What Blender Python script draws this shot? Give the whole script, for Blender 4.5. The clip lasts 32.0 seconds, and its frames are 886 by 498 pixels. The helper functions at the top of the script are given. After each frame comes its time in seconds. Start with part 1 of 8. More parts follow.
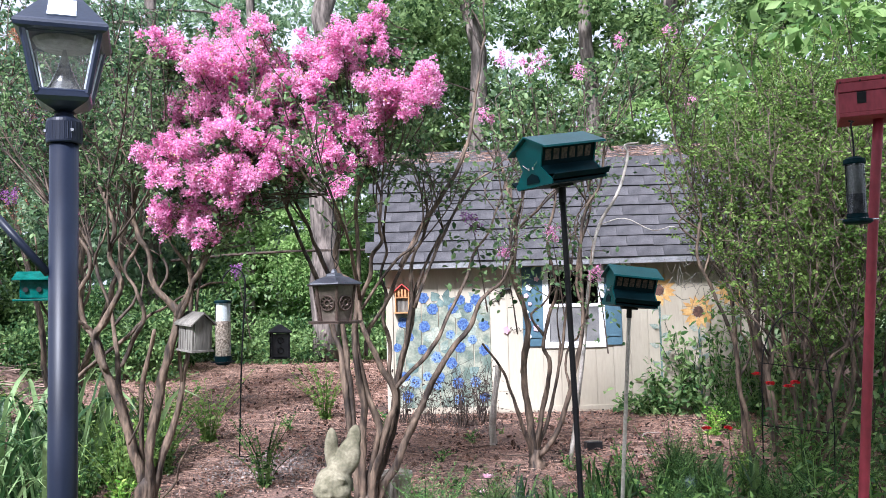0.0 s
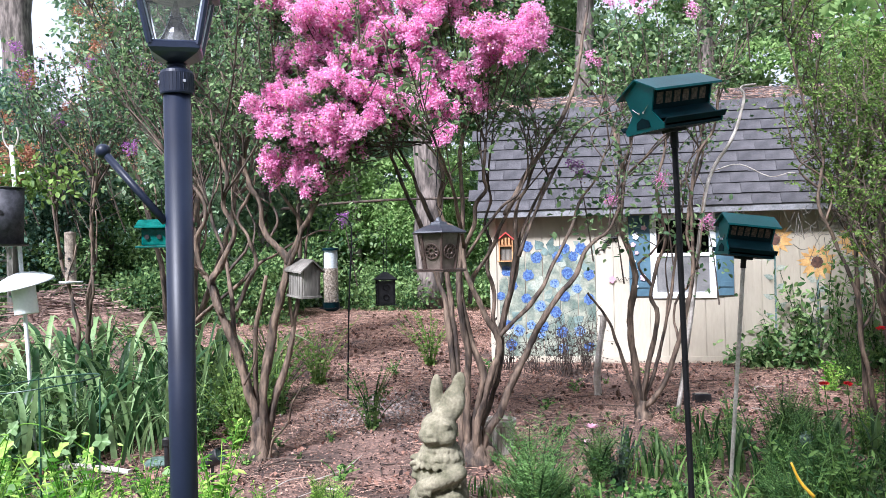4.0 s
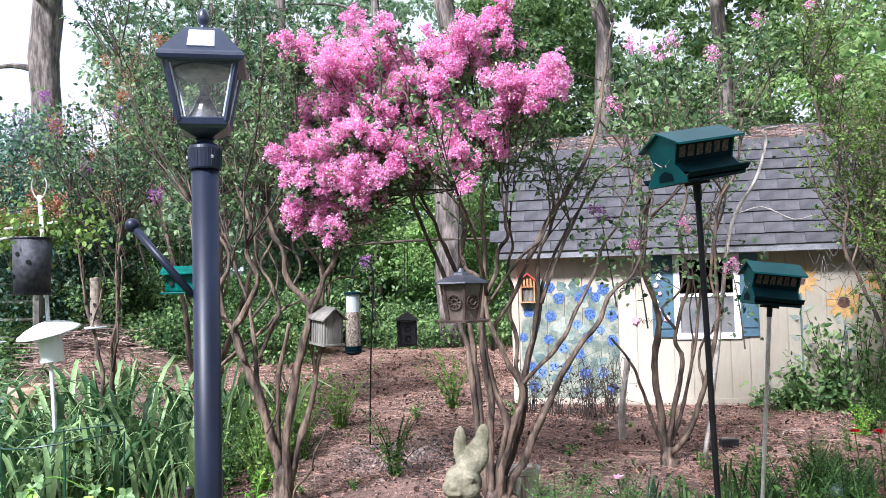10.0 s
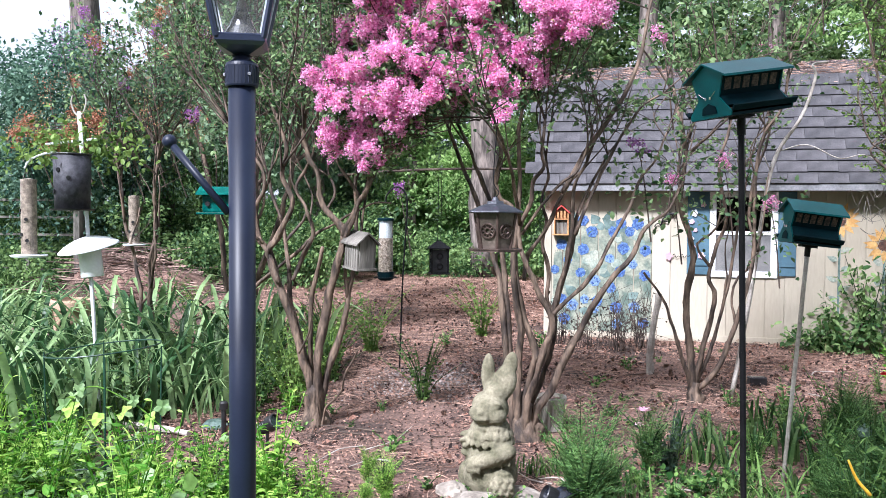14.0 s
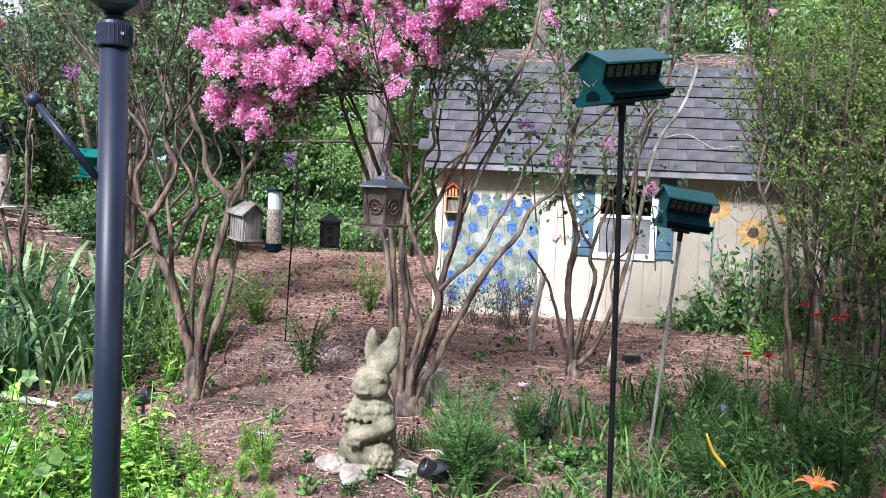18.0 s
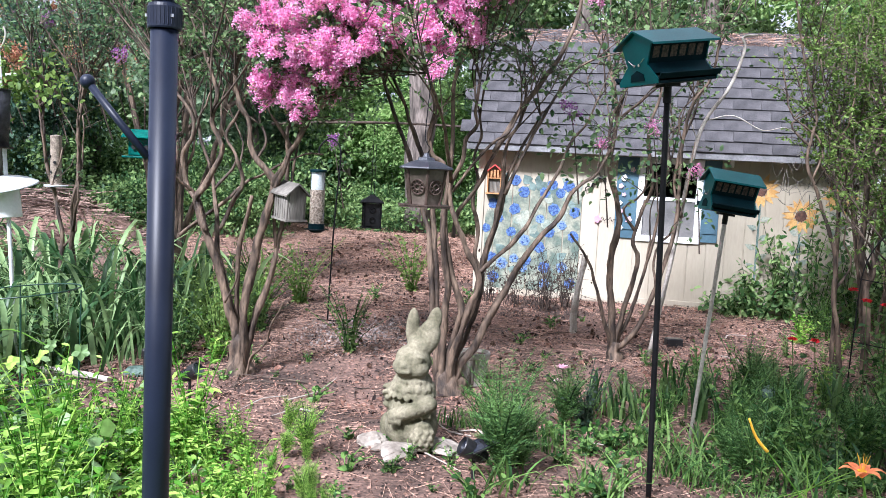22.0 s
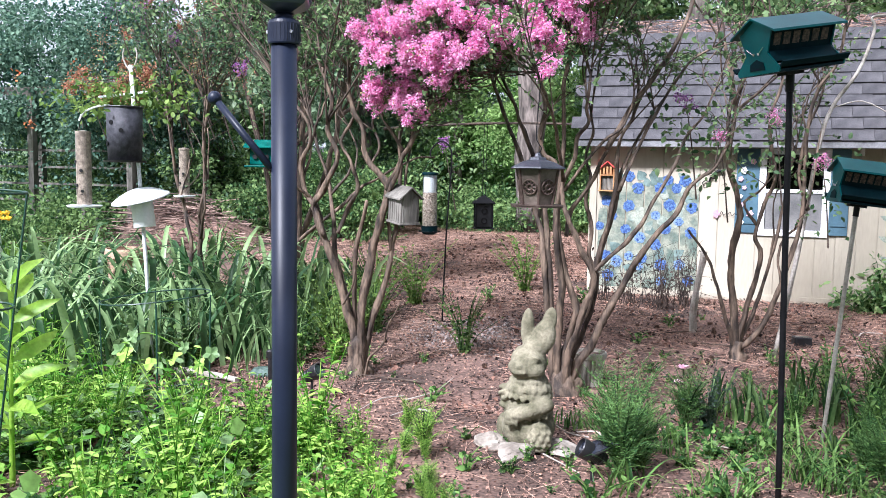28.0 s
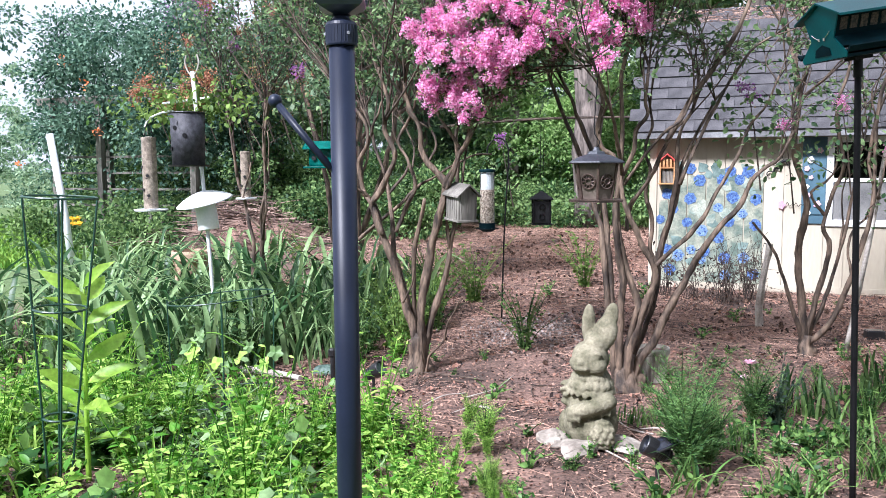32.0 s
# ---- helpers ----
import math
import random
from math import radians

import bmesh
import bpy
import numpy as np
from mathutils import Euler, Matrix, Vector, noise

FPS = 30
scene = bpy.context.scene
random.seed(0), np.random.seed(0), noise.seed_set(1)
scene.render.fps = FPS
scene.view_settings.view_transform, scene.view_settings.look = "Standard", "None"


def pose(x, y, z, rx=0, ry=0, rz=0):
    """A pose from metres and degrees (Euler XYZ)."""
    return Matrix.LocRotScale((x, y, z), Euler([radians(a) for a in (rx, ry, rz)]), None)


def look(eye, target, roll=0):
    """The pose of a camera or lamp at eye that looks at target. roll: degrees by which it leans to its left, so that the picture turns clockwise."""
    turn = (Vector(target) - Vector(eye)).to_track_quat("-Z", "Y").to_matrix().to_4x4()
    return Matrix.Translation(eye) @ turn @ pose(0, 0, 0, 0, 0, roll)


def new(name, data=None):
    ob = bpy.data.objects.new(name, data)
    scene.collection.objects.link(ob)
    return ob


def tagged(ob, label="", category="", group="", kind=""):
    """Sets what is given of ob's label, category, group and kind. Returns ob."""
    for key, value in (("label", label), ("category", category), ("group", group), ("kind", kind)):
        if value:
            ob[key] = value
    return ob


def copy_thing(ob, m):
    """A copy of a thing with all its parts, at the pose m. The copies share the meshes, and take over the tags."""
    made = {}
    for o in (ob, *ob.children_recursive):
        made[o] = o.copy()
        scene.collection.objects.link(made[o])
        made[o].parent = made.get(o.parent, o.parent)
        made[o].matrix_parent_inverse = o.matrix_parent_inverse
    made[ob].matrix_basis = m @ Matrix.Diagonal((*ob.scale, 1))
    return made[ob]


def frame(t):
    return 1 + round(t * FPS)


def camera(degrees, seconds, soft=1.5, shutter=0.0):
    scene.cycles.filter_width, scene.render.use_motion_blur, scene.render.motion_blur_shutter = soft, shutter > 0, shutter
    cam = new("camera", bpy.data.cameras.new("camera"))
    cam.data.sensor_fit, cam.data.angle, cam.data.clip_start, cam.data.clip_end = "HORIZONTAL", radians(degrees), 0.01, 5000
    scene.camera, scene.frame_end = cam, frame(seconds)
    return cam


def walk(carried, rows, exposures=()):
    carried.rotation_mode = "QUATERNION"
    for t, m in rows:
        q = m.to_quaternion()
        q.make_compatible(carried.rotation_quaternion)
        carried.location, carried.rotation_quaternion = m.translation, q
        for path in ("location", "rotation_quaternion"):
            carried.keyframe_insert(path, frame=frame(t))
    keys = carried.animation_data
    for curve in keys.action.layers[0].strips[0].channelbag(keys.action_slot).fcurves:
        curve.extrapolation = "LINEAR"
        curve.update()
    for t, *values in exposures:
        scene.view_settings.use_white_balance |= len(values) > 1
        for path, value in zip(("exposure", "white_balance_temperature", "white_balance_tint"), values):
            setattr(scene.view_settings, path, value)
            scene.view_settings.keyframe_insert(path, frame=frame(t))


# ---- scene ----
cam = camera(56.3, 32.0, soft=0.5)
# seconds, place of the eye, turn to the left, tilt up, lean
PATH = [
    (0, 0.000, -0.001, 1.520, 2.96, 3.82, -1.48),
    (0.5, -0.004, 0.002, 1.520, 3.90, 3.57, -1.35),
    (1, -0.004, 0.008, 1.521, 5.06, 3.10, -1.31),
    (1.5, -0.000, 0.008, 1.522, 6.36, 2.62, -1.42),
    (2, 0.001, 0.012, 1.522, 7.57, 2.33, -1.60),
    (2.5, -0.001, 0.016, 1.522, 8.63, 2.24, -1.48),
    (3, -0.006, 0.020, 1.525, 9.52, 1.97, -1.27),
    (3.5, -0.009, 0.025, 1.524, 10.18, 1.29, -1.09),
    (5.5, -0.020, 0.069, 1.518, 9.37, -1.44, -1.23),
    (6, -0.020, 0.069, 1.537, 8.61, -0.93, -1.51),
    (6.5, -0.029, 0.068, 1.571, 8.29, 0.38, -1.89),
    (7, -0.026, 0.059, 1.600, 9.05, 1.85, -1.71),
    (7.5, -0.024, 0.054, 1.617, 10.68, 3.01, -1.56),
    (8, -0.032, 0.042, 1.630, 12.24, 3.51, -1.48),
    (8.5, -0.032, 0.034, 1.635, 13.37, 3.81, -1.55),
    (9, -0.031, 0.030, 1.638, 13.47, 3.64, -1.40),
    (9.5, -0.027, 0.028, 1.633, 12.67, 3.20, -1.38),
    (10, -0.022, 0.030, 1.629, 11.52, 2.67, -1.45),
    (10.5, -0.021, 0.029, 1.629, 10.62, 2.40, -1.47),
    (11, -0.018, 0.027, 1.630, 10.29, 2.15, -1.39),
    (11.5, -0.019, 0.030, 1.632, 10.53, 1.84, -1.45),
    (12, -0.021, 0.031, 1.634, 11.41, 1.41, -1.53),
    (12.5, -0.021, 0.036, 1.633, 12.43, 0.95, -1.60),
    (13, -0.023, 0.038, 1.630, 13.27, 0.22, -1.40),
    (13.5, -0.025, 0.037, 1.624, 13.84, -0.89, -0.74),
    (14, -0.027, 0.039, 1.617, 13.86, -2.16, 0.43),
    (14.5, -0.027, 0.036, 1.615, 13.17, -3.13, 2.05),
    (15, -0.016, 0.036, 1.619, 11.76, -3.70, 3.50),
    (15.5, -0.006, 0.035, 1.622, 9.91, -4.13, 4.39),
    (17.5, 0.020, 0.028, 1.621, 5.77, -3.69, 3.12),
    (18, 0.021, 0.032, 1.621, 6.53, -3.70, 2.63),
    (18.5, 0.019, 0.032, 1.619, 7.53, -3.92, 2.13),
    (19, 0.020, 0.029, 1.620, 8.40, -4.26, 1.98),
    (19.5, 0.024, 0.022, 1.615, 8.91, -4.60, 2.18),
    (20, 0.024, 0.021, 1.619, 8.92, -5.03, 2.58),
    (20.5, 0.023, 0.019, 1.614, 8.77, -5.27, 2.87),
    (21, 0.022, 0.018, 1.616, 8.78, -5.40, 2.95),
    (21.5, 0.021, 0.016, 1.618, 9.00, -5.28, 2.93),
    (22, 0.019, 0.016, 1.619, 9.30, -5.11, 2.88),
    (22.5, 0.016, 0.015, 1.622, 9.72, -5.00, 2.85),
    (23, 0.014, 0.011, 1.623, 10.33, -4.91, 2.70),
    (23.5, 0.012, 0.009, 1.624, 11.19, -4.83, 2.50),
    (24, 0.013, 0.004, 1.626, 12.44, -4.74, 2.24),
    (24.5, 0.013, -0.002, 1.625, 13.77, -4.60, 1.93),
    (25, 0.012, -0.000, 1.626, 14.97, -4.60, 1.68),
    (25.5, 0.008, 0.005, 1.625, 15.88, -4.68, 1.44),
    (26, 0.007, 0.013, 1.625, 16.60, -4.93, 1.22),
    (26.5, 0.003, 0.018, 1.624, 17.14, -5.23, 1.07),
    (28.5, 0.015, -0.002, 1.627, 16.96, -5.38, 0.92),
    (29, 0.016, -0.003, 1.626, 16.95, -5.23, 0.75),
    (29.5, 0.016, -0.003, 1.626, 17.05, -5.43, 0.45),
    (30, 0.015, -0.001, 1.623, 17.28, -5.85, 0.19),
    (30.5, 0.016, 0.000, 1.621, 17.85, -6.17, -0.04),
    (31, 0.015, -0.003, 1.623, 18.84, -6.18, -0.23),
    (31.5, 0.011, -0.004, 1.621, 20.01, -5.83, -0.31),
    (32, 0.008, -0.001, 1.625, 21.05, -5.58, -0.38),
]
walk(cam, [(t, pose(x, y, z, 90 + tilt, 0, turn) @ pose(0, 0, 0, 0, 0, lean)) for t, x, y, z, turn, tilt, lean in PATH], [(0, 1.72, 5650, 16), (32, 1.72, 5650, 16)])

# ---- sky and sun: bright, hazy and overcast ----
world = bpy.data.worlds.new("sky")
scene.world = world
world.use_nodes = True
wn = world.node_tree.nodes
sky = wn.new("ShaderNodeTexSky")
sky.sky_type = "NISHITA"
sky.sun_disc = False
sky.sun_elevation, sky.sun_rotation = radians(58), radians(215)
sky.air_density, sky.dust_density, sky.ozone_density = 1.0, 10.0, 0.0
wn["Background"].inputs["Strength"].default_value = 0.085
cloud = wn.new("ShaderNodeMix")
cloud.data_type = "RGBA"
cloud.inputs[0].default_value = 0.8
cloud.inputs[7].default_value = (4.6, 4.75, 4.9, 1)
world.node_tree.links.new(sky.outputs[0], cloud.inputs[6])
world.node_tree.links.new(cloud.outputs[2], wn["Background"].inputs["Color"])
sun = new("sun", bpy.data.lights.new("sun", "SUN"))
sun.data.energy, sun.data.angle, sun.data.color = 3.1, radians(8), (1.0, 0.97, 0.93)
sun.matrix_basis = look((-5.0, -7.0, 14.0), (0.0, 6.0, 0.0))


# ---- helpers of this place ----
def surf(name, c1, c2, rough=0.7, scale=3.0, fine=60.0, bump=0.3, metal=0.0, island=0.0, trans=0.0, spread=0.25, stretch=(1, 1, 1), spec=0.5):
    """A node material: two colours mixed by broad noise, a finer grain over them, relief, and chance per piece."""
    m = bpy.data.materials.new(name)
    m.use_nodes = True
    nt = m.node_tree
    n, ln = nt.nodes, nt.links
    b = n["Principled BSDF"]
    tc = n.new("ShaderNodeTexCoord")
    mp = n.new("ShaderNodeMapping")
    mp.inputs["Scale"].default_value = stretch
    ln.new(tc.outputs["Object"], mp.inputs[0])
    big, small = n.new("ShaderNodeTexNoise"), n.new("ShaderNodeTexNoise")
    for tex, s, d in ((big, scale, 5), (small, fine, 3)):
        tex.inputs["Scale"].default_value, tex.inputs["Detail"].default_value = s, d
        ln.new(mp.outputs[0], tex.inputs["Vector"])
    ramp = n.new("ShaderNodeValToRGB")
    ramp.color_ramp.elements[0].position, ramp.color_ramp.elements[1].position = 0.36, 0.64
    ramp.color_ramp.elements[0].color, ramp.color_ramp.elements[1].color = (*c1, 1), (*c2, 1)
    fac = big.outputs[0]
    if island:
        geo = n.new("ShaderNodeNewGeometry")
        mix = n.new("ShaderNodeMix")
        mix.inputs[0].default_value = island
        ln.new(fac, mix.inputs[2])
        ln.new(geo.outputs["Random Per Island"], mix.inputs[3])
        fac = mix.outputs[0]
    ln.new(fac, ramp.inputs[0])
    grain = n.new("ShaderNodeMapRange")
    grain.inputs[1].default_value, grain.inputs[2].default_value = 0.25, 0.75
    grain.inputs[3].default_value, grain.inputs[4].default_value = 1 - spread, 1 + spread
    ln.new(small.outputs[0], grain.inputs[0])
    mul = n.new("ShaderNodeMix")
    mul.data_type, mul.blend_type = "RGBA", "MULTIPLY"
    mul.inputs[0].default_value = 1
    ln.new(ramp.outputs[0], mul.inputs[6])
    ln.new(grain.outputs[0], mul.inputs[7])
    ln.new(mul.outputs[2], b.inputs["Base Color"])
    b.inputs["Roughness"].default_value, b.inputs["Metallic"].default_value = rough, metal
    b.inputs["Specular IOR Level"].default_value = spec
    if bump:
        bp = n.new("ShaderNodeBump")
        bp.inputs["Strength"].default_value, bp.inputs["Distance"].default_value = bump, 0.01
        ln.new(small.outputs[0], bp.inputs["Height"])
        ln.new(bp.outputs[0], b.inputs["Normal"])
    if trans:
        tr = n.new("ShaderNodeBsdfTranslucent")
        ln.new(mul.outputs[2], tr.inputs["Color"])
        ms = n.new("ShaderNodeMixShader")
        ms.inputs[0].default_value = trans
        ln.new(b.outputs[0], ms.inputs[1])
        ln.new(tr.outputs[0], ms.inputs[2])
        ln.new(ms.outputs[0], n["Material Output"].inputs[0])
    return m


def glass(name, tint=(1, 1, 1), rough=0.02):
    m = bpy.data.materials.new(name)
    m.use_nodes = True
    n, ln = m.node_tree.nodes, m.node_tree.links
    gl, tp, ms, fr = n.new("ShaderNodeBsdfGlossy"), n.new("ShaderNodeBsdfTransparent"), n.new("ShaderNodeMixShader"), n.new("ShaderNodeFresnel")
    gl.inputs["Roughness"].default_value = rough
    tp.inputs["Color"].default_value = (*tint, 1)
    ln.new(fr.outputs[0], ms.inputs[0])
    ln.new(tp.outputs[0], ms.inputs[1])
    ln.new(gl.outputs[0], ms.inputs[2])
    ln.new(ms.outputs[0], n["Material Output"].inputs[0])
    return m


def thing(name, x, y, z, label, category, group="", rz=0.0, rx=0.0, ry=0.0, kind=""):
    ob = new(name)
    ob.empty_display_size = 0.1
    ob.matrix_basis = pose(x, y, z, rx, ry, rz)
    return tagged(ob, label, category, group, kind)


def mesh(name, v, f, mat, parent=None, label="", smooth=False):
    me = bpy.data.meshes.new(name)
    me.from_pydata([tuple(p) for p in v], [], [tuple(q) for q in f])
    me.materials.append(mat)
    if smooth:
        me.shade_smooth()
    ob = new(name, me)
    ob.parent = parent
    if label:
        ob["label"] = label
    return ob


def tris(name, v, t, mat, parent=None, label="", kind=""):
    """A mesh straight from arrays of corners and triangles."""
    me = bpy.data.meshes.new(name)
    v, t = np.asarray(v, np.float32), np.asarray(t, np.int32)
    me.vertices.add(len(v))
    me.vertices.foreach_set("co", v.ravel())
    me.loops.add(len(t) * 3)
    me.loops.foreach_set("vertex_index", t.ravel())
    me.polygons.add(len(t))
    me.polygons.foreach_set("loop_start", np.arange(0, len(t) * 3, 3, dtype=np.int32))
    me.update(calc_edges=True)
    me.materials.append(mat)
    ob = new(name, me)
    ob.parent = parent
    return tagged(ob, label, kind=kind)


def part(name, bm, mat, parent=None, label="", smooth=False):
    me = bpy.data.meshes.new(name)
    bmesh.ops.recalc_face_normals(bm, faces=bm.faces)
    bm.to_mesh(me)
    bm.free()
    me.materials.append(mat)
    if smooth:
        me.shade_smooth()
    ob = new(name, me)
    ob.parent = parent
    if label:
        ob["label"] = label
    return ob


def box(x0, x1, y0, y1, z0, z1, bevel=0.0, bm=None):
    own = bmesh.new()
    c = [own.verts.new(p) for p in ((x0, y0, z0), (x1, y0, z0), (x1, y1, z0), (x0, y1, z0), (x0, y0, z1), (x1, y0, z1), (x1, y1, z1), (x0, y1, z1))]
    for q in ((3, 2, 1, 0), (4, 5, 6, 7), (0, 1, 5, 4), (1, 2, 6, 5), (2, 3, 7, 6), (3, 0, 4, 7)):
        own.faces.new([c[i] for i in q])
    if bevel:
        bmesh.ops.bevel(own, geom=own.edges[:], offset=bevel, segments=2, affect="EDGES", profile=0.6)
    if bm is None:
        return own
    tmp = bpy.data.meshes.new("tmp")
    own.to_mesh(tmp)
    own.free()
    bm.from_mesh(tmp)
    bpy.data.meshes.remove(tmp)
    return bm


def prism(outline, x0, x1, axis="x", bevel=0.0, bm=None):
    """A flat outline (pairs) drawn out along an axis."""
    own = bmesh.new()
    put = {"x": lambda s, a, b: (s, a, b), "y": lambda s, a, b: (a, s, b), "z": lambda s, a, b: (a, b, s)}[axis]
    lo = [own.verts.new(put(x0, a, b)) for a, b in outline]
    hi = [own.verts.new(put(x1, a, b)) for a, b in outline]
    own.faces.new(lo)
    own.faces.new(hi[::-1])
    k = len(outline)
    for i in range(k):
        own.faces.new((lo[i], hi[i], hi[(i + 1) % k], lo[(i + 1) % k]))
    if bevel:
        bmesh.ops.bevel(own, geom=own.edges[:], offset=bevel, segments=2, affect="EDGES", profile=0.6)
    if bm is None:
        return own
    tmp = bpy.data.meshes.new("tmp")
    own.to_mesh(tmp)
    own.free()
    bm.from_mesh(tmp)
    bpy.data.meshes.remove(tmp)
    return bm


def lathe(profile, segs=24, x=0.0, y=0.0, sides=None, turn=0.0, bm=None):
    """A profile of (radius, height) turned about the upright."""
    bm = bm or bmesh.new()
    k = sides or segs
    rings = []
    for r, z in profile:
        if r < 1e-5:
            rings.append([bm.verts.new((x, y, z))])
        else:
            rings.append([bm.verts.new((x + r * math.cos(turn + 2 * math.pi * i / k), y + r * math.sin(turn + 2 * math.pi * i / k), z)) for i in range(k)])
    for a, b in zip(rings, rings[1:]):
        for i in range(k):
            j = (i + 1) % k
            if len(a) == 1 and len(b) == 1:
                continue
            if len(a) == 1:
                bm.faces.new((a[0], b[j], b[i]))
            elif len(b) == 1:
                bm.faces.new((a[i], a[j], b[0]))
            else:
                bm.faces.new((a[i], a[j], b[j], b[i]))
    return bm


def glide(pts, steps=6):
    """A smooth line through the points."""
    p = [Vector(q) for q in pts]
    p = [p[0] * 2 - p[1]] + p + [p[-1] * 2 - p[-2]]
    out = []
    for i in range(1, len(p) - 2):
        for s in range(steps):
            t = s / steps
            a, b, c, d = p[i - 1], p[i], p[i + 1], p[i + 2]
            out.append(0.5 * (2 * b + (c - a) * t + (2 * a - 5 * b + 4 * c - d) * t * t + (3 * b - a - 3 * c + d) * t ** 3))
    out.append(p[-2])
    return out


def tube(pts, radii, segs=8, bm=None, wobble=0.0, closed=False):
    """A round rod along a line; radii one number or a pair from start to end."""
    bm = bm or bmesh.new()
    n = len(pts)
    if isinstance(radii, (int, float)):
        radii = (radii, radii)
    prev, rings, side = None, [], Vector((1, 0, 0))
    for i, p in enumerate(pts):
        p = Vector(p)
        if closed:
            d = (Vector(pts[(i + 1) % n]) - Vector(pts[i - 1])).normalized()
        else:
            d = (Vector(pts[min(i + 1, n - 1)]) - Vector(pts[max(i - 1, 0)])).normalized()
        if i == 0:
            side = d.orthogonal().normalized()
        side = (side - d * side.dot(d)).normalized()
        up = d.cross(side)
        r = radii[0] + (radii[1] - radii[0]) * i / max(n - 1, 1)
        ring = []
        for k in range(segs):
            a = 2 * math.pi * k / segs
            q = r * (1 + wobble * (noise.noise((p * 9 + side * math.cos(a) * 2 + up * math.sin(a) * 2)))) if wobble else r
            ring.append(bm.verts.new(p + (side * math.cos(a) + up * math.sin(a)) * q))
        rings.append(ring)
    pairs = list(zip(rings, rings[1:])) + ([(rings[-1], rings[0])] if closed else [])
    for a, b in pairs:
        for k in range(segs):
            bm.faces.new((a[k], a[(k + 1) % segs], b[(k + 1) % segs], b[k]))
    if not closed:
        bm.faces.new(rings[0][::-1])
        bm.faces.new(rings[-1])
    return bm


def hoop(x, y, z, r, thick, bm=None, n=28, tilt=0.0):
    return tube([(x + r * math.cos(2 * math.pi * i / n), y + r * math.sin(2 * math.pi * i / n), z + tilt * math.cos(2 * math.pi * i / n)) for i in range(n)], thick, 6, bm, closed=True)


LEAF = np.array([(0, 0, 0), (-0.27, 0.3, 0.07), (0.27, 0.3, 0.07), (-0.23, 0.66, 0.06), (0.23, 0.66, 0.06), (0, 1.0, -0.08), (0, 0.35, 0.0), (0, 0.68, 0.0)])
LEAF_T = np.array([(0, 6, 1), (0, 2, 6), (1, 6, 7), (1, 7, 3), (2, 4, 7), (2, 7, 6), (3, 7, 5), (7, 4, 5)])
SMALL_LEAF = np.array([(0, 0, 0), (-0.27, 0.46, 0.08), (0.27, 0.46, 0.08), (0, 1.0, -0.06), (0, 0.5, 0.0)])
SMALL_LEAF_T = np.array([(0, 4, 1), (0, 2, 4), (1, 4, 3), (4, 2, 3)])
FLAKE = np.array([(0, 0, 0), (-0.34, 0.48, 0.1), (0.34, 0.52, 0.1), (0, 1.0, 0)])
FLAKE_T = np.array([(0, 3, 1), (0, 2, 3)])
BLADE = np.array([(-0.02, 0, 0), (0.02, 0, 0), (-0.03, 0.35, 0.06), (0.03, 0.35, 0.06), (-0.024, 0.7, 0.02), (0.024, 0.7, 0.02), (0, 1.0, -0.2)])
BLADE_T = np.array([(0, 1, 3), (0, 3, 2), (2, 3, 5), (2, 5, 4), (4, 5, 6)])
NEEDLE = np.array([(-0.5, 0, 0), (0.5, 0, 0), (0.35, 1, 0), (-0.35, 1, 0)])
NEEDLE_T = np.array([(0, 1, 2), (0, 2, 3)])


def spray(rng, pos, ahead, size, shape=LEAF, faces=LEAF_T, width=1.0, loose=1.0, roll=0.5):
    """Many small leaves: at pos, pointing along ahead with some chance, each of its own size."""
    n = len(pos)
    d = ahead + rng.normal(0, loose, (n, 3))
    d /= np.linalg.norm(d, axis=1)[:, None] + 1e-9
    s = rng.normal(0, 1, (n, 3))
    s[:, 2] *= roll
    s -= d * (s * d).sum(1)[:, None]
    s /= np.linalg.norm(s, axis=1)[:, None] + 1e-9
    u = np.cross(s, d)
    flip = np.sign(u[:, 2:3]) + (u[:, 2:3] == 0)
    u, s = u * flip, s * flip
    size = np.asarray(size).reshape(-1, 1, 1) * np.ones((n, 1, 1))
    v = shape[None, :, 0:1] * width * s[:, None] + shape[None, :, 1:2] * d[:, None] + shape[None, :, 2:3] * u[:, None]
    v = v * size + pos[:, None]
    t = faces[None] + (np.arange(n) * len(shape))[:, None, None]
    return v.reshape(-1, 3), t.reshape(-1, 3)


def merge(pieces):
    vs, ts, k = [], [], 0
    for v, t in pieces:
        vs.append(v)
        ts.append(t + k)
        k += len(v)
    return np.concatenate(vs), np.concatenate(ts)


def ground_z(x, y):
    """The lie of the land: level near the eye, rising a little behind the beds."""
    x, y = np.asarray(x, float), np.asarray(y, float)
    rise = 0.055 * np.clip(y - 5.5, 0, 9.0) * np.clip((x + 13) / 5, 0.35, 1)
    return rise + 0.02 * np.sin(x * 1.7 + y) * np.sin(y * 1.3 - x * 0.6) * np.clip(y - 3, 0, 1) - 0.06 * np.clip(y - 16.5, 0, 40)


def gz(x, y):
    return float(ground_z(x, y))


# ---- materials ----
M_SOIL = surf("mulched soil", (0.05, 0.031, 0.024), (0.2, 0.12, 0.093), 0.95, 1.6, 42, 1.0, spread=0.8)


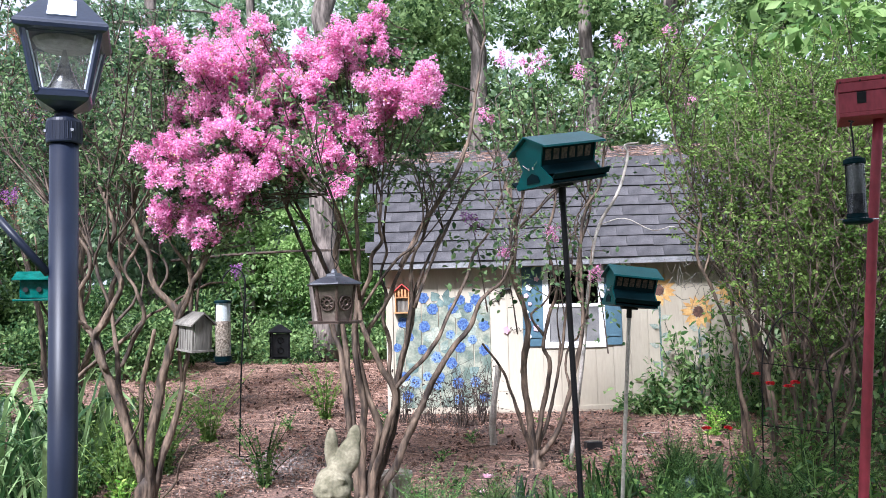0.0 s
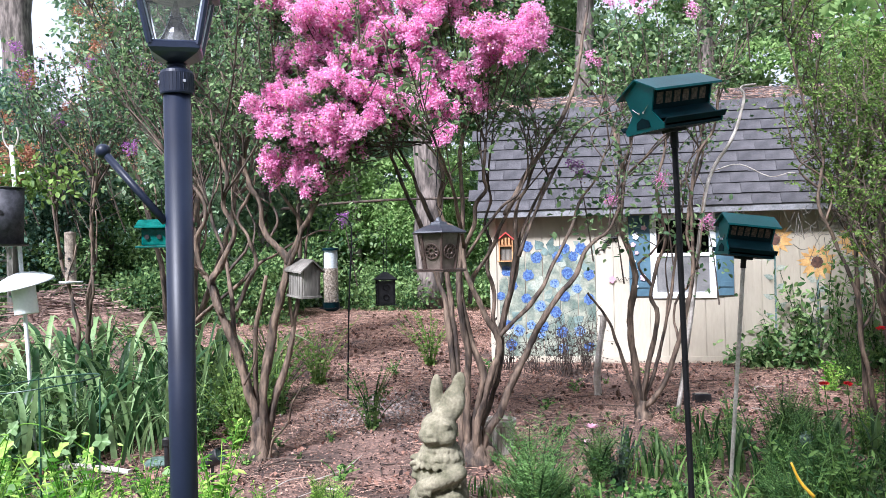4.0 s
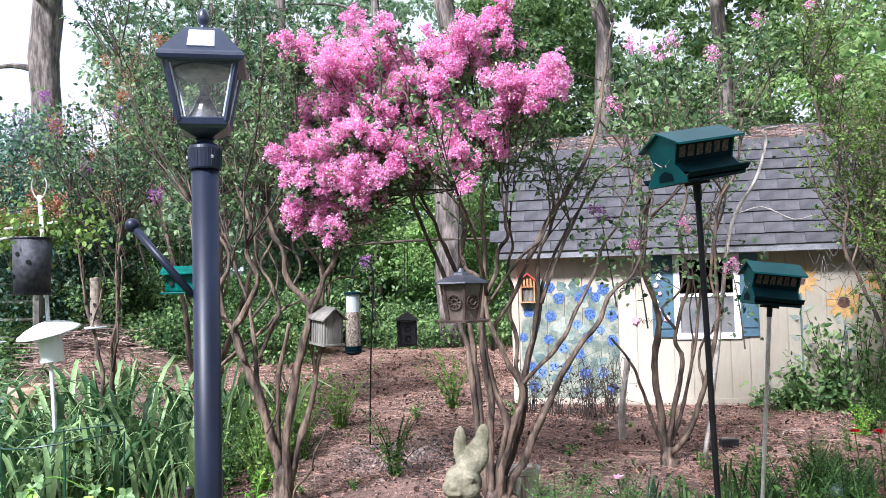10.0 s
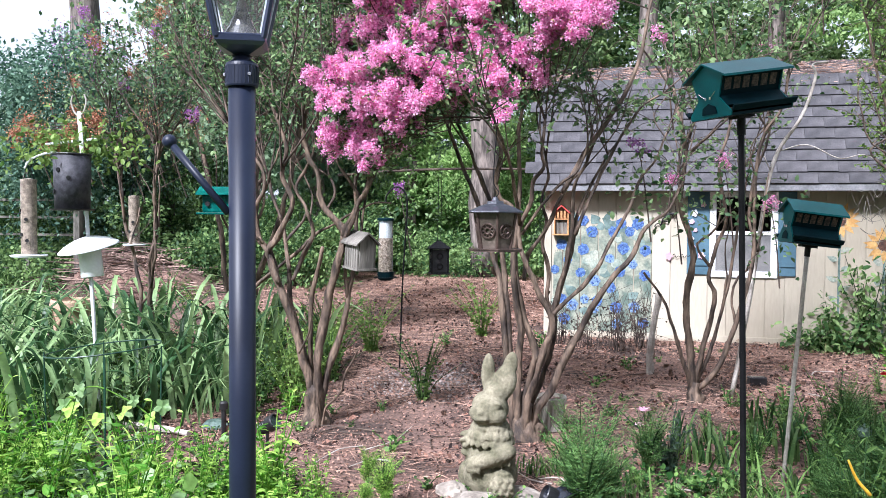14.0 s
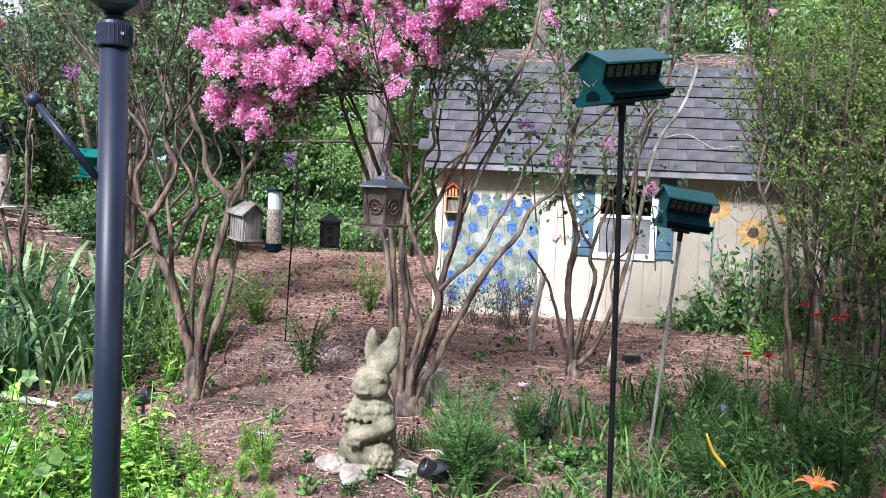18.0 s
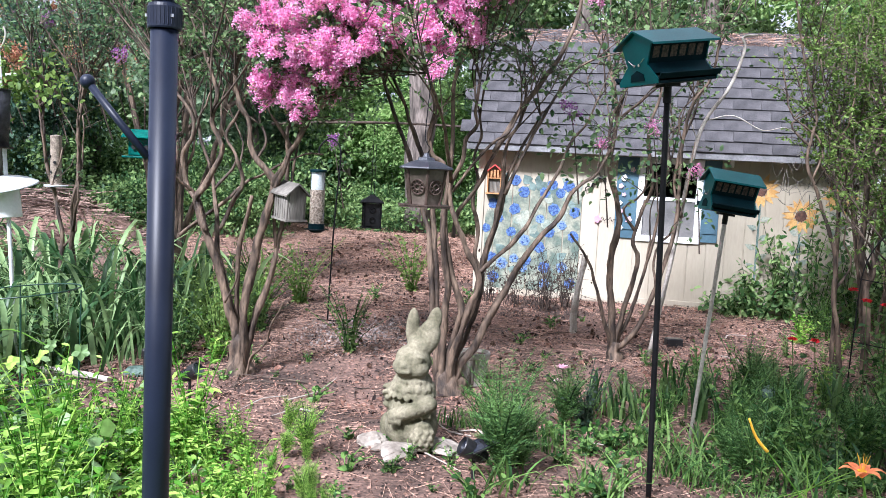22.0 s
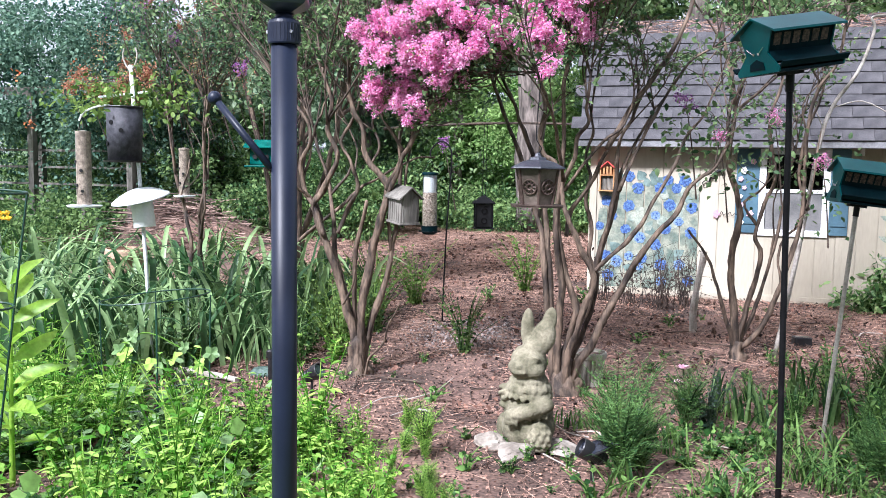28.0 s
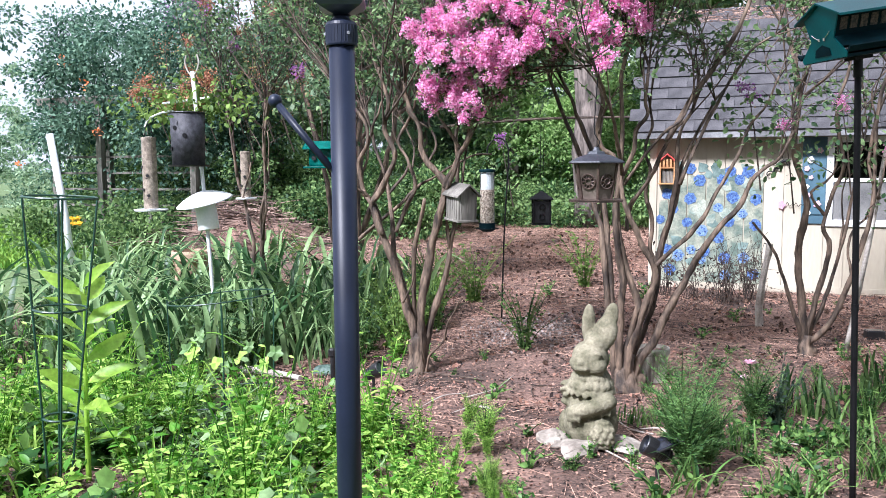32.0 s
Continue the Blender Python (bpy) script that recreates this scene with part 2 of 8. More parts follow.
def ground_material():
    """Mulch inside the garden; rough grass and leaf litter all round it."""
    m = M_SOIL.copy()
    m.name = "garden ground"
    n, ln = m.node_tree.nodes, m.node_tree.links
    mul = [q for q in n if q.bl_idname == "ShaderNodeMix" and q.data_type == "RGBA"][0]
    tc = [q for q in n if q.bl_idname == "ShaderNodeTexCoord"][0]
    big = [q for q in n if q.bl_idname == "ShaderNodeTexNoise"][0]
    sep = n.new("ShaderNodeSeparateXYZ")
    ln.new(tc.outputs["Object"], sep.inputs[0])
    prev = None
    for socket, lo, hi in ((0, -8.6, -7.2), (0, 7.0, 5.5), (1, 2.0, 3.2), (1, 17.5, 16.0)):
        mr = n.new("ShaderNodeMapRange")
        mr.inputs[1].default_value, mr.inputs[2].default_value = lo, hi
        ln.new(sep.outputs[socket], mr.inputs[0])
        if prev is None:
            prev = mr.outputs[0]
        else:
            mm = n.new("ShaderNodeMath")
            mm.operation = "MULTIPLY"
            ln.new(prev, mm.inputs[0])
            ln.new(mr.outputs[0], mm.inputs[1])
            prev = mm.outputs[0]
    grass = n.new("ShaderNodeValToRGB")
    grass.color_ramp.elements[0].color, grass.color_ramp.elements[1].color = (0.05, 0.085, 0.03, 1), (0.11, 0.16, 0.05, 1)
    ln.new(big.outputs[0], grass.inputs[0])
    mix = n.new("ShaderNodeMix")
    mix.data_type = "RGBA"
    ln.new(prev, mix.inputs[0])
    ln.new(grass.outputs[0], mix.inputs[6])
    ln.new(mul.outputs[2], mix.inputs[7])
    ln.new(mix.outputs[2], n["Principled BSDF"].inputs["Base Color"])
    return m


M_GROUND = ground_material()
M_STRAW = surf("pine straw", (0.12, 0.066, 0.048), (0.56, 0.36, 0.27), 0.9, 2, 30, 0, island=0.7, spread=0.2)
M_CONE = surf("pine cone", (0.05, 0.028, 0.02), (0.16, 0.09, 0.06), 0.9, 20, 120, 0.5, island=0.5)
M_GRAVEL = surf("gravel", (0.16, 0.14, 0.13), (0.34, 0.3, 0.28), 0.9, 6, 60, 0.4, island=0.8)
M_BARK = surf("crape myrtle bark", (0.026, 0.017, 0.012), (0.172, 0.12, 0.083), 0.75, 14, 48, 1.0, stretch=(1, 1, 0.3), spread=0.55)
M_TWIG = surf("twig bark", (0.03, 0.021, 0.016), (0.13, 0.093, 0.07), 0.85, 9, 60, 0.2, spread=0.3)
M_DRY = surf("bleached dead wood", (0.3, 0.26, 0.22), (0.5, 0.46, 0.41), 0.9, 6, 60, 0.4)
M_PINE = surf("pine bark", (0.05, 0.041, 0.036), (0.19, 0.158, 0.14), 0.95, 9, 26, 1.0, stretch=(1, 1, 0.22), spread=0.6)
M_LEAF = surf("crape myrtle leaf", (0.04, 0.095, 0.038), (0.24, 0.35, 0.15), 0.5, 3.5, 30, 0.1, island=0.4, trans=0.45, spec=0.25)
M_LEAF_DARK = surf("dusky crape myrtle leaf", (0.03, 0.078, 0.042), (0.18, 0.28, 0.14), 0.5, 2.5, 30, 0.1, island=0.35, trans=0.4, spec=0.2)
# Distance haze is put into this leaf colour; the deep copy is darker.
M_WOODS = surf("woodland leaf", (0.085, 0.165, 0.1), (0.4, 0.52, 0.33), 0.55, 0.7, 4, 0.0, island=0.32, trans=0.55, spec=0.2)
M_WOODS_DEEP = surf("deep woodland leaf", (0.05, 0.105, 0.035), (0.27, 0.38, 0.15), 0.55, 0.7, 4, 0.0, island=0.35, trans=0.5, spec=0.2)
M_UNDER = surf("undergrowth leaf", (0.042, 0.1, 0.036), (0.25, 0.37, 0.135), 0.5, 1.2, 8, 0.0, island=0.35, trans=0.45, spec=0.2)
# Sunlight put into the leaf colour; also used for the broad light green leaves.
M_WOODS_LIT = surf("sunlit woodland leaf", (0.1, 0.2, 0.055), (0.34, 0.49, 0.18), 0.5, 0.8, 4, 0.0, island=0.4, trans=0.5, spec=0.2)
M_SHRUB = surf("yellow-green shrub leaf", (0.06, 0.13, 0.025), (0.24, 0.35, 0.09), 0.5, 2.2, 30, 0.1, island=0.3, trans=0.42, spec=0.2)
M_VINE = surf("blue-green vine leaf", (0.035, 0.085, 0.062), (0.19, 0.3, 0.21), 0.55, 1.6, 20, 0.1, island=0.3, trans=0.35, spec=0.1)
M_BED = surf("dark bed leaf", (0.018, 0.05, 0.014), (0.12, 0.2, 0.055), 0.5, 4, 30, 0.1, island=0.5, trans=0.3, spec=0.25)
M_GLASSLEAFY = surf("pale vine leaf", (0.16, 0.28, 0.1), (0.3, 0.44, 0.2), 0.5, 6, 40, 0.1, trans=0.4)
M_HERBLEAF = surf("mid green climbing leaf", (0.06, 0.145, 0.045), (0.3, 0.44, 0.17), 0.45, 4, 30, 0.1, island=0.45, trans=0.4, spec=0.3)
M_FRESH = surf("fresh green leaf", (0.08, 0.235, 0.02), (0.42, 0.63, 0.13), 0.45, 3.5, 30, 0.1, island=0.5, trans=0.45, spec=0.3)
M_BLADE = surf("long green blade", (0.035, 0.09, 0.03), (0.27, 0.4, 0.17), 0.42, 3, 30, 0.1, island=0.6, trans=0.35, spec=0.35)
M_LILYLEAF = surf("dark lily leaf", (0.025, 0.07, 0.02), (0.16, 0.26, 0.085), 0.42, 3, 30, 0.1, island=0.55, trans=0.3, spec=0.3)
M_LAWN = surf("mown lawn", (0.12, 0.26, 0.03), (0.25, 0.4, 0.06), 0.7, 2, 30, 0.4, island=0.5, trans=0.3)
M_PINK = surf("pink crape blossom", (0.72, 0.2, 0.46), (0.98, 0.62, 0.84), 0.6, 5, 60, 0.1, island=0.45, trans=0.45, spread=0.15)
M_MAUVE = surf("mauve crape blossom", (0.3, 0.09, 0.36), (0.5, 0.22, 0.5), 0.6, 12, 60, 0.1, island=0.75, trans=0.4)
M_RUST = surf("spent rusty blossom", (0.3, 0.1, 0.06), (0.5, 0.24, 0.14), 0.7, 12, 60, 0.1, island=0.75, trans=0.3)
M_BUD = surf("yellow-green bud", (0.26, 0.19, 0.06), (0.42, 0.34, 0.12), 0.6, 12, 60, 0.1, island=0.7)
M_ROSE = surf("red rose petal", (0.45, 0.008, 0.015), (0.7, 0.02, 0.03), 0.5, 9, 60, 0.1, island=0.6, trans=0.2)
M_PALEPINK = surf("pale pink petal", (0.75, 0.4, 0.52), (0.88, 0.6, 0.7), 0.5, 9, 60, 0.1, island=0.6, trans=0.3)
M_LILY = surf("orange lily petal", (0.85, 0.2, 0.07), (0.95, 0.36, 0.15), 0.45, 6, 50, 0.15, trans=0.35)
M_YELLOW = surf("yellow petal", (0.85, 0.48, 0.03), (0.95, 0.62, 0.06), 0.5, 6, 50, 0.1, trans=0.3)
M_BLACK = surf("black painted aluminium", (0.007, 0.01, 0.022), (0.012, 0.017, 0.034), 0.45, 5, 120, 0.015, spread=0.08, spec=0.3)
# Lighter and bluer than M_BLACK: sky reflections put into the base colour.
M_SATIN = surf("satin black with painted sky sheen", (0.016, 0.022, 0.042), (0.028, 0.036, 0.066), 0.28, 5, 120, 0.05, spread=0.15, spec=0.8)
M_IRON = surf("black iron", (0.004, 0.004, 0.005), (0.009, 0.009, 0.01), 0.55, 9, 120, 0.2, spec=0.2)
M_GREENWIRE = surf("dark green coated wire", (0.008, 0.035, 0.022), (0.015, 0.055, 0.035), 0.4, 9, 60, 0.05)
M_PLASTIC = surf("black plastic", (0.008, 0.008, 0.009), (0.02, 0.02, 0.022), 0.4, 12, 160, 0.1)
# The pale base colour stands for the sky reflected in the panel.
M_SOLAR = surf("pale glossy painted reflection", (0.55, 0.6, 0.68), (0.7, 0.74, 0.8), 0.12, 6, 60, 0)
M_SOLAR_DARK = surf("dark solar panel", (0.01, 0.012, 0.02), (0.03, 0.035, 0.05), 0.1, 20, 60, 0)
M_CHROME = surf("ribbed bright metal", (0.6, 0.6, 0.62), (0.75, 0.75, 0.77), 0.22, 12, 90, 0.05, metal=0.9)
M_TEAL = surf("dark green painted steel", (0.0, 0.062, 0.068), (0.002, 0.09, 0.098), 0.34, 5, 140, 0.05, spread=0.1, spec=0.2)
# Copy of M_TEAL with shade put into the colour; also real dark green caps.
M_TEAL_DARK = surf("dark green with hopper shade", (0.001, 0.01, 0.014), (0.002, 0.017, 0.022), 0.6, 8, 140, 0.05, spec=0.08)
M_SEED = surf("bird seed", (0.03, 0.022, 0.016), (0.16, 0.13, 0.1), 0.8, 60, 140, 0.8, spread=0.5)
M_SEEDWIN = surf("seed behind dull plastic", (0.012, 0.01, 0.009), (0.1, 0.066, 0.045), 0.6, 60, 120, 0.2, spread=0.5)
M_POLE = surf("weathered grey pole", (0.26, 0.24, 0.2), (0.42, 0.4, 0.35), 0.7, 8, 60, 0.2)
M_WHITE = surf("white painted metal", (0.66, 0.7, 0.7), (0.8, 0.82, 0.81), 0.4, 3, 60, 0.1, spread=0.06)
M_PVC = surf("weathered white pipe", (0.55, 0.58, 0.6), (0.72, 0.74, 0.75), 0.5, 5, 60, 0.1, spread=0.1)
M_RED = surf("red painted wood", (0.17, 0.014, 0.026), (0.27, 0.03, 0.048), 0.6, 4, 60, 0.3, stretch=(1, 1, 0.4), spread=0.18)
M_CREAM = surf("cream painted siding", (0.37, 0.325, 0.25), (0.46, 0.415, 0.33), 0.75, 1.6, 40, 0.25, stretch=(1, 1, 0.2), spread=0.07)
M_BLUEWOOD = surf("slate blue painted wood", (0.045, 0.1, 0.14), (0.075, 0.15, 0.2), 0.65, 3, 60, 0.2, spread=0.12)
M_TRIM = surf("white trim paint", (0.72, 0.73, 0.74), (0.84, 0.84, 0.84), 0.55, 4, 60, 0.1, spread=0.06)
M_SHINGLE = surf("grey asphalt shingle", (0.035, 0.035, 0.04), (0.09, 0.088, 0.097), 0.95, 1.8, 160, 0.6, spread=0.35)
M_FASCIA = surf("weathered grey fascia", (0.1, 0.1, 0.105), (0.24, 0.24, 0.25), 0.85, 4, 60, 0.3)
M_DARK = surf("dark interior boards", (0.03, 0.027, 0.025), (0.06, 0.055, 0.05), 0.9, 3, 40, 0.2)
M_SCREEN = surf("grey insect screen", (0.1, 0.1, 0.1), (0.19, 0.185, 0.18), 0.7, 5, 90, 0.1)
M_BLUEDARK = surf("deep blue mural paint", (0.012, 0.035, 0.16), (0.04, 0.1, 0.32), 0.7, 30, 70, 0.1, spread=0.3)
M_BLUEPAINT = surf("blue mural paint", (0.022, 0.055, 0.19), (0.11, 0.2, 0.4), 0.7, 34, 90, 0.1, spread=0.5)
M_MURALGREEN = surf("grey-green mural wash", (0.1, 0.14, 0.115), (0.3, 0.31, 0.24), 0.75, 8, 40, 0.1, spread=0.3)
M_MURALTEAL = surf("slate green mural paint", (0.06, 0.1, 0.09), (0.18, 0.25, 0.23), 0.75, 6, 40, 0.1, spread=0.25)
M_SUNFLOWER = surf("ochre mural paint", (0.45, 0.24, 0.07), (0.62, 0.39, 0.15), 0.7, 12, 50, 0.1, spread=0.2)
M_SEEDHEAD = surf("dark brown mural paint", (0.05, 0.025, 0.018), (0.13, 0.06, 0.04), 0.75, 30, 90, 0.1)
M_STONE = surf("mossy cast stone", (0.075, 0.072, 0.04), (0.24, 0.217, 0.15), 0.95, 9, 70, 0.5, spread=0.25)
M_ROCK = surf("pale limestone", (0.17, 0.145, 0.12), (0.36, 0.32, 0.275), 0.95, 7, 40, 0.8, spread=0.3)
M_BRONZE = surf("bronzed metal", (0.06, 0.04, 0.033), (0.13, 0.088, 0.072), 0.45, 8, 90, 0.15, metal=0.35, spread=0.2)
M_FROST = surf("frosted amber glass", (0.06, 0.047, 0.038), (0.15, 0.12, 0.098), 0.3, 5, 60, 0.05)
M_SLATE = surf("dark slate metal", (0.03, 0.035, 0.045), (0.065, 0.07, 0.085), 0.4, 8, 90, 0.1, metal=0.2)
M_GREYWOOD = surf("weathered grey wood", (0.055, 0.05, 0.042), (0.2, 0.185, 0.16), 0.9, 6, 60, 0.5, stretch=(1, 1, 0.2), spread=0.3)
M_PALEWOOD = surf("honey coloured wood", (0.36, 0.17, 0.065), (0.52, 0.28, 0.12), 0.7, 8, 80, 0.2)
M_REDROOF = surf("bright red paint", (0.5, 0.05, 0.04), (0.65, 0.09, 0.07), 0.6, 8, 80, 0.1)
M_CLAY = surf("pale terracotta", (0.33, 0.21, 0.14), (0.48, 0.33, 0.23), 0.85, 6, 60, 0.3)
M_CONCRETE = surf("pale concrete planter", (0.27, 0.25, 0.205), (0.42, 0.385, 0.33), 0.9, 5, 60, 0.4, spread=0.2)
# Siding of the unseen wall added behind the viewer.
M_BLOCKER = surf("grey-brown blocker siding", (0.12, 0.11, 0.1), (0.2, 0.185, 0.17), 0.8, 1.5, 30, 0.2)
M_CLEAR = glass("clear plastic", (0.9, 0.93, 0.92))
# Clear glass with a thin white diffuse veil mixed in.
M_HAZEGLASS = glass("hazy lantern glass", (0.93, 0.95, 0.95), 0.03)
hz = M_HAZEGLASS.node_tree
veil_white, veil = hz.nodes.new("ShaderNodeBsdfDiffuse"), hz.nodes.new("ShaderNodeMixShader")
veil.inputs[0].default_value = 0.05
hz.links.new(hz.nodes["Material Output"].inputs[0].links[0].from_socket, veil.inputs[1])
hz.links.new(veil_white.outputs[0], veil.inputs[2])
hz.links.new(veil.outputs[0], hz.nodes["Material Output"].inputs[0])
M_PANE = glass("window glass", (0.8, 0.83, 0.82), 0.03)
M_TUBEPLASTIC = surf("seed seen through clouded plastic", (0.15, 0.12, 0.095), (0.33, 0.275, 0.22), 0.3, 30, 120, 0.15, spread=0.35)
M_DARKMESH = surf("dark seed tube", (0.014, 0.015, 0.021), (0.045, 0.044, 0.055), 0.6, 30, 150, 0.4, spread=0.4)
M_EMERALD = surf("translucent green plastic", (0.0, 0.1, 0.085), (0.01, 0.18, 0.15), 0.25, 10, 60, 0, trans=0.3)
M_GLASSLEAF = surf("pale green glass", (0.12, 0.19, 0.17), (0.26, 0.36, 0.32), 0.15, 20, 60, 0.1, trans=0.4)

# ---- ground ----
def build_ground():
    xs = np.concatenate([np.linspace(-400, -22, 12), np.linspace(-20, 14, 120), np.linspace(16, 400, 12)])
    ys = np.concatenate([np.linspace(-300, -8, 8), np.linspace(-6, 22, 100), np.linspace(24, 900, 16)])
    X, Y = np.meshgrid(xs, ys)
    Z = ground_z(X, Y)
    Z = np.where(Y > 22, ground_z(X * 0, Y * 0 + 22), Z)
    v = np.stack([X, Y, Z], -1).reshape(-1, 3)
    w = len(xs)
    i = (np.arange(len(ys) - 1)[:, None] * w + np.arange(w - 1)[None]).ravel()
    t = np.concatenate([np.stack([i, i + 1, i + w + 1], 1), np.stack([i, i + w + 1, i + w], 1)])
    ob = tris("ground", v, t, M_GROUND)
    ob.data.shade_smooth()
    tagged(ob, "reddish brown mulched soil strewn with pine straw", "ground", kind="structure")


build_ground()


def build_blocker_wall():
    """A plain house wall, added unseen behind the viewer to block the sky there."""
    hw = tagged(part("blocker_wall", box(-14, 12, -2.6, -2.3, -0.2, 2.7), M_BLOCKER), "unseen grey-brown wall added to block light from behind", "wall", kind="structure")
    tagged(part("blocker_eave", box(-14.4, 12.4, -3.0, -1.9, 2.7, 2.88), M_BLOCKER), "unseen eave of the added light-blocking wall", "eave", kind="structure")


build_blocker_wall()


def build_straw():
    rng = np.random.default_rng(5)
    n = 165000
    x, y = rng.uniform(-6.5, 4.2, n), 2.7 + 13.3 * rng.random(n) ** 0.8
    keep = (noise_field(x, y) > 0.3 - 0.02 * y) & ((rng.random(n) < 0.5) | (y > 6.2))
    x, y = x[keep], y[keep]
    p = np.stack([x, y, ground_z(x, y) + rng.uniform(0.002, 0.022, len(x))], 1)
    a = np.stack([rng.normal(0, 1, len(x)), rng.normal(0, 1, len(x)), rng.normal(0, 0.07, len(x))], 1)
    v, t = spray(rng, p, a, rng.uniform(0.07, 0.19, len(x)), NEEDLE, NEEDLE_T, 0.017, 0.0)
    tagged(tris("pine_straw", v, t, M_STRAW), "loose reddish pine needles lying over the ground", "pine straw", kind="stuff")


def noise_field(x, y):
    return 0.5 + 0.5 * np.sin(x * 1.9 + np.sin(y * 1.3) * 2) * np.sin(y * 1.6 + np.sin(x * 0.9) * 2)


build_straw()


def build_chips():
    """Bark chips and cone scales pressed into the mulch."""
    rng = np.random.default_rng(6)
    n = 120000
    x, y = rng.uniform(-6.0, 4.2, n), 2.7 + 12.8 * rng.random(n) ** 1.5
    p = np.stack([x, y, ground_z(x, y) + rng.uniform(0.0, 0.01, n)], 1)
    a = np.stack([rng.normal(0, 1, n), rng.normal(0, 1, n), rng.normal(0, 0.5, n)], 1)
    v, t = spray(rng, p, a, rng.uniform(0.01, 0.03, n), FLAKE, FLAKE_T, 0.9, 0.0)
    tagged(tris("bark_mulch", v, t, M_CHIP), "chips of brown bark mulch over the soil", "mulch", kind="stuff")


M_CHIP = surf("bark chips", (0.014, 0.009, 0.007), (0.36, 0.215, 0.16), 0.9, 2, 30, 0, island=0.9, spread=0.2)
build_chips()


def build_litter():
    """Dead leaves and crumbled clumps of straw, curled and lying every way."""
    rng = np.random.default_rng(7)
    n = 15000
    x, y = rng.uniform(-4.5, 3.2, n), 5.2 + 8.5 * rng.random(n) ** 1.2
    keep = noise_field(x * 2.3 + 1, y * 2.1) > 0.42
    x, y = x[keep], y[keep]
    p = np.stack([x, y, ground_z(x, y) + rng.uniform(0.0, 0.03, len(x))], 1)
    a = np.stack([rng.normal(0, 1, len(x)), rng.normal(0, 1, len(x)), rng.normal(0, 0.6, len(x))], 1)
    v, t = spray(rng, p, a, rng.uniform(0.025, 0.06, len(x)), SMALL_LEAF, SMALL_LEAF_T, 1.0, 0.3)
    tagged(tris("leaf_litter", v, t, M_LITTER), "curled dark brown dead leaves scattered over the mulch", "leaf litter", kind="stuff")


M_LITTER = surf("dead leaf", (0.02, 0.011, 0.009), (0.27, 0.14, 0.1), 0.85, 3, 40, 0.1, island=0.85, spread=0.2)
build_litter()


def build_cones():
    bm = bmesh.new()
    for k in range(9):
        z = 0.008 * k
        r = 0.03 * math.sin(math.pi * (k + 1.2) / 11.5)
        for i in range(6):
            a = 2 * math.pi * (i + 0.5 * (k % 2)) / 6
            c, s = math.cos(a), math.sin(a)
            tip = (c * r * 1.35, s * r * 1.35, z + 0.006)
            l = (c * r * 0.5 - s * 0.012, s * r * 0.5 + c * 0.012, z)
            q = (c * r * 0.5 + s * 0.012, s * r * 0.5 - c * 0.012, z)
            bm.faces.new([bm.verts.new(p) for p in (l, q, tip)])
    lathe([(0.012, 0), (0.016, 0.03), (0.006, 0.07)], 6, bm=bm)
    first = part("pine_cone", bm, M_CONE)
    tagged(first, "open brown pine cone lying on the mulch", "pine cone", "fallen pine cones")
    rng = random.Random(8)
    spots = []
    for _ in range(260):
        y = rng.uniform(6.2, 15.0)
        x = rng.uniform(-4.8 * y / 14, 0.4) if y > 9 else rng.uniform(-2.2, 2.4)
        spots.append((x, y))
    for k, (x, y) in enumerate(spots):
        m = pose(x, y, gz(x, y) + 0.02, rng.uniform(60, 110), 0, rng.uniform(0, 360)) @ Matrix.Scale(rng.uniform(0.55, 0.95), 4)
        if k:
            copy_thing(first, m)
        else:
            first.matrix_basis = m


build_cones()


def build_fallen_sticks():
    rng = random.Random(18)
    for k in range(34):
        y = rng.uniform(4.5, 9.0)
        x = rng.uniform(-2.6, 0.2) if y < 6 else rng.uniform(-2.4, 2.0)
        st = thing("fallen_stick", x, y, gz(x, y) + 0.008, "thin dry stick lying on the mulch", "stick", "fallen sticks", rz=rng.uniform(0, 360))
        ln = rng.uniform(0.12, 0.4)
        part("wood", tube(glide([(-ln, 0, 0), (-ln * 0.2, rng.gauss(0, 0.04), 0.012), (ln, rng.gauss(0, 0.05), 0.004)], 4), (rng.uniform(0.004, 0.008), 0.003), 6, wobble=0.3), M_DRY if k % 3 == 0 else M_TWIG, st)


build_fallen_sticks()


# ---- the garden shed ----
M_MURALPALE = surf("pale sage mural paint", (0.16, 0.22, 0.19), (0.36, 0.38, 0.31), 0.75, 9, 50, 0.1, spread=0.3)
M_BLUEPALE = surf("pale blue mural paint", (0.08, 0.15, 0.28), (0.2, 0.29, 0.42), 0.7, 34, 90, 0.1, spread=0.4)


def mural_disc(parent, name, x, z, r, petals, mat, y, rng, depth=0.55):
    """A flat painted flower: a ragged rosette."""
    k = petals * 4
    v = [(x, y, z)]
    for i in range(k):
        a = 2 * math.pi * i / k
        q = r * (1 - depth * 0.5 * (1 - math.cos(petals * a)) / 1.0 * 0.5) * rng.uniform(0.86, 1.1)
        v.append((x + q * math.cos(a), y, z + q * math.sin(a)))
    return mesh(name, v, [(0, 1 + (i + 1) % k, 1 + i) for i in range(k)], mat, parent)


def mural_leaf(parent, name, x, z, ln, wd, ang, mat, y):
    c, s = math.cos(radians(ang)), math.sin(radians(ang))
    out = [(0, 0), (0.25, 0.5), (0.55, 0.42), (1, 0), (0.55, -0.42), (0.25, -0.5)]
    v = [(x + (a * ln * c - b * wd * s), y, z + (a * ln * s + b * wd * c)) for a, b in out]
    return mesh(name, v, [(0, 1, 2, 3), (0, 3, 4, 5)][::-1], mat, parent)


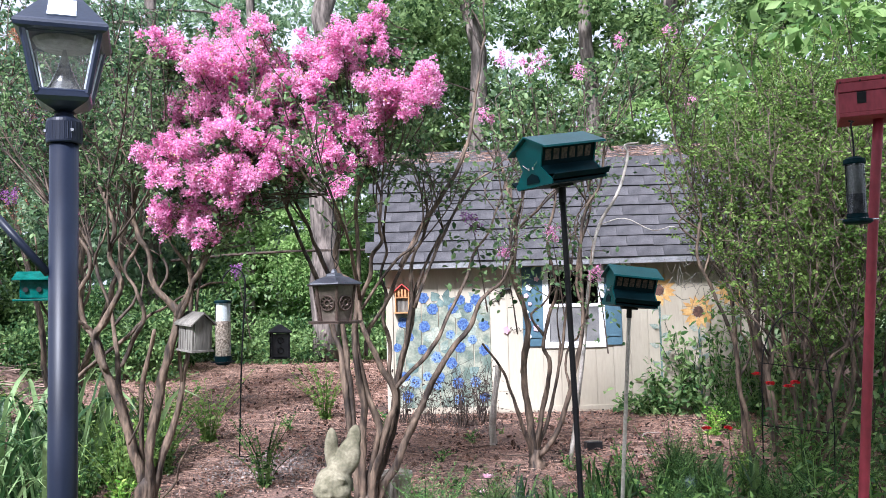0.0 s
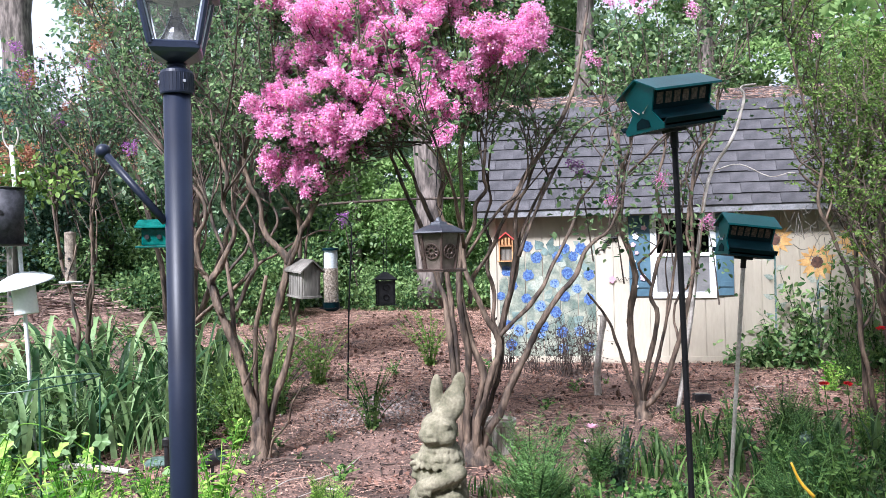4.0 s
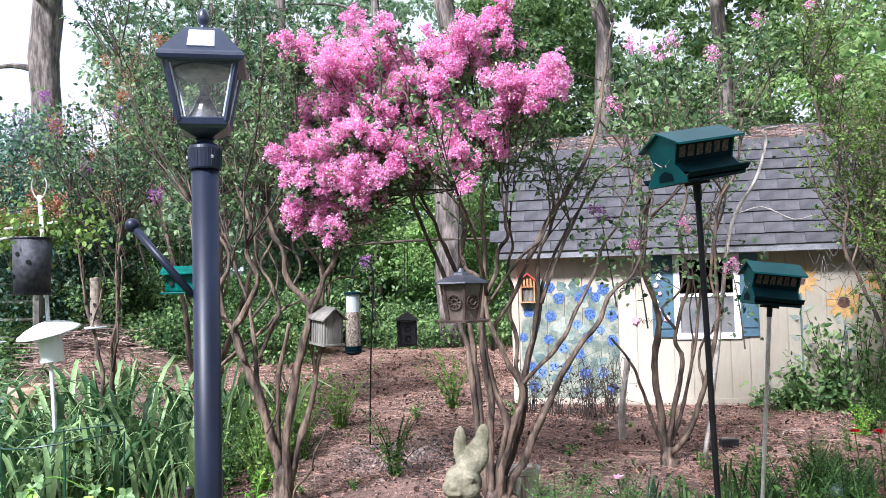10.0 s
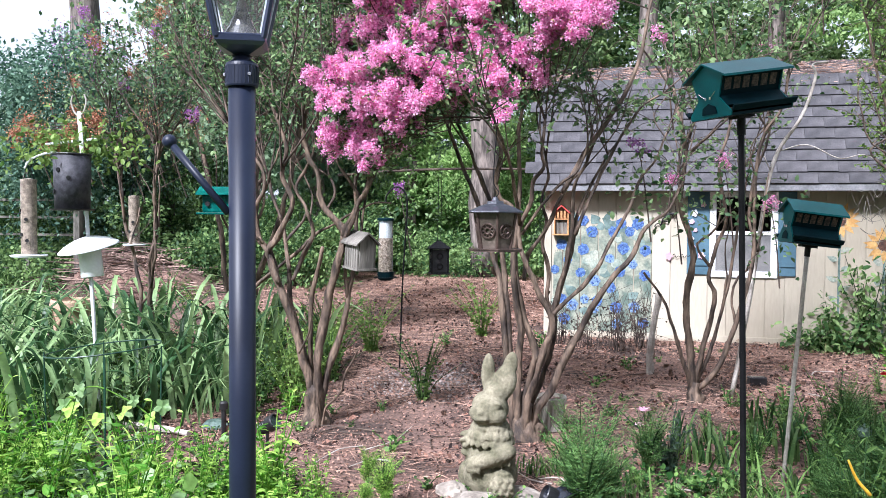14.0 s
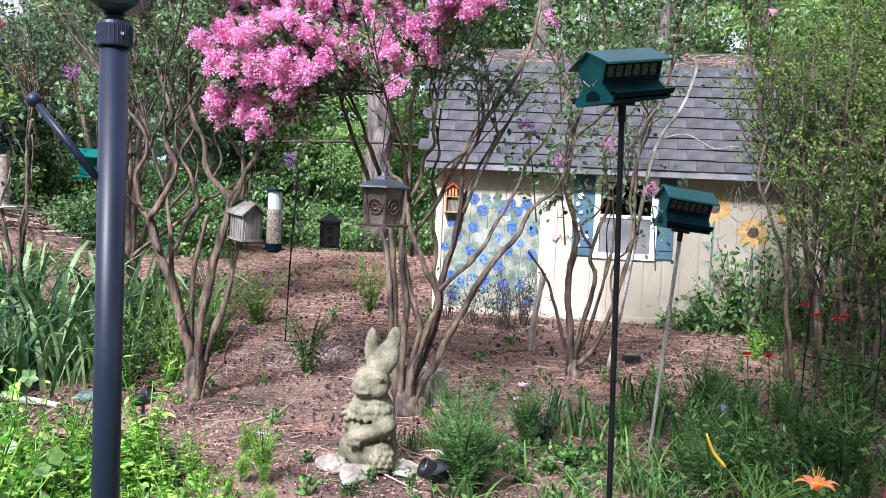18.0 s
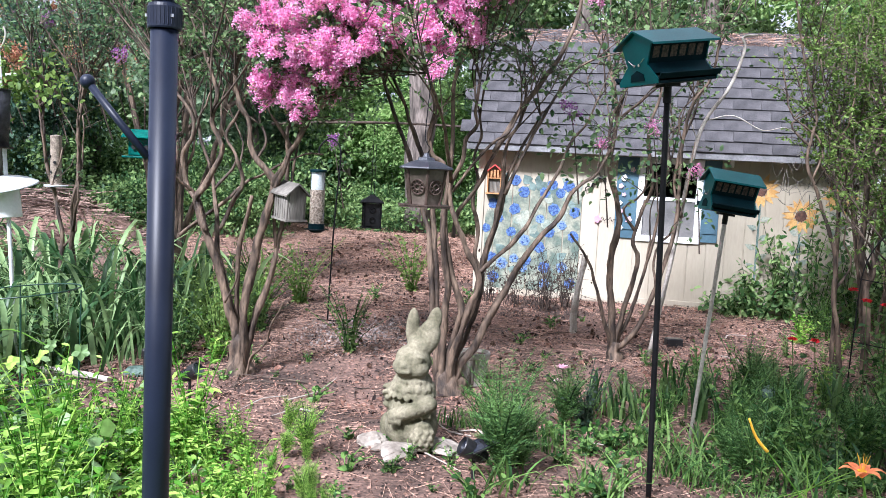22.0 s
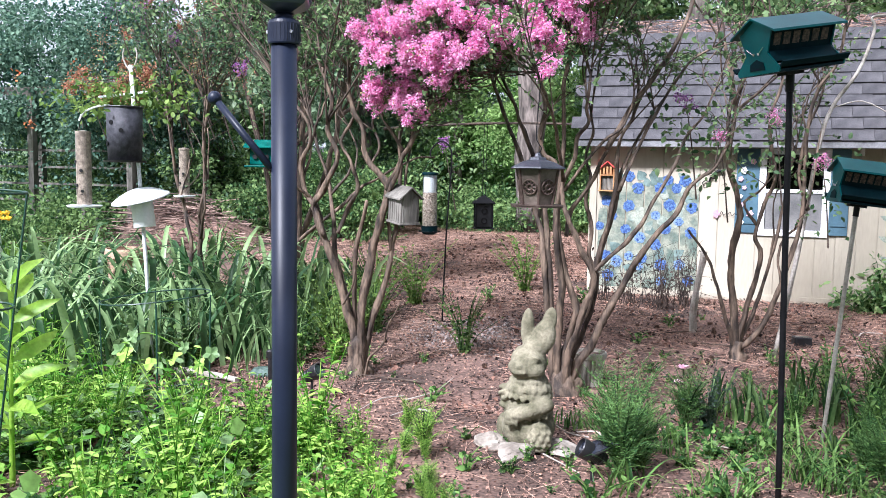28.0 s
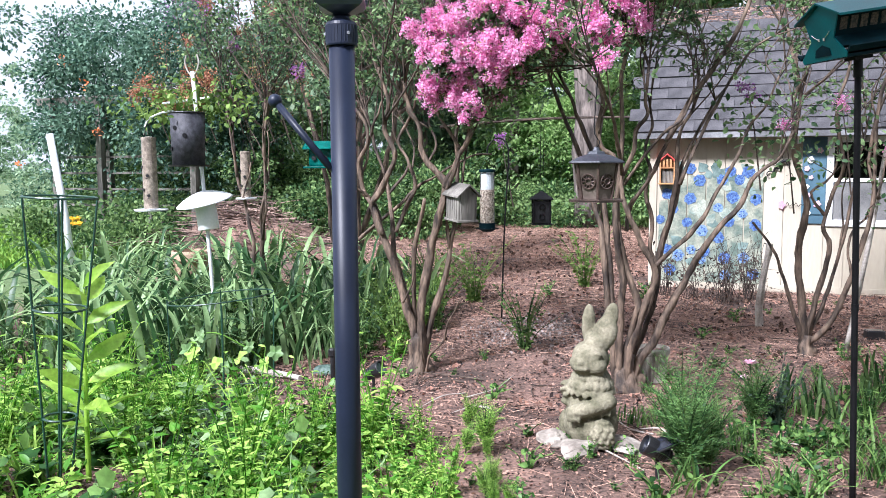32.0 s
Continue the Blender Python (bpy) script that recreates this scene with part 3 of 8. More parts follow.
X0, X1, YF, YB, ZB, ZE = -1.19, 3.19, 9.8, 13.2, 0.26, 1.98
BREAK_Y, BREAK_Z, RIDGE_Z = 10.2, 3.17, 3.62


def build_shed():
    rng = random.Random(4)
    shed = thing("garden_shed", 0, 0, 0, "cream garden shed with flower murals, grey shingles and blue shutters", "shed")
    wx0, wx1, wz0, wz1 = 0.70, 1.32, 1.02, 1.9
    bm = box(X0 + 0.02, wx0, YF + 0.012, YF + 0.1, ZB, ZE)
    box(wx1, X1 - 0.02, YF + 0.012, YF + 0.1, ZB, ZE, bm=bm)
    box(wx0, wx1, YF + 0.012, YF + 0.1, ZB, wz0, bm=bm)
    box(wx0, wx1, YF + 0.012, YF + 0.1, wz1, ZE, bm=bm)
    part("wall", bm, M_CREAM, shed, "cream painted front wall")
    gable = [(YF, ZB), (YF, ZE), (BREAK_Y, BREAK_Z - 0.04), ((YF + YB) / 2, RIDGE_Z - 0.04), (YF + YB - BREAK_Y, BREAK_Z - 0.04), (YB, ZE), (YB, ZB)]
    part("wall", prism([(max(a, YF + 0.1), b) for a, b in gable], X0, X0 + 0.09), M_CREAM, shed)
    part("wall", prism([(max(a, YF + 0.1), b) for a, b in gable], X1 - 0.09, X1), M_CREAM, shed)
    part("wall", box(X0 + 0.09, X1 - 0.09, YB - 0.09, YB, ZB, ZE), M_DARK, shed, "dark back wall")
    part("floor", box(X0, X1, YF + 0.02, YB, ZB - 0.16, ZB), M_DARK, shed, "dark boarded floor")
    # grooved siding boards
    w = 0.2033
    n = int((X1 - X0) / w)
    for i in range(n + 1):
        a, b = X0 + i * w + 0.004, min(X0 + (i + 1) * w - 0.004, X1)
        if b - a < 0.03:
            continue
        for lo, hi in ([(ZB, ZE - 0.02)] if b < wx0 - 0.06 or a > wx1 + 0.06 else [(ZB, wz0 - 0.05), (wz1 + 0.04, ZE - 0.02)]):
            if hi - lo > 0.03:
                part("siding_board", box(a, b, YF, YF + 0.011, lo, hi, 0.002), M_CREAM, shed)
    # window
    win = part("window", box(wx0 - 0.02, wx1 + 0.02, YF + 0.03, YF + 0.045, wz0, wz0 + 0.02), M_TRIM, shed, "white framed sash window with a grey screen")
    for a, b, c, d in ((wx0 - 0.05, wx0 + 0.02, wz0 - 0.045, wz1 + 0.03), (wx1 - 0.02, wx1 + 0.05, wz0 - 0.045, wz1 + 0.03), (wx0 + 0.02, wx1 - 0.02, wz0 - 0.045, wz0 + 0.025), (wx0 + 0.02, wx1 - 0.02, wz1 - 0.03, wz1 + 0.03)):
        part("frame", box(a, b, YF - 0.022, YF + 0.03, c, d, 0.004), M_TRIM, win)
    part("rail", box(wx0 + 0.02, wx1 - 0.02, YF + 0.0, YF + 0.03, 1.45, 1.49, 0.004), M_TRIM, win)
    part("screen", box(wx0 + 0.02, wx1 - 0.02, YF + 0.012, YF + 0.016, wz0 + 0.025, 1.45), M_SCREEN, win)
    pn = part("pane", box(wx0 + 0.02, wx1 - 0.02, YF + 0.02, YF + 0.024, 1.49, wz1 - 0.03), M_PANE, win)
    pn.visible_shadow = False
    for a, b in ((0.41, 0.648), (1.372, 1.56)):
        sh = part("shutter", box(a, b, YF - 0.02, YF - 0.001, 1.0, 1.93, 0.004), M_BLUEWOOD, shed, "slate blue board shutter")
        part("batten", box(a + 0.02, b - 0.02, YF - 0.032, YF - 0.021, 1.1, 1.16, 0.003), M_BLUEWOOD, sh)
        part("batten", box(a + 0.02, b - 0.02, YF - 0.032, YF - 0.021, 1.76, 1.82, 0.003), M_BLUEWOOD, sh)
        if a < 1:
            for k in range(8):
                mural_disc(sh, "painted_rose", a + rng.uniform(0.04, 0.2), 1.12 + k * 0.095, rng.uniform(0.022, 0.045), 5, M_PALEPINK if k % 3 else M_TRIM, YF - 0.036, rng)
    # base board, corner boards, fascia
    part("base_board", box(X0 - 0.01, X1 + 0.01, YF - 0.02, YF - 0.001, ZB - 0.03, ZB + 0.05, 0.004), M_CREAM, shed)
    for a in (X0 - 0.012, X1 - 0.07):
        part("corner_board", box(a, a + 0.082, YF - 0.018, YF - 0.001, ZB + 0.05, ZE - 0.03, 0.004), M_CREAM, shed)
    part("fascia", box(X0 - 0.14, X1 + 0.14, 9.56, 9.585, 1.935, 2.03, 0.004), M_FASCIA, shed, "weathered grey eave board")
    part("soffit", box(X0, X1, 9.585, YF + 0.1, 1.985, 2.0), M_CREAM, shed)
    for x in (-0.74, 0.35, 1.64, 2.5):
        part("bracket", box(x, x + 0.04, YF - 0.06, YF - 0.02, 1.86, 1.98, 0.004), M_TRIM, shed)
    # roof decks
    def slab(y0, z0, y1, z1, name):
        d = Vector((0, y1 - y0, z1 - z0)).normalized()
        nx, nz = -d.z * 0.04, d.y * 0.04
        part(name, prism([(y0, z0), (y1, z1), (y1 - nx, z1 - nz), (y0 - nx, z0 - nz)], X0 - 0.13, X1 + 0.13), M_SHINGLE, shed)
    mid = (YF + YB) / 2
    slab(9.57, 2.0, BREAK_Y, BREAK_Z, "roof_deck")
    slab(BREAK_Y, BREAK_Z, mid, RIDGE_Z, "roof_deck")
    slab(2 * mid - BREAK_Y, BREAK_Z, mid, RIDGE_Z, "roof_deck")
    slab(2 * mid - 9.57, 2.0, 2 * mid - BREAK_Y, BREAK_Z, "roof_deck")
    # murals: a blue hydrangea panel, three sunflowers
    for i in range(6):
        # one ragged sheet of wash on each board
        a, b = X0 + i * w + 0.006 + (0.09 if i == 0 else 0), X0 + (i + 1) * w - 0.006
        v, m = [], 9
        for j in range(m + 1):
            x = a + (b - a) * j / m
            top = 1.52 + 0.09 * noise.noise(Vector((x * 9, 0, 3))) - 0.5 * max(0, x + 0.08) - (0.3 if i == 0 else 0) + rng.uniform(-0.02, 0.02)
            v += [(x, YF - 0.0025, ZB + 0.055), (x, YF - 0.0025, top)]
        mesh("painted_wash", v, [(2 * j, 2 * j + 2, 2 * j + 3, 2 * j + 1) for j in range(m)], M_MURALGREEN, shed, "mottled grey-green painted wash")
    for k in range(46):
        x, z = rng.uniform(-1.08, -0.03), rng.uniform(0.36, 1.5) if k > 11 else rng.uniform(1.42, 1.58)
        mural_leaf(shed, "painted_leaf", x, z, rng.uniform(0.1, 0.19), rng.uniform(0.08, 0.13), rng.uniform(30, 150), M_MURALTEAL if k % 3 == 0 or k < 10 else M_MURALPALE, YF - 0.0052 - 0.00003 * k)
    row = 0
    for z in np.arange(0.42, 1.66, 0.145):
        for x in np.arange(-1.02 + 0.13 * (row % 2), 0.0, 0.235):
            if rng.random() < 0.72:
                fx, fz, fr = x + rng.uniform(-0.06, 0.06), z + rng.uniform(-0.05, 0.05), rng.uniform(0.052, 0.074)
                fl = mural_disc(shed, "painted_blue_flower", fx, fz, fr, 7, M_BLUEPAINT if rng.random() < 0.7 else M_BLUEPALE, YF - 0.0075, rng, 0.12)
                for k in range(5):
                    a = 2 * math.pi * (k + rng.random()) / 5
                    mural_disc(fl, "painted_petal", fx + fr * 0.5 * math.cos(a), fz + fr * 0.5 * math.sin(a), fr * 0.17, 4, M_BLUEDARK, YF - 0.0082 - 0.0001 * k, rng, 0.3)
        row += 1
    for x, z, r in ((2.444, 1.359, 0.2), (2.0, 1.62, 0.195), (2.85, 1.59, 0.195)):
        for i in range(15):
            a = 360 * i / 15 + rng.uniform(-6, 6)
            mural_leaf(shed, "painted_petal", x + 0.06 * math.cos(radians(a)), z + 0.06 * math.sin(radians(a)), r * rng.uniform(0.66, 0.82), 0.058, a, M_SUNFLOWER, YF - 0.004 - 0.00005 * i)
        mural_disc(shed, "painted_seed_head", x, z, 0.066, 9, M_SEEDHEAD, YF - 0.007, rng, 0.15)
        v = [(x - 0.012, YF - 0.0032, ZB + 0.08), (x + 0.012, YF - 0.0032, ZB + 0.08), (x + 0.014, YF - 0.0032, z - 0.1), (x - 0.01, YF - 0.0032, z - 0.1)]
        mesh("painted_stem", v, [(0, 1, 2, 3)], M_MURALTEAL, shed)
        for k in range(7):
            side = 1 if k % 2 else -1
            mural_leaf(shed, "painted_leaf", x + side * 0.015, z - 0.22 - 0.11 * k, rng.uniform(0.1, 0.15), 0.065, 90 - side * rng.uniform(40, 80), M_MURALPALE, YF - 0.0045)
    return shed


shed = build_shed()


def build_shingles():
    """Courses of shingle tabs on the steep front slope, each tab a piece; the lowest edge stands proud."""
    rng = random.Random(9)
    sx, ex = 0.305, 0.143
    d = Vector((0, BREAK_Y - 9.57, BREAK_Z - 2.0))
    ln = d.length
    d.normalize()
    nrm = Vector((0, -d.z, d.y))
    shapes = []
    for k in range(3):
        me = bpy.data.meshes.new("shingle")
        bm = box(0.0015, sx - 0.002, 0, 0.009 + 0.003 * k, 0, ex + 0.02, 0.0)
        bm.to_mesh(me)
        bm.free()
        me.materials.append(M_SHINGLE_TAB)
        shapes.append(me)
    rot = Matrix.Identity(4)
    rot.col[0][:3], rot.col[1][:3], rot.col[2][:3] = (1, 0, 0), nrm, d
    rows = int(ln / ex) + 1
    for r in range(rows):
        x = X0 - 0.13 - (r % 3) * 0.1
        while x < X1 + 0.12:
            p = Vector((x, 9.57, 2.0)) + d * (r * ex) + nrm * 0.002
            if x > X0 - 0.24:
                ob = new("shingle", shapes[rng.randrange(3)])
                ob.parent = shed
                m = rot.copy()
                m.translation = p + nrm * 0.0
                ob.matrix_basis = m @ pose(0, 0.019, rng.uniform(-0.003, 0.003), 6.0, 0, rng.gauss(0, 0.2))
            x += sx
    rng2 = np.random.default_rng(12)
    n = 5200
    mid = (YF + YB) / 2
    x, s = rng2.uniform(X0 - 0.1, X1 + 0.1, n), rng2.uniform(0, 1, n)
    p = np.stack([x, BREAK_Y + 0.03 + s * (mid - BREAK_Y), BREAK_Z + 0.01 + s * (RIDGE_Z - BREAK_Z) + rng2.uniform(0, 0.03, n)], 1)
    v, t = spray(rng2, p, np.stack([rng2.normal(0, 1, n), rng2.normal(0, 1, n), rng2.normal(0, 0.1, n)], 1), rng2.uniform(0.1, 0.22, n), NEEDLE, NEEDLE_T, 0.025, 0)
    tagged(tris("roof_needles", v, t, M_STRAW), "fallen pine needles gathered on the shed roof", "pine straw", kind="stuff")


def tab_material():
    m = surf("shingle tab", (0.042, 0.041, 0.046), (0.092, 0.088, 0.095), 0.95, 5, 160, 0.6, spread=0.3)
    n, ln = m.node_tree.nodes, m.node_tree.links
    info, mix, ramp = n.new("ShaderNodeObjectInfo"), n.new("ShaderNodeMix"), n["Color Ramp"]
    mix.inputs[0].default_value = 0.08
    src = ramp.inputs[0].links[0].from_socket
    ln.new(src, mix.inputs[2])
    ln.new(info.outputs["Random"], mix.inputs[3])
    ln.new(mix.outputs[0], ramp.inputs[0])
    return m


M_SHINGLE_TAB = tab_material()


def build_wall_ornaments():
    bug = thing("insect_house", -1.0, 9.79, 1.44, "small wooden insect house with red roof on the shed wall", "insect house")
    part("back", box(-0.075, 0.075, -0.01, 0, 0, 0.26), M_PALEWOOD, bug)
    for a in (-0.085, 0.07):
        part("side", box(a, a + 0.015, -0.08, -0.011, 0, 0.25, 0.002), M_PALEWOOD, bug)
    part("floor", box(-0.1, 0.1, -0.095, 0.0, -0.015, 0), M_PALEWOOD, bug)
    part("shelf", box(-0.07, 0.07, -0.078, -0.011, 0.165, 0.178), M_PALEWOOD, bug)
    for i in range(9):
        part("reed", lathe([(0, 0.002), (0.007, 0.002), (0.007, 0.162), (0, 0.162)], 8, -0.06 + i * 0.015, -0.04), M_GREYWOOD, bug)
    for k in range(3):
        part("slot_board", box(-0.05 + k * 0.038, -0.028 + k * 0.038, -0.075, -0.06, 0.18, 0.27), M_PALEWOOD, bug)
    for s in (1, -1):
        part("roof", prism([(0, 0.335), (s * 0.115, 0.235), (s * 0.115, 0.222), (0, 0.32)], -0.1, 0.0, "y"), M_REDROOF, bug, "red roof board")
    gecko = thing("wall_ornament", 0.14, 9.785, 1.62, "dark scrolled metal lizard ornament on the shed wall", "ornament")
    pts = [(0.02 * k * 0.0 + (0.05 - 0.004 * k) * math.cos(k * 0.5) - 0.06, -0.01, (0.05 - 0.004 * k) * math.sin(k * 0.5) - 0.09) for k in range(11)]
    part("tail", tube(glide(pts[::-1], 3), (0.004, 0.008), 6), M_IRON, gecko)
    part("body", tube(glide([(-0.02, -0.012, -0.08), (0.0, -0.014, -0.01), (0.06, -0.014, 0.05), (0.14, -0.014, 0.06)], 5), (0.009, 0.016), 8), M_IRON, gecko)
    for a, b in (((0.0, -0.02), (0.06, -0.03)), ((0.02, 0.02), (-0.05, 0.05)), ((0.1, 0.05), (0.13, 0.0)), ((0.08, 0.06), (0.06, 0.12))):
        part("leg", tube([(a[0], -0.012, a[1]), (b[0], -0.012, b[1])], 0.005, 6), M_IRON, gecko)
    word = thing("metal_flower_scroll", 0.3, 9.785, 1.2, "curled dark metal scroll with a pink flower on the shed wall", "ornament")
    rr = random.Random(2)
    mural_disc(word, "flower", -0.09, 0.0, 0.045, 5, M_PINK, -0.012, rr)
    part("scroll", tube(glide([(-0.05 + 0.022 * k, -0.008, (0.016 if k % 2 else -0.01) + 0.012 * math.sin(k * 1.7)) for k in range(10)], 4), 0.0032, 6), M_IRON, word)


build_wall_ornaments()


# ---- lamp post ----
def build_lamp():
    lamp = thing("lamp_post", -1.1, 2.1, 0, "black metal lamp post with a four-sided glazed solar lantern", "lamp post")
    part("post", lathe([(0.0, -0.05), (0.036, -0.05), (0.036, 1.97), (0.0, 1.97)], 32), M_BLACK, lamp, smooth=False).data.shade_smooth()
    bm = lathe([(0.0, 1.966), (0.0425, 1.966), (0.044, 1.97), (0.044, 2.022), (0.041, 2.03), (0.026, 2.038), (0.022, 2.046), (0.028, 2.05), (0.0, 2.051)], 32)
    part("collar", bm, M_BLACK, lamp, "ribbed black collar")
    for i in range(28):
        a = 2 * math.pi * i / 28
        c, s = 0.0435 * math.cos(a), 0.0435 * math.sin(a)
        part("rib", box(c - 0.0012, c + 0.0012, s - 0.0012, s + 0.0012, 1.975, 2.02), M_BLACK, lamp)
    for a in (-0.9, 0.9, 2.6):
        part("screw", lathe([(0, 1.993), (0.004, 1.993), (0.004, 2.001), (0, 2.001)], 8, 0.0455 * math.sin(a), -0.0455 * math.cos(a)), M_CHROME, lamp)
    t4 = radians(-22)
    lant = part("lantern", lathe([(0.0, 2.048), (0.026, 2.05), (0.05, 2.058), (0.082, 2.07), (0.092, 2.08), (0.094, 2.092), (0.0, 2.094)], sides=4, turn=t4), M_SATIN, lamp, "four-sided black lantern")
    zb, zt, rb, rt = 2.094, 2.245, 0.087, 0.13
    cor = lambda r, z, i: Vector((r * math.cos(t4 + math.pi / 2 * i), r * math.sin(t4 + math.pi / 2 * i), z))
    for i in range(4):
        part("corner_bar", tube([cor(rb, zb - 0.004, i), cor(rt, zt + 0.004, i)], 0.0085, 6), M_SATIN, lant)
        a, b, c, d = cor(rb - 0.004, zb, i), cor(rb - 0.004, zb, i + 1), cor(rt - 0.004, zt, i + 1), cor(rt - 0.004, zt, i)
        pane = mesh("pane", [a, b, c, d], [(0, 1, 2, 3)], M_HAZEGLASS, lant, "clear tapered pane")
        pane.visible_shadow = False
        part("pane_edge", tube([a, b], 0.006, 6), M_SATIN, lant)
        part("pane_edge", tube([c, d], 0.009, 6), M_SATIN, lant)
        # Pale rods added as the white reflections along the bevelled glass edges.
        for e, g in ((a, d), (b, c)):
            q = (a + b + c + d) / 4
            part("edge_reflection", tube([e * 0.9 + q * 0.1, g * 0.9 + q * 0.1], 0.0028, 5), M_SOLAR, lant, "pale rod painted as the reflection on a bevelled edge")
    roof = part("roof", lathe([(0.0, 2.241), (0.138, 2.241), (0.155, 2.245), (0.159, 2.254), (0.157, 2.262), (0.148, 2.268), (0.068, 2.341), (0.06, 2.346), (0.0, 2.348)], sides=4, turn=t4), M_SATIN, lamp, "sloping square lantern roof")
    for i in range(4):
        a = t4 + math.pi / 4 + math.pi / 2 * i
        n = Vector((math.cos(a), math.sin(a), 0))
        s = Vector((-math.sin(a), math.cos(a), 0))
        h0, h1 = 0.0965, 0.0545
        q = [n * h0 - s * 0.035 + Vector((0, 0, 2.279)), n * h0 + s * 0.035 + Vector((0, 0, 2.279)), n * h1 + s * 0.033 + Vector((0, 0, 2.333)), n * h1 - s * 0.033 + Vector((0, 0, 2.333))]
        off = (n * 0.76 + Vector((0, 0, 0.65))) * 0.003
        mesh("solar_panel", [p + off for p in q] + [p - off for p in q], [(0, 1, 2, 3), (0, 4, 5, 1), (1, 5, 6, 2), (2, 6, 7, 3), (3, 7, 4, 0)], M_SOLAR, roof, "solar panel painted pale with the sky's reflection")
    part("finial", lathe([(0.0, 2.34), (0.026, 2.345), (0.02, 2.352), (0.01, 2.358), (0.01, 2.366), (0.015, 2.374), (0.017, 2.388), (0.012, 2.402), (0.005, 2.411), (0.0, 2.414)], 18), M_SATIN, lamp, "acorn finial", smooth=True)
    part("reflector", lathe([(0.056, 2.095), (0.05, 2.103), (0.034, 2.128), (0.018, 2.165), (0.008, 2.2), (0.003, 2.225), (0.0, 2.226)], 20), M_CHROME, lant, "ribbed metal cone")
    part("light_housing", lathe([(0.0, 2.218), (0.055, 2.218), (0.07, 2.226), (0.078, 2.239), (0.0, 2.239)], 24), M_POLE, lant)
    arm = part("arm", tube([(-0.03, -0.02, 1.625), (-0.195, -0.03, 1.812)], 0.0105, 12), M_BLACK, lamp, "slanting black arm with a ball end", smooth=True)
    bm = bmesh.new()
    bmesh.ops.create_uvsphere(bm, u_segments=16, v_segments=10, radius=0.02, matrix=Matrix.Translation((-0.202, -0.03, 1.82)))
    part("ball_end", bm, M_BLACK, arm, smooth=True)


build_lamp()


# ---- two green hopper feeders on poles ----
def hopper(name, label, s, x, y, z, rz, ry, foot, pole_mat, pole_r, pole_label, lf=1.0):
    fd = thing(name, x, y, z, label, "bird feeder", "green hopper feeders on poles", rz=rz, ry=ry)
    L = 0.185 * s * lf
    prof = [(-0.16, 0.0), (-0.165, 0.022), (-0.08, 0.098), (-0.126, 0.205), (0.0, 0.262), (0.126, 0.205), (0.08, 0.098), (0.165, 0.022), (0.16, 0.0)]
    prof = [(a * s, b * s) for a, b in prof]
    for a in (-L, L - 0.008 * s):
        sd = part("side_panel", prism(prof, a, a + 0.008 * s, bevel=0.0015), M_TEAL, fd, "dark green steel side panel")
        e = -1 if a < 0 else 1
        xo = a if a < 0 else a + 0.008 * s
        for yy in (-0.018, 0.018):
            part("bolt", lathe([(0.0, 0.094 * s), (0.006 * s, 0.094 * s), (0.006 * s, 0.106 * s), (0.0, 0.106 * s)], 8, xo + e * 0.003, yy * s), M_CHROME, sd)
        for g in (-1, 1):
            part("spring_lever", tube(glide([(xo + e * 0.004, g * 0.018 * s, 0.1 * s), (xo + e * 0.006, g * 0.04 * s, 0.112 * s), (xo + e * 0.006, g * 0.066 * s, 0.13 * s)], 3), 0.002 * s, 6), M_CHROME, sd)
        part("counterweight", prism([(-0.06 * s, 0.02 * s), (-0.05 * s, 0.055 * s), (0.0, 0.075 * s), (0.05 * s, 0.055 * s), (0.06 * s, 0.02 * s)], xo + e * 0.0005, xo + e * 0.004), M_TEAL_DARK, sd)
    for sg in (-1, 1):
        # Walls, trays and perches carry their shade in the darker M_TEAL_DARK.
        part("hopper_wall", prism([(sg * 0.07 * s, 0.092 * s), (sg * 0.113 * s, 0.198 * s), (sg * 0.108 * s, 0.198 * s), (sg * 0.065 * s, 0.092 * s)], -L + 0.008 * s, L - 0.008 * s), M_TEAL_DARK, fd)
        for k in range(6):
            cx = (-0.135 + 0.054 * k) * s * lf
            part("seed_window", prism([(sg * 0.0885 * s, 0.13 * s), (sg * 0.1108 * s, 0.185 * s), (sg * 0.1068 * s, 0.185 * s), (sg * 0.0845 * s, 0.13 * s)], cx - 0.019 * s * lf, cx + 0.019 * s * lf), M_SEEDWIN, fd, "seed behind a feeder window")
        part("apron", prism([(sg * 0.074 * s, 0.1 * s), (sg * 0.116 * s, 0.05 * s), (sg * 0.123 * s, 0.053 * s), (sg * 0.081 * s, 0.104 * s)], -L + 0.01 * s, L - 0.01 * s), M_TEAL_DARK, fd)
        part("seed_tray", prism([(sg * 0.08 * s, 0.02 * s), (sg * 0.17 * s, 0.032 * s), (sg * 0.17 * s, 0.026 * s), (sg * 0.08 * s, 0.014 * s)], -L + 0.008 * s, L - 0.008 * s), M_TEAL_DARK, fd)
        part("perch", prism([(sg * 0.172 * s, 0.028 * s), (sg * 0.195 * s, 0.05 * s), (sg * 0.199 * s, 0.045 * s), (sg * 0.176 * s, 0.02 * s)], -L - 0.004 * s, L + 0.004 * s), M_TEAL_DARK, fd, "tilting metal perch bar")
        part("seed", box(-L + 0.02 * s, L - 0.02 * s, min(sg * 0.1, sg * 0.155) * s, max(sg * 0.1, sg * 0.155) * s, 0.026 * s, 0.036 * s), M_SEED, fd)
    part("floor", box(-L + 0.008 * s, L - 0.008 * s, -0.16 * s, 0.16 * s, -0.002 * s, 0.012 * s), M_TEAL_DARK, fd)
    ov = 0.022 * s
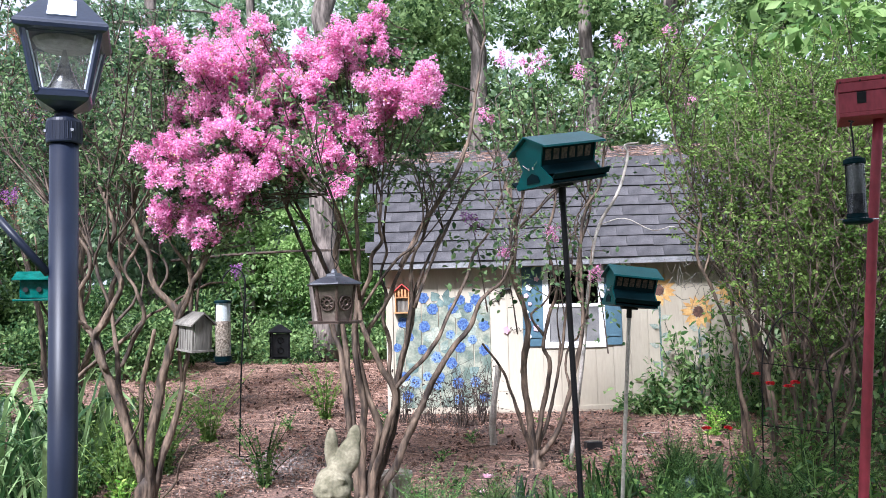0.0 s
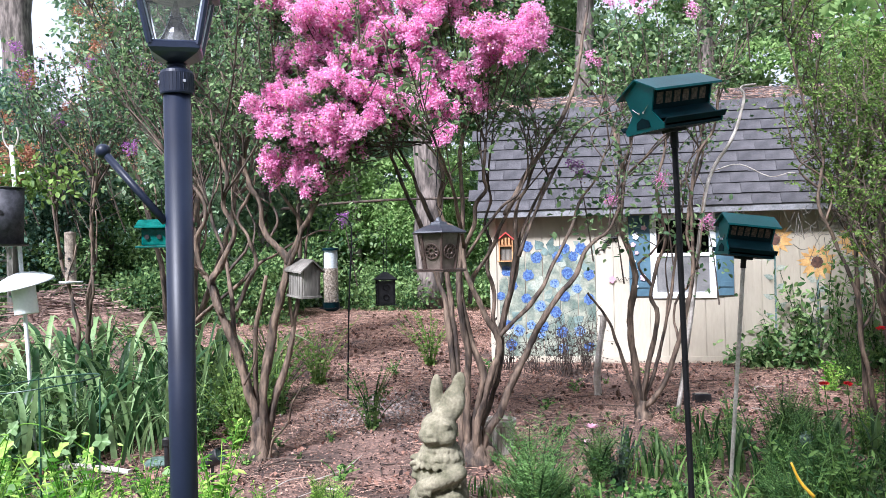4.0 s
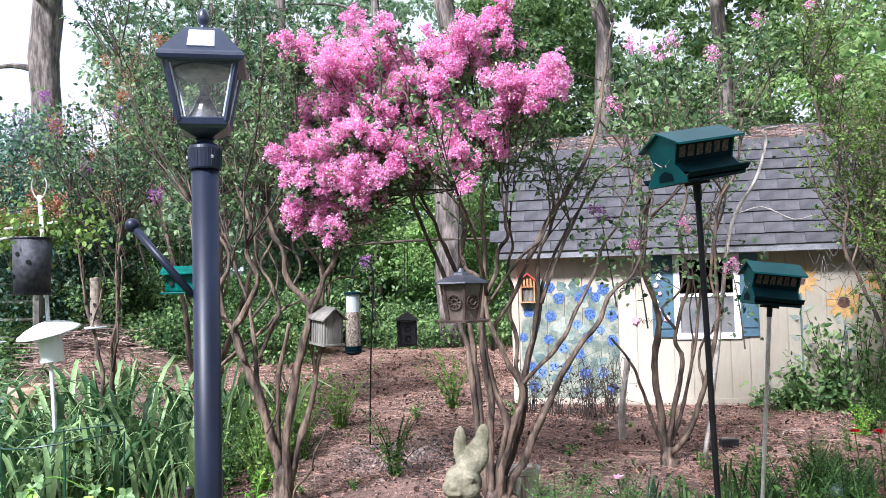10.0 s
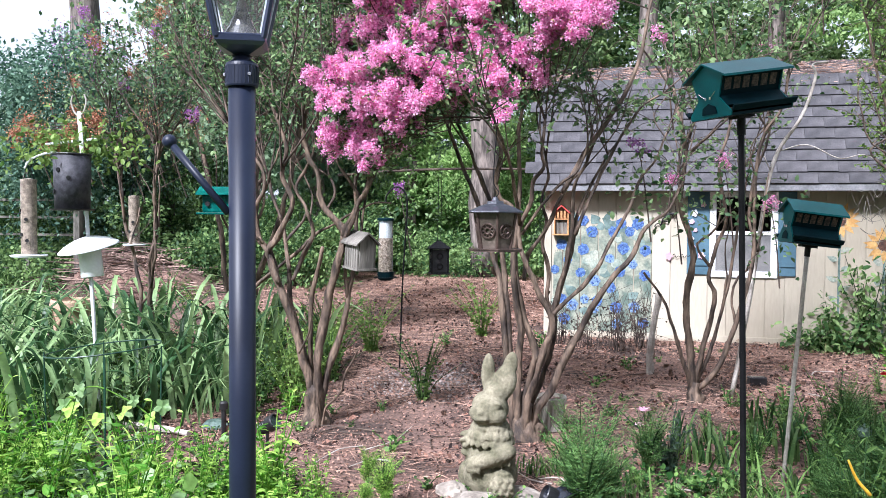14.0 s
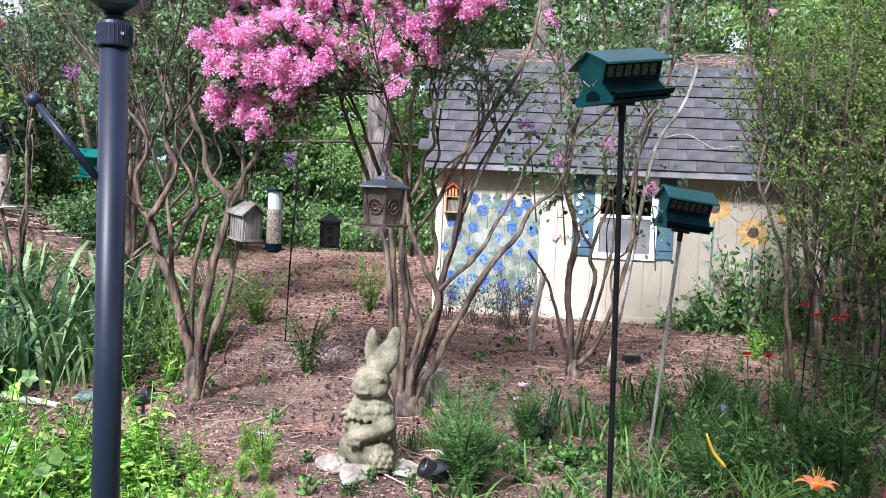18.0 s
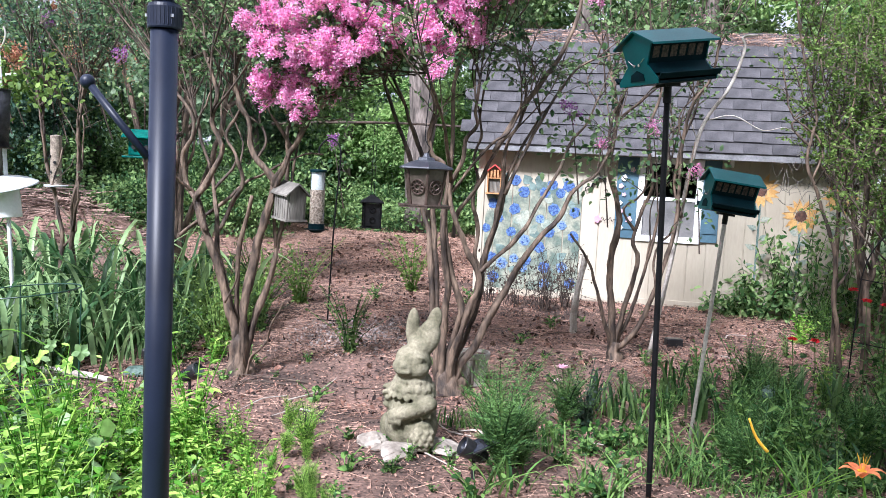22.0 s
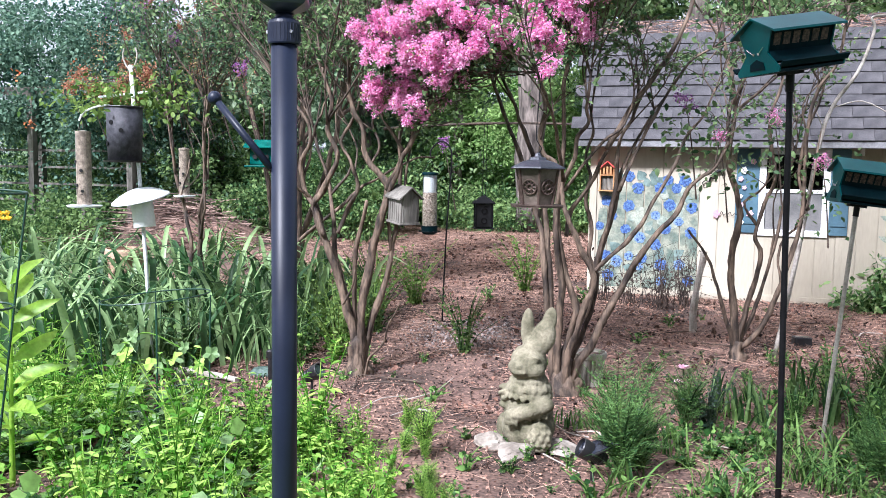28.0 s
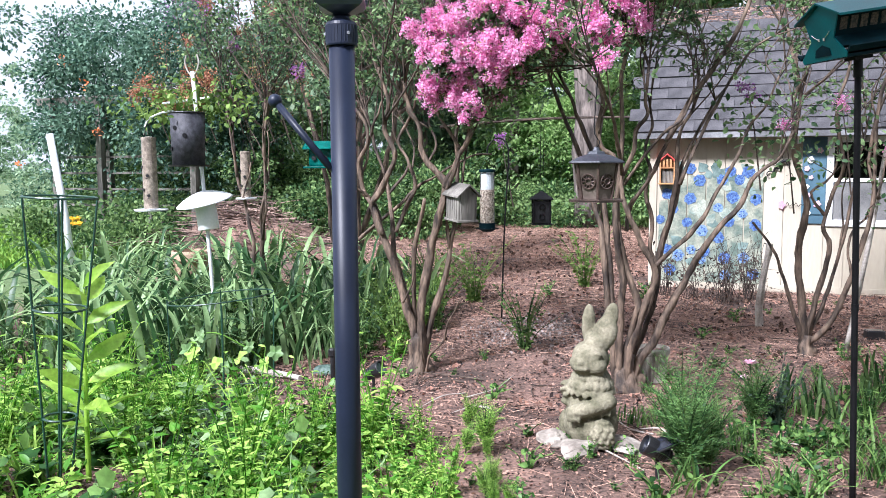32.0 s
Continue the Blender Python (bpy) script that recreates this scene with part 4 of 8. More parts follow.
    for sg in (-1, 1):
        part("roof", prism([(0.0, 0.276 * s), (sg * 0.172 * s, 0.2 * s), (sg * 0.174 * s, 0.188 * s), (sg * 0.168 * s, 0.192 * s), (0.0, 0.266 * s)], -L - ov, L + ov, bevel=0.0012), M_TEAL, fd, "sloping green steel roof")
    part("pole_flange", box(-0.05 * s, 0.05 * s, -0.04 * s, 0.04 * s, -0.018 * s, -0.003 * s, 0.002), M_IRON, fd)
    # pole straight down to the foot
    inv = fd.matrix_basis.inverted()
    top, low = inv @ Vector((x, y, z - 0.01 * s)), inv @ Vector(foot)
    pole = part("pole", tube([top + (low - top) * k / 8 for k in range(9)], pole_r, 14), pole_mat, fd, pole_label, smooth=True)
    part("pole_socket", tube([top + (low - top) * 0.0, top + (low - top) * 0.04], pole_r * 1.35, 14), M_IRON, pole)
    part("pole_joint", tube([top + (low - top) * 0.52, top + (low - top) * 0.535], pole_r * 1.12, 14), pole_mat, pole)


hopper("hopper_bird_feeder", "large dark green steel hopper feeder on a black pole", 0.93, 0.395, 4.2, 2.115, 32, -9.0, (0.455, 4.25, -0.05), M_IRON, 0.0145, "black steel pole")
hopper("hopper_bird_feeder", "smaller dark green hopper feeder on a leaning grey pole", 0.93, 0.895, 5.3, 1.475, 7, 7.0, (0.80, 5.42, -0.05), M_POLE, 0.0125, "weathered grey pole", 0.79)


# ---- red nest box on a red pole, with a tube feeder ----
def build_red_box():
    nb = thing("nest_box", 1.765, 3.8, 2.39, "red painted wooden nest box on a tall red pole", "nest box", rz=-20)
    w, d, h = 0.14, 0.12, 0.068
    part("front_board", box(-w, w, -d, -d + 0.018, -h, h - 0.045, 0.003), M_RED, nb)
    part("front_board", box(-w, w, -d - 0.002, -d + 0.018, h - 0.042, h, 0.003), M_RED, nb)
    part("back_board", box(-w, w, d - 0.018, d, -h, h, 0.003), M_RED, nb)
    for a in (-w, w - 0.018):
        part("side_board", box(a, a + 0.018, -d + 0.02, d - 0.02, -h, h, 0.003), M_RED, nb)
    part("floor", box(-w, w, -d, d, -h - 0.018, -h, 0.003), M_RED, nb)
    part("lid", box(-w - 0.004, w + 0.004, -d - 0.004, d + 0.004, h + 0.001, h + 0.02, 0.003), M_RED, nb)
    # No opening is cut: a black plate gives the darkness of the hole.
    part("hole_plate", box(-0.066, -0.03, -d - 0.0045, -d + 0.0005, -0.03, 0.022, 0.0), M_IRON, nb, "black plate in place of the shaded square entrance hole")
    for a in (-0.13, -0.05, 0.04, 0.13):
        part("nail", lathe([(0, 0.068), (0.004, 0.068), (0.004, 0.076), (0, 0.076)], 8, a, -d - 0.002), M_IRON, nb)
    part("pole", tube(glide([(0.024, 0.0, -h - 0.018), (-0.035, 0.0, -0.7), (-0.125, 0.0, -1.77), (-0.18, 0.0, -2.44)], 4), 0.022, 16), M_RED, nb, "red painted pole", smooth=True)
    tf = thing("tube_bird_feeder", 1.612, 3.66, 1.83, "clear tube bird feeder with dark green caps below a nest box", "bird feeder")
    part("hanger", tube(glide([(0.0, 0, 0.26), (0.0, 0, 0.36), (-0.005, 0, 0.43), (0.01, 0.005, 0.44), (-0.01, 0.012, 0.445)], 4), 0.004, 6), M_IRON, tf)
    part("cap", lathe([(0, 0.285), (0.02, 0.284), (0.045, 0.272), (0.047, 0.255), (0.044, 0.25), (0, 0.25)], 24), M_TEAL_DARK, tf, "dark green cap")
    part("tube", lathe([(0.04, 0.03), (0.04, 0.25)], 24), M_CLEAR, tf, "clear plastic tube").visible_shadow = False
    part("seed", lathe([(0, 0.03), (0.037, 0.03), (0.037, 0.12), (0, 0.13)], 20), M_DARKMESH, tf, "dark seed")
    part("inner_mesh", lathe([(0.033, 0.12), (0.033, 0.245)], 20), M_SCREEN, tf)
    part("base", lathe([(0, -0.01), (0.05, -0.008), (0.062, 0.0), (0.06, 0.01), (0.043, 0.015), (0.043, 0.035), (0, 0.035)], 24), M_TEAL_DARK, tf, "dark green base tray")
    for a in (0.0, math.pi / 2, math.pi, 3 * math.pi / 2):
        part("perch", tube([(0.04 * math.cos(a), 0.04 * math.sin(a), 0.012), (0.09 * math.cos(a), 0.09 * math.sin(a), 0.01)], 0.003, 6), M_CHROME, tf)


build_red_box()


# ---- lantern-shaped feeder in the middle tree ----
def build_lantern_feeder():
    fd = thing("lantern_bird_feeder", -0.89, 4.8, 1.425, "bronze lantern-shaped bird feeder with sun motifs and frosted panes", "bird feeder", rz=-13)
    part("tray", prism([(math.cos(math.pi / 3 * k) * 0.152, math.sin(math.pi / 3 * k) * 0.152) for k in range(6)], 0.0, 0.008, "z"), M_BRONZE, fd, "flat bronze seed tray")
    part("tray_rim", prism([(math.cos(math.pi / 3 * k) * 0.156, math.sin(math.pi / 3 * k) * 0.156) for k in range(6)], 0.009, 0.014, "z"), M_BRONZE, fd)
    cor = lambda r, z, i: Vector((r * math.cos(math.pi / 3 * i), r * math.sin(math.pi / 3 * i), z))
    for i in range(6):
        a, b, c, d = cor(0.088, 0.015, i), cor(0.088, 0.015, i + 1), cor(0.118, 0.2, i + 1), cor(0.118, 0.2, i)
        pn = mesh("pane", [a, b, c, d, a * 0.93, b * 0.93, c * 0.93, d * 0.93], [(0, 1, 2, 3), (7, 6, 5, 4), (0, 4, 5, 1), (2, 6, 7, 3)], M_FROST, fd, "frosted brown pane")
        part("corner_bar", tube([a, d], 0.009, 8), M_BRONZE, fd)
        mid = (a + b + c + d) / 4
        nrm = (b - a).cross(d - a).normalized()
        nrm = nrm if nrm.dot(mid) > 0 else -nrm
        sx, up = (b - a).normalized(), (d - a + c - b).normalized()
        at = lambda u, v: mid + nrm * 0.006 + sx * u + up * v
        bm = tube([at(0.038 * math.cos(k * math.pi / 10), 0.038 * math.sin(k * math.pi / 10)) for k in range(20)], 0.0045, 6, closed=True)
        tube([at(0.016 * math.cos(k * math.pi / 6), 0.016 * math.sin(k * math.pi / 6)) for k in range(12)], 0.005, 6, bm, closed=True)
        for k in range(10):
            q = 2 * math.pi * k / 10
            tube([at(0.016 * math.cos(q), 0.016 * math.sin(q)), at(0.036 * math.cos(q), 0.036 * math.sin(q))], 0.0035, 5, bm)
        part("sun_motif", bm, M_BRONZE, pn, "raised bronze sun")
    part("roof", lathe([(0.0, 0.2), (0.15, 0.2), (0.158, 0.205), (0.155, 0.212), (0.09, 0.24), (0.05, 0.25), (0.046, 0.262), (0.02, 0.268), (0.012, 0.285), (0.0, 0.29)], sides=6), M_SLATE, fd, "dark hipped metal roof")
    part("hanging_loop", tube(glide([(0, 0, 0.28), (0.02, 0, 0.31), (0.0, 0, 0.34), (-0.012, 0, 0.4), (0.0, 0.02, 0.7)], 4), 0.003, 6), M_IRON, fd)
    for ob in fd.children_recursive:
        ob.data.transform(Matrix.Scale(1.1, 4))


build_lantern_feeder()


def build_bird_house():
    bh = thing("slatted_bird_house", -2.08, 5.8, 1.24, "weathered grey slatted wooden bird house hanging in a tree", "bird house", rz=-42, ry=4)
    for i in range(6):
        part("slat", box(-0.1 + i * 0.034, -0.1 + i * 0.034 + 0.026, -0.075, -0.062, 0.01, 0.2, 0.002), M_GREYWOOD, bh)
    part("back", box(-0.1, 0.1, 0.06, 0.075, 0.01, 0.22), M_GREYWOOD, bh)
    for a in (-0.105, 0.09):
        part("side", prism([(-0.06, 0.01), (0.06, 0.01), (0.06, 0.2), (0.0, 0.26), (-0.06, 0.2)], a, a + 0.015), M_GREYWOOD, bh)
    part("inner_board", box(-0.09, 0.09, -0.055, 0.055, 0.01, 0.19), M_DARK, bh)
    part("floor", box(-0.115, 0.115, -0.085, 0.085, -0.006, 0.01, 0.002), M_GREYWOOD, bh)
    for sg in (-1, 1):
        part("roof", prism([(0, 0.275), (sg * 0.1, 0.19), (sg * 0.1, 0.178), (0, 0.262)], -0.125, 0.125), M_GREYWOOD, bh, "grey board roof")
    part("hanger", tube([(0, 0, 0.27), (-0.02, 0.0, 0.42)], 0.003, 6), M_IRON, bh)


build_bird_house()


def build_crook():
    cr = thing("shepherds_crook", -2.34, 7.75, gz(-2.34, 7.75), "tall thin black iron shepherd's crook standing in the mulch", "garden hook")
    part("rod", tube(glide([(-0.02, 0, -0.05), (0.01, 0, 0.9), (0.05, 0, 1.55), (0.03, 0, 1.72), (-0.06, -0.01, 1.78), (-0.15, -0.02, 1.7), (-0.16, -0.02, 1.62)], 8), 0.008, 8), M_IRON, cr, smooth=True)
    part("foot_bar", tube([(-0.12, 0, 0.01), (0.1, 0, 0.012)], 0.006, 6), M_IRON, cr)
    tf = thing("tube_bird_feeder", -2.49, 7.7, 1.005, "tall clear tube bird feeder half full of seed", "bird feeder")
    part("hanger", tube(glide([(-0.07, 0, 0.61), (-0.03, 0, 0.68), (0, 0, 0.72), (0.03, 0, 0.68), (0.07, 0, 0.61)], 4), 0.003, 6), M_IRON, tf)
    part("cap", lathe([(0, 0.61), (0.075, 0.605), (0.082, 0.595), (0.08, 0.58), (0, 0.58)], 24), M_TEAL_DARK, tf)
    part("tube", lathe([(0.072, 0.08), (0.072, 0.585)], 24), M_CLEAR, tf).visible_shadow = False
    part("seed", lathe([(0, 0.08), (0.069, 0.08), (0.069, 0.41), (0, 0.42)], 24), M_SEEDTUBE, tf, "pale mixed seed")
    part("empty_mesh", lathe([(0.062, 0.41), (0.062, 0.58)], 20), M_PVC, tf)
    part("base", lathe([(0, 0.0), (0.05, 0.0), (0.078, 0.02), (0.08, 0.085), (0, 0.085)], 24), M_TEAL_DARK, tf, "dark green base")
    part("perch_ring", hoop(0, 0, 0.03, 0.11, 0.0045), M_IRON, tf)
    for k in range(4):
        a = math.pi / 4 + math.pi / 2 * k
        part("perch_arm", tube([(0.07 * math.cos(a), 0.07 * math.sin(a), 0.035), (0.11 * math.cos(a), 0.11 * math.sin(a), 0.03)], 0.004, 5), M_IRON, tf)


M_SEEDTUBE = surf("pale mixed seed", (0.22, 0.16, 0.12), (0.6, 0.5, 0.42), 0.7, 45, 90, 0.6, spread=0.5)
build_crook()


def build_black_feeder():
    bf = thing("black_bird_feeder", -2.66, 10.5, 0.9, "black metal lantern bird feeder hanging on a cord", "bird feeder", rz=20)
    w = 0.105
    for a, b in ((-w, -w), (w, -w), (w, w), (-w, w)):
        part("corner_post", box(a - 0.012, a + 0.012, b - 0.012, b + 0.012, 0, 0.31), M_IRON, bf)
    part("inner_box", box(-w + 0.01, w - 0.01, -w + 0.01, w - 0.01, 0.01, 0.3), M_PLASTIC, bf)
    for k in range(2):
        for q in range(2):
            part("port", hoop(0, 0, 0, 0.035, 0.008), M_IRON, bf).matrix_basis = pose((-0.0), -w - 0.002 if q else 0.0, 0.09 + 0.13 * k, 90, 0, 0) if q else pose(-w - 0.002, 0, 0.09 + 0.13 * k, 0, 90, 0)
    part("base", box(-0.13, 0.13, -0.13, 0.13, -0.015, 0.0, 0.004), M_IRON, bf)
    part("roof", lathe([(0, 0.31), (0.2, 0.31), (0.2, 0.325), (0.06, 0.4), (0.03, 0.415), (0, 0.42)], sides=4, turn=math.pi / 4), M_IRON, bf)
    part("cord", tube([(0.02, 0, 0.41), (0.03, 0, 1.36)], 0.004, 5), M_IRON, bf)
    part("cord", tube([(-0.02, 0, 0.41), (-0.01, 0, 1.34)], 0.004, 5), M_IRON, bf)


build_black_feeder()


def build_teal_feeder():
    fd = thing("green_plastic_feeder", -3.58, 6.5, 1.63, "bright green see-through plastic bird feeder in the branches", "bird feeder", rz=15)
    part("body", box(-0.15, 0.15, -0.08, 0.08, 0.02, 0.17, 0.012), M_EMERALD, fd)
    part("tray", box(-0.19, 0.19, -0.12, 0.12, 0.0, 0.018, 0.006), M_EMERALD, fd)
    part("roof", prism([(-0.14, 0.175), (0.0, 0.24), (0.14, 0.175), (0.14, 0.165), (-0.14, 0.165)], -0.19, 0.19), M_EMERALD, fd)
    for a in (-0.1, 0.0, 0.1):
        part("port", lathe([(0, 0.0), (0.02, 0.0), (0.02, 0.012), (0, 0.012)], 12), M_PLASTIC, fd).matrix_basis = pose(a, -0.085, 0.09, 90, 0, 0)
    part("hanger", tube([(0, 0, 0.235), (0, 0.02, 0.5)], 0.004, 5), M_IRON, fd)


build_teal_feeder()


# ---- white feeding station among the tall grass ----
def build_station():
    st = thing("feeding_station", -4.13, 5.5, 0, "white pole feeding station with a white domed squirrel baffle", "feeding station", ry=-1.5)
    part("pole", tube([(0.07, 0, -0.05), (0.04, 0, 0.9), (0.0, 0, 1.8), (-0.03, 0, 2.4)], 0.015, 12), M_PVC, st, "slim weathered white pole", smooth=True)
    dome = lathe([(0.0, 1.455), (0.03, 1.454), (0.1, 1.436), (0.165, 1.41), (0.218, 1.378), (0.226, 1.367), (0.219, 1.365), (0.15, 1.393), (0.0, 1.425)], 40, 0.01, 0)
    bmesh.ops.rotate(dome, cent=(0, 0, 1.4), matrix=Matrix.Rotation(radians(13), 3, "X") @ Matrix.Rotation(radians(-5), 3, "Y"), verts=dome.verts)
    part("baffle_dome", dome, M_WHITE, st, "shallow white metal dome tilted on its pole", smooth=True)
    can = lathe([(0.0, 1.395), (0.08, 1.395), (0.083, 1.39), (0.083, 1.15), (0.079, 1.145), (0.0, 1.145)], 32, 0.02, 0)
    bmesh.ops.rotate(can, cent=(0.02, 0, 1.38), matrix=Matrix.Rotation(radians(-6), 3, "Y"), verts=can.verts)
    part("baffle_cylinder", can, M_WHITE, st, "white cylinder baffle", smooth=True)
    for sx in (-1, 1):
        part("bracket_arm", tube(glide([(-0.03, 0, 2.36), (-0.03 + sx * 0.04, 0.0, 2.4), (-0.03 + sx * 0.065, 0, 2.47), (-0.03 + sx * 0.05, 0, 2.53)], 4), 0.0065, 8), M_POLE, st)
    part("hook_arm", tube(glide([(-0.03, 0, 2.0), (-0.25, 0.0, 2.1), (-0.47, 0, 2.06), (-0.53, 0, 1.99)], 5), 0.009, 8), M_PVC, st)
    part("cross_rail", tube([(-0.35, 0.02, 2.17), (0.1, 0.02, 2.19)], 0.01, 8), M_PVC, st)

    def seed_tube(x, y, z, r, h, mat, label, tray):
        f = thing("tube_bird_feeder", x, y, z, label, "bird feeder", "feeders of the feeding station")
        part("tube", lathe([(0, 0.02), (r, 0.02), (r, h), (r * 1.04, h), (r * 1.04, h + 0.02), (0, h + 0.03)], 24), mat, f, smooth=False)
        part("hanger", tube(glide([(-r * 0.8, 0, h + 0.01), (-r * 0.4, 0, h + 0.1), (0, 0, h + 0.13), (r * 0.4, 0, h + 0.1), (r * 0.8, 0, h + 0.01)], 4), 0.003, 6), M_IRON, f)
        for k, (a, zz) in enumerate(((-1.9, 0.3), (-1.2, 0.5), (-2.2, 0.62), (-1.1, 0.22))):
            c, s = r * math.cos(a), r * math.sin(a)
            pr = part("port", lathe([(0, 0), (0.013, 0), (0.013, 0.008), (0, 0.008)], 10), M_PLASTIC, f)
            pr.matrix_basis = pose(c, s, zz * h, 90, 0, math.degrees(a) + 90)
            part("perch", tube([(c, s, zz * h - 0.025), (c * 1.8, s * 1.8, zz * h - 0.025)], 0.003, 5), M_PLASTIC, f)
        if tray:
            part("tray", lathe([(0, 0), (tray, 0.0), (tray + 0.006, 0.012), (tray, 0.016), (0, 0.008)], 28), M_PVC, f, "round pale seed tray")
        else:
            part("base", lathe([(0, 0), (r * 1.1, 0), (r * 1.1, 0.025), (0, 0.025)], 20), M_PLASTIC, f)

    seed_tube(-4.68, 5.5, 1.29, 0.058, 0.58, M_TUBEPLASTIC, "tall tan tube bird feeder with a round white tray", 0.13)
    seed_tube(-4.78, 7.0, 1.33, 0.05, 0.45, M_TUBEPLASTIC, "slim grey-brown tube bird feeder hanging from a branch", 0.1)
    bk = thing("hanging_seed_bin", -4.225, 5.42, 1.65, "wide black cylindrical mesh feeder below a planted basket", "bird feeder")
    part("drum", lathe([(0, 0.015), (0.125, 0.015), (0.135, 0.42), (0, 0.42)], 32), M_DARKMESH, bk, smooth=True)
    part("tray", lathe([(0, 0), (0.155, 0), (0.16, 0.014), (0, 0.014)], 32), M_PLASTIC, bk)
    part("rim", hoop(0, 0, 0.42, 0.137, 0.006), M_PLASTIC, bk)
    for a, zz in ((-2.1, 0.14), (-1.1, 0.24), (-1.7, 0.3)):
        pr = part("port", lathe([(0, 0), (0.017, 0), (0.017, 0.008), (0, 0.008)], 10), M_IRON, bk)
        pr.matrix_basis = pose(0.13 * math.cos(a), 0.13 * math.sin(a), zz, 90, 0, math.degrees(a) + 90)


build_station()


# ---- stone rabbit and its rocks ----
def build_rabbit():
    bm = bmesh.new()

    def blob(x, y, z, a, b, c, rx=0, ry=0, rz=0):
        bmesh.ops.create_icosphere(bm, subdivisions=3, radius=1, matrix=pose(x, y, z, rx, ry, rz) @ Matrix.Diagonal((a, b, c, 1)))

    # smooth belly, haunch and hidden tail
    blob(0.0, 0.02, 0.115, 0.148, 0.135, 0.14)
    blob(0.0, 0.015, 0.2, 0.138, 0.12, 0.15)
    blob(0.0, 0.01, 0.3, 0.112, 0.1, 0.1)
    blob(-0.135, 0.06, 0.09, 0.05, 0.06, 0.08)
    # two ruffled rows of collar and the ragged sleeve
    for row, (z, r, n) in enumerate(((0.385, 0.092, 17), (0.345, 0.112, 19), (0.305, 0.12, 19))):
        for k in range(n):
            a = 2 * math.pi * (k + 0.5 * row) / n
            blob(r * math.cos(a), r * 0.92 * math.sin(a), z + 0.005 * math.cos(4.1 * k), 0.011, 0.02, 0.026, 0, -30, math.degrees(a))
    for k in range(9):
        blob(-0.13 + 0.014 * math.sin(3 * k), -0.03 + 0.022 * (k % 3), 0.232 + 0.012 * k, 0.03, 0.024, 0.015, 0, 25, 20 * k)
    # the arms: a paw laid across the belly, the fringe of the other hand beside it
    for k in range(7):
        f = k / 6
        blob(0.105 - 0.165 * f, -0.085 - 0.035 * math.sin(2.4 * f), 0.268 - 0.062 * f, 0.048, 0.042, 0.042 - 0.004 * f)
    blob(-0.07, -0.115, 0.2, 0.046, 0.036, 0.04)
    for k in range(4):
        blob(-0.098 + 0.02 * k, -0.138, 0.178 - 0.004 * (k % 2), 0.01, 0.012, 0.024)
    for k in range(5):
        blob(0.035 + 0.02 * k, -0.122 + 0.009 * k, 0.212 + 0.01 * (k % 2), 0.011, 0.016, 0.032)
    # the raised foot, a scaly ball
    blob(0.085, -0.1, 0.09, 0.062, 0.052, 0.085, 0, 4, 0)
    for row in range(5):
        for k in range(4):
            a = -2.6 + 0.62 * k + 0.3 * (row % 2)
            q = math.sin(math.pi * (row + 1) / 6)
            blob(0.085 + 0.06 * q * math.cos(a), -0.1 + 0.052 * q * math.sin(a), 0.035 + 0.03 * row, 0.019, 0.014, 0.02, 15, 0, math.degrees(a))
    # head bowed to one side: one smooth egg with a blunt muzzle, brow and nose
    blob(0.0, 0.0, 0.41, 0.085, 0.08, 0.06)
    blob(0.0, -0.01, 0.485, 0.102, 0.1, 0.088, 0, 20, 0)
    blob(0.025, 0.0, 0.55, 0.07, 0.068, 0.07, 0, 22, 0)
    blob(-0.032, -0.06, 0.455, 0.075, 0.062, 0.056, 0, 16, 0)
    blob(0.03, -0.055, 0.452, 0.066, 0.056, 0.055)
    blob(-0.035, -0.116, 0.472, 0.017, 0.014, 0.012)
    blob(-0.035, -0.112, 0.44, 0.04, 0.02, 0.014)
    blob(0.05, -0.09, 0.522, 0.026, 0.016, 0.009, 0, 20, 0)
    blob(0.052, -0.092, 0.503, 0.013, 0.01, 0.012)
    # ears: one upright behind, one broad and leaning outwards
    blob(-0.02, 0.03, 0.66, 0.038, 0.024, 0.11, 0, 2, 10)
    blob(0.075, 0.0, 0.62, 0.066, 0.042, 0.1, 0, 14, -14)
    blob(0.1, 0.0, 0.695, 0.042, 0.024, 0.095, 0, 14, -14)
    me = bpy.data.meshes.new("rabbit_statue")
    bm.to_mesh(me)
    bm.free()
    me.materials.append(M_STONE)
    ob = new("rabbit_statue", me)
    ob.matrix_basis = pose(-0.895, 4.74, 0.0, 0, 0, 2) @ Matrix.Scale(1.08, 4)
    rm = ob.modifiers.new("blend", "REMESH")
    rm.mode, rm.voxel_size, rm.use_smooth_shade = "VOXEL", 0.0065, True
    sm = ob.modifiers.new("soften", "SMOOTH")
    sm.factor, sm.iterations = 0.5, 2
    tx = bpy.data.textures.new("weathering", "CLOUDS")
    tx.noise_scale = 0.022
    dp = ob.modifiers.new("weather", "DISPLACE")
    dp.texture, dp.strength, dp.mid_level = tx, 0.005, 0.5
    tagged(ob, "mossy cast stone rabbit statue with upright ears, standing on pale rocks", "statue")


build_rabbit()


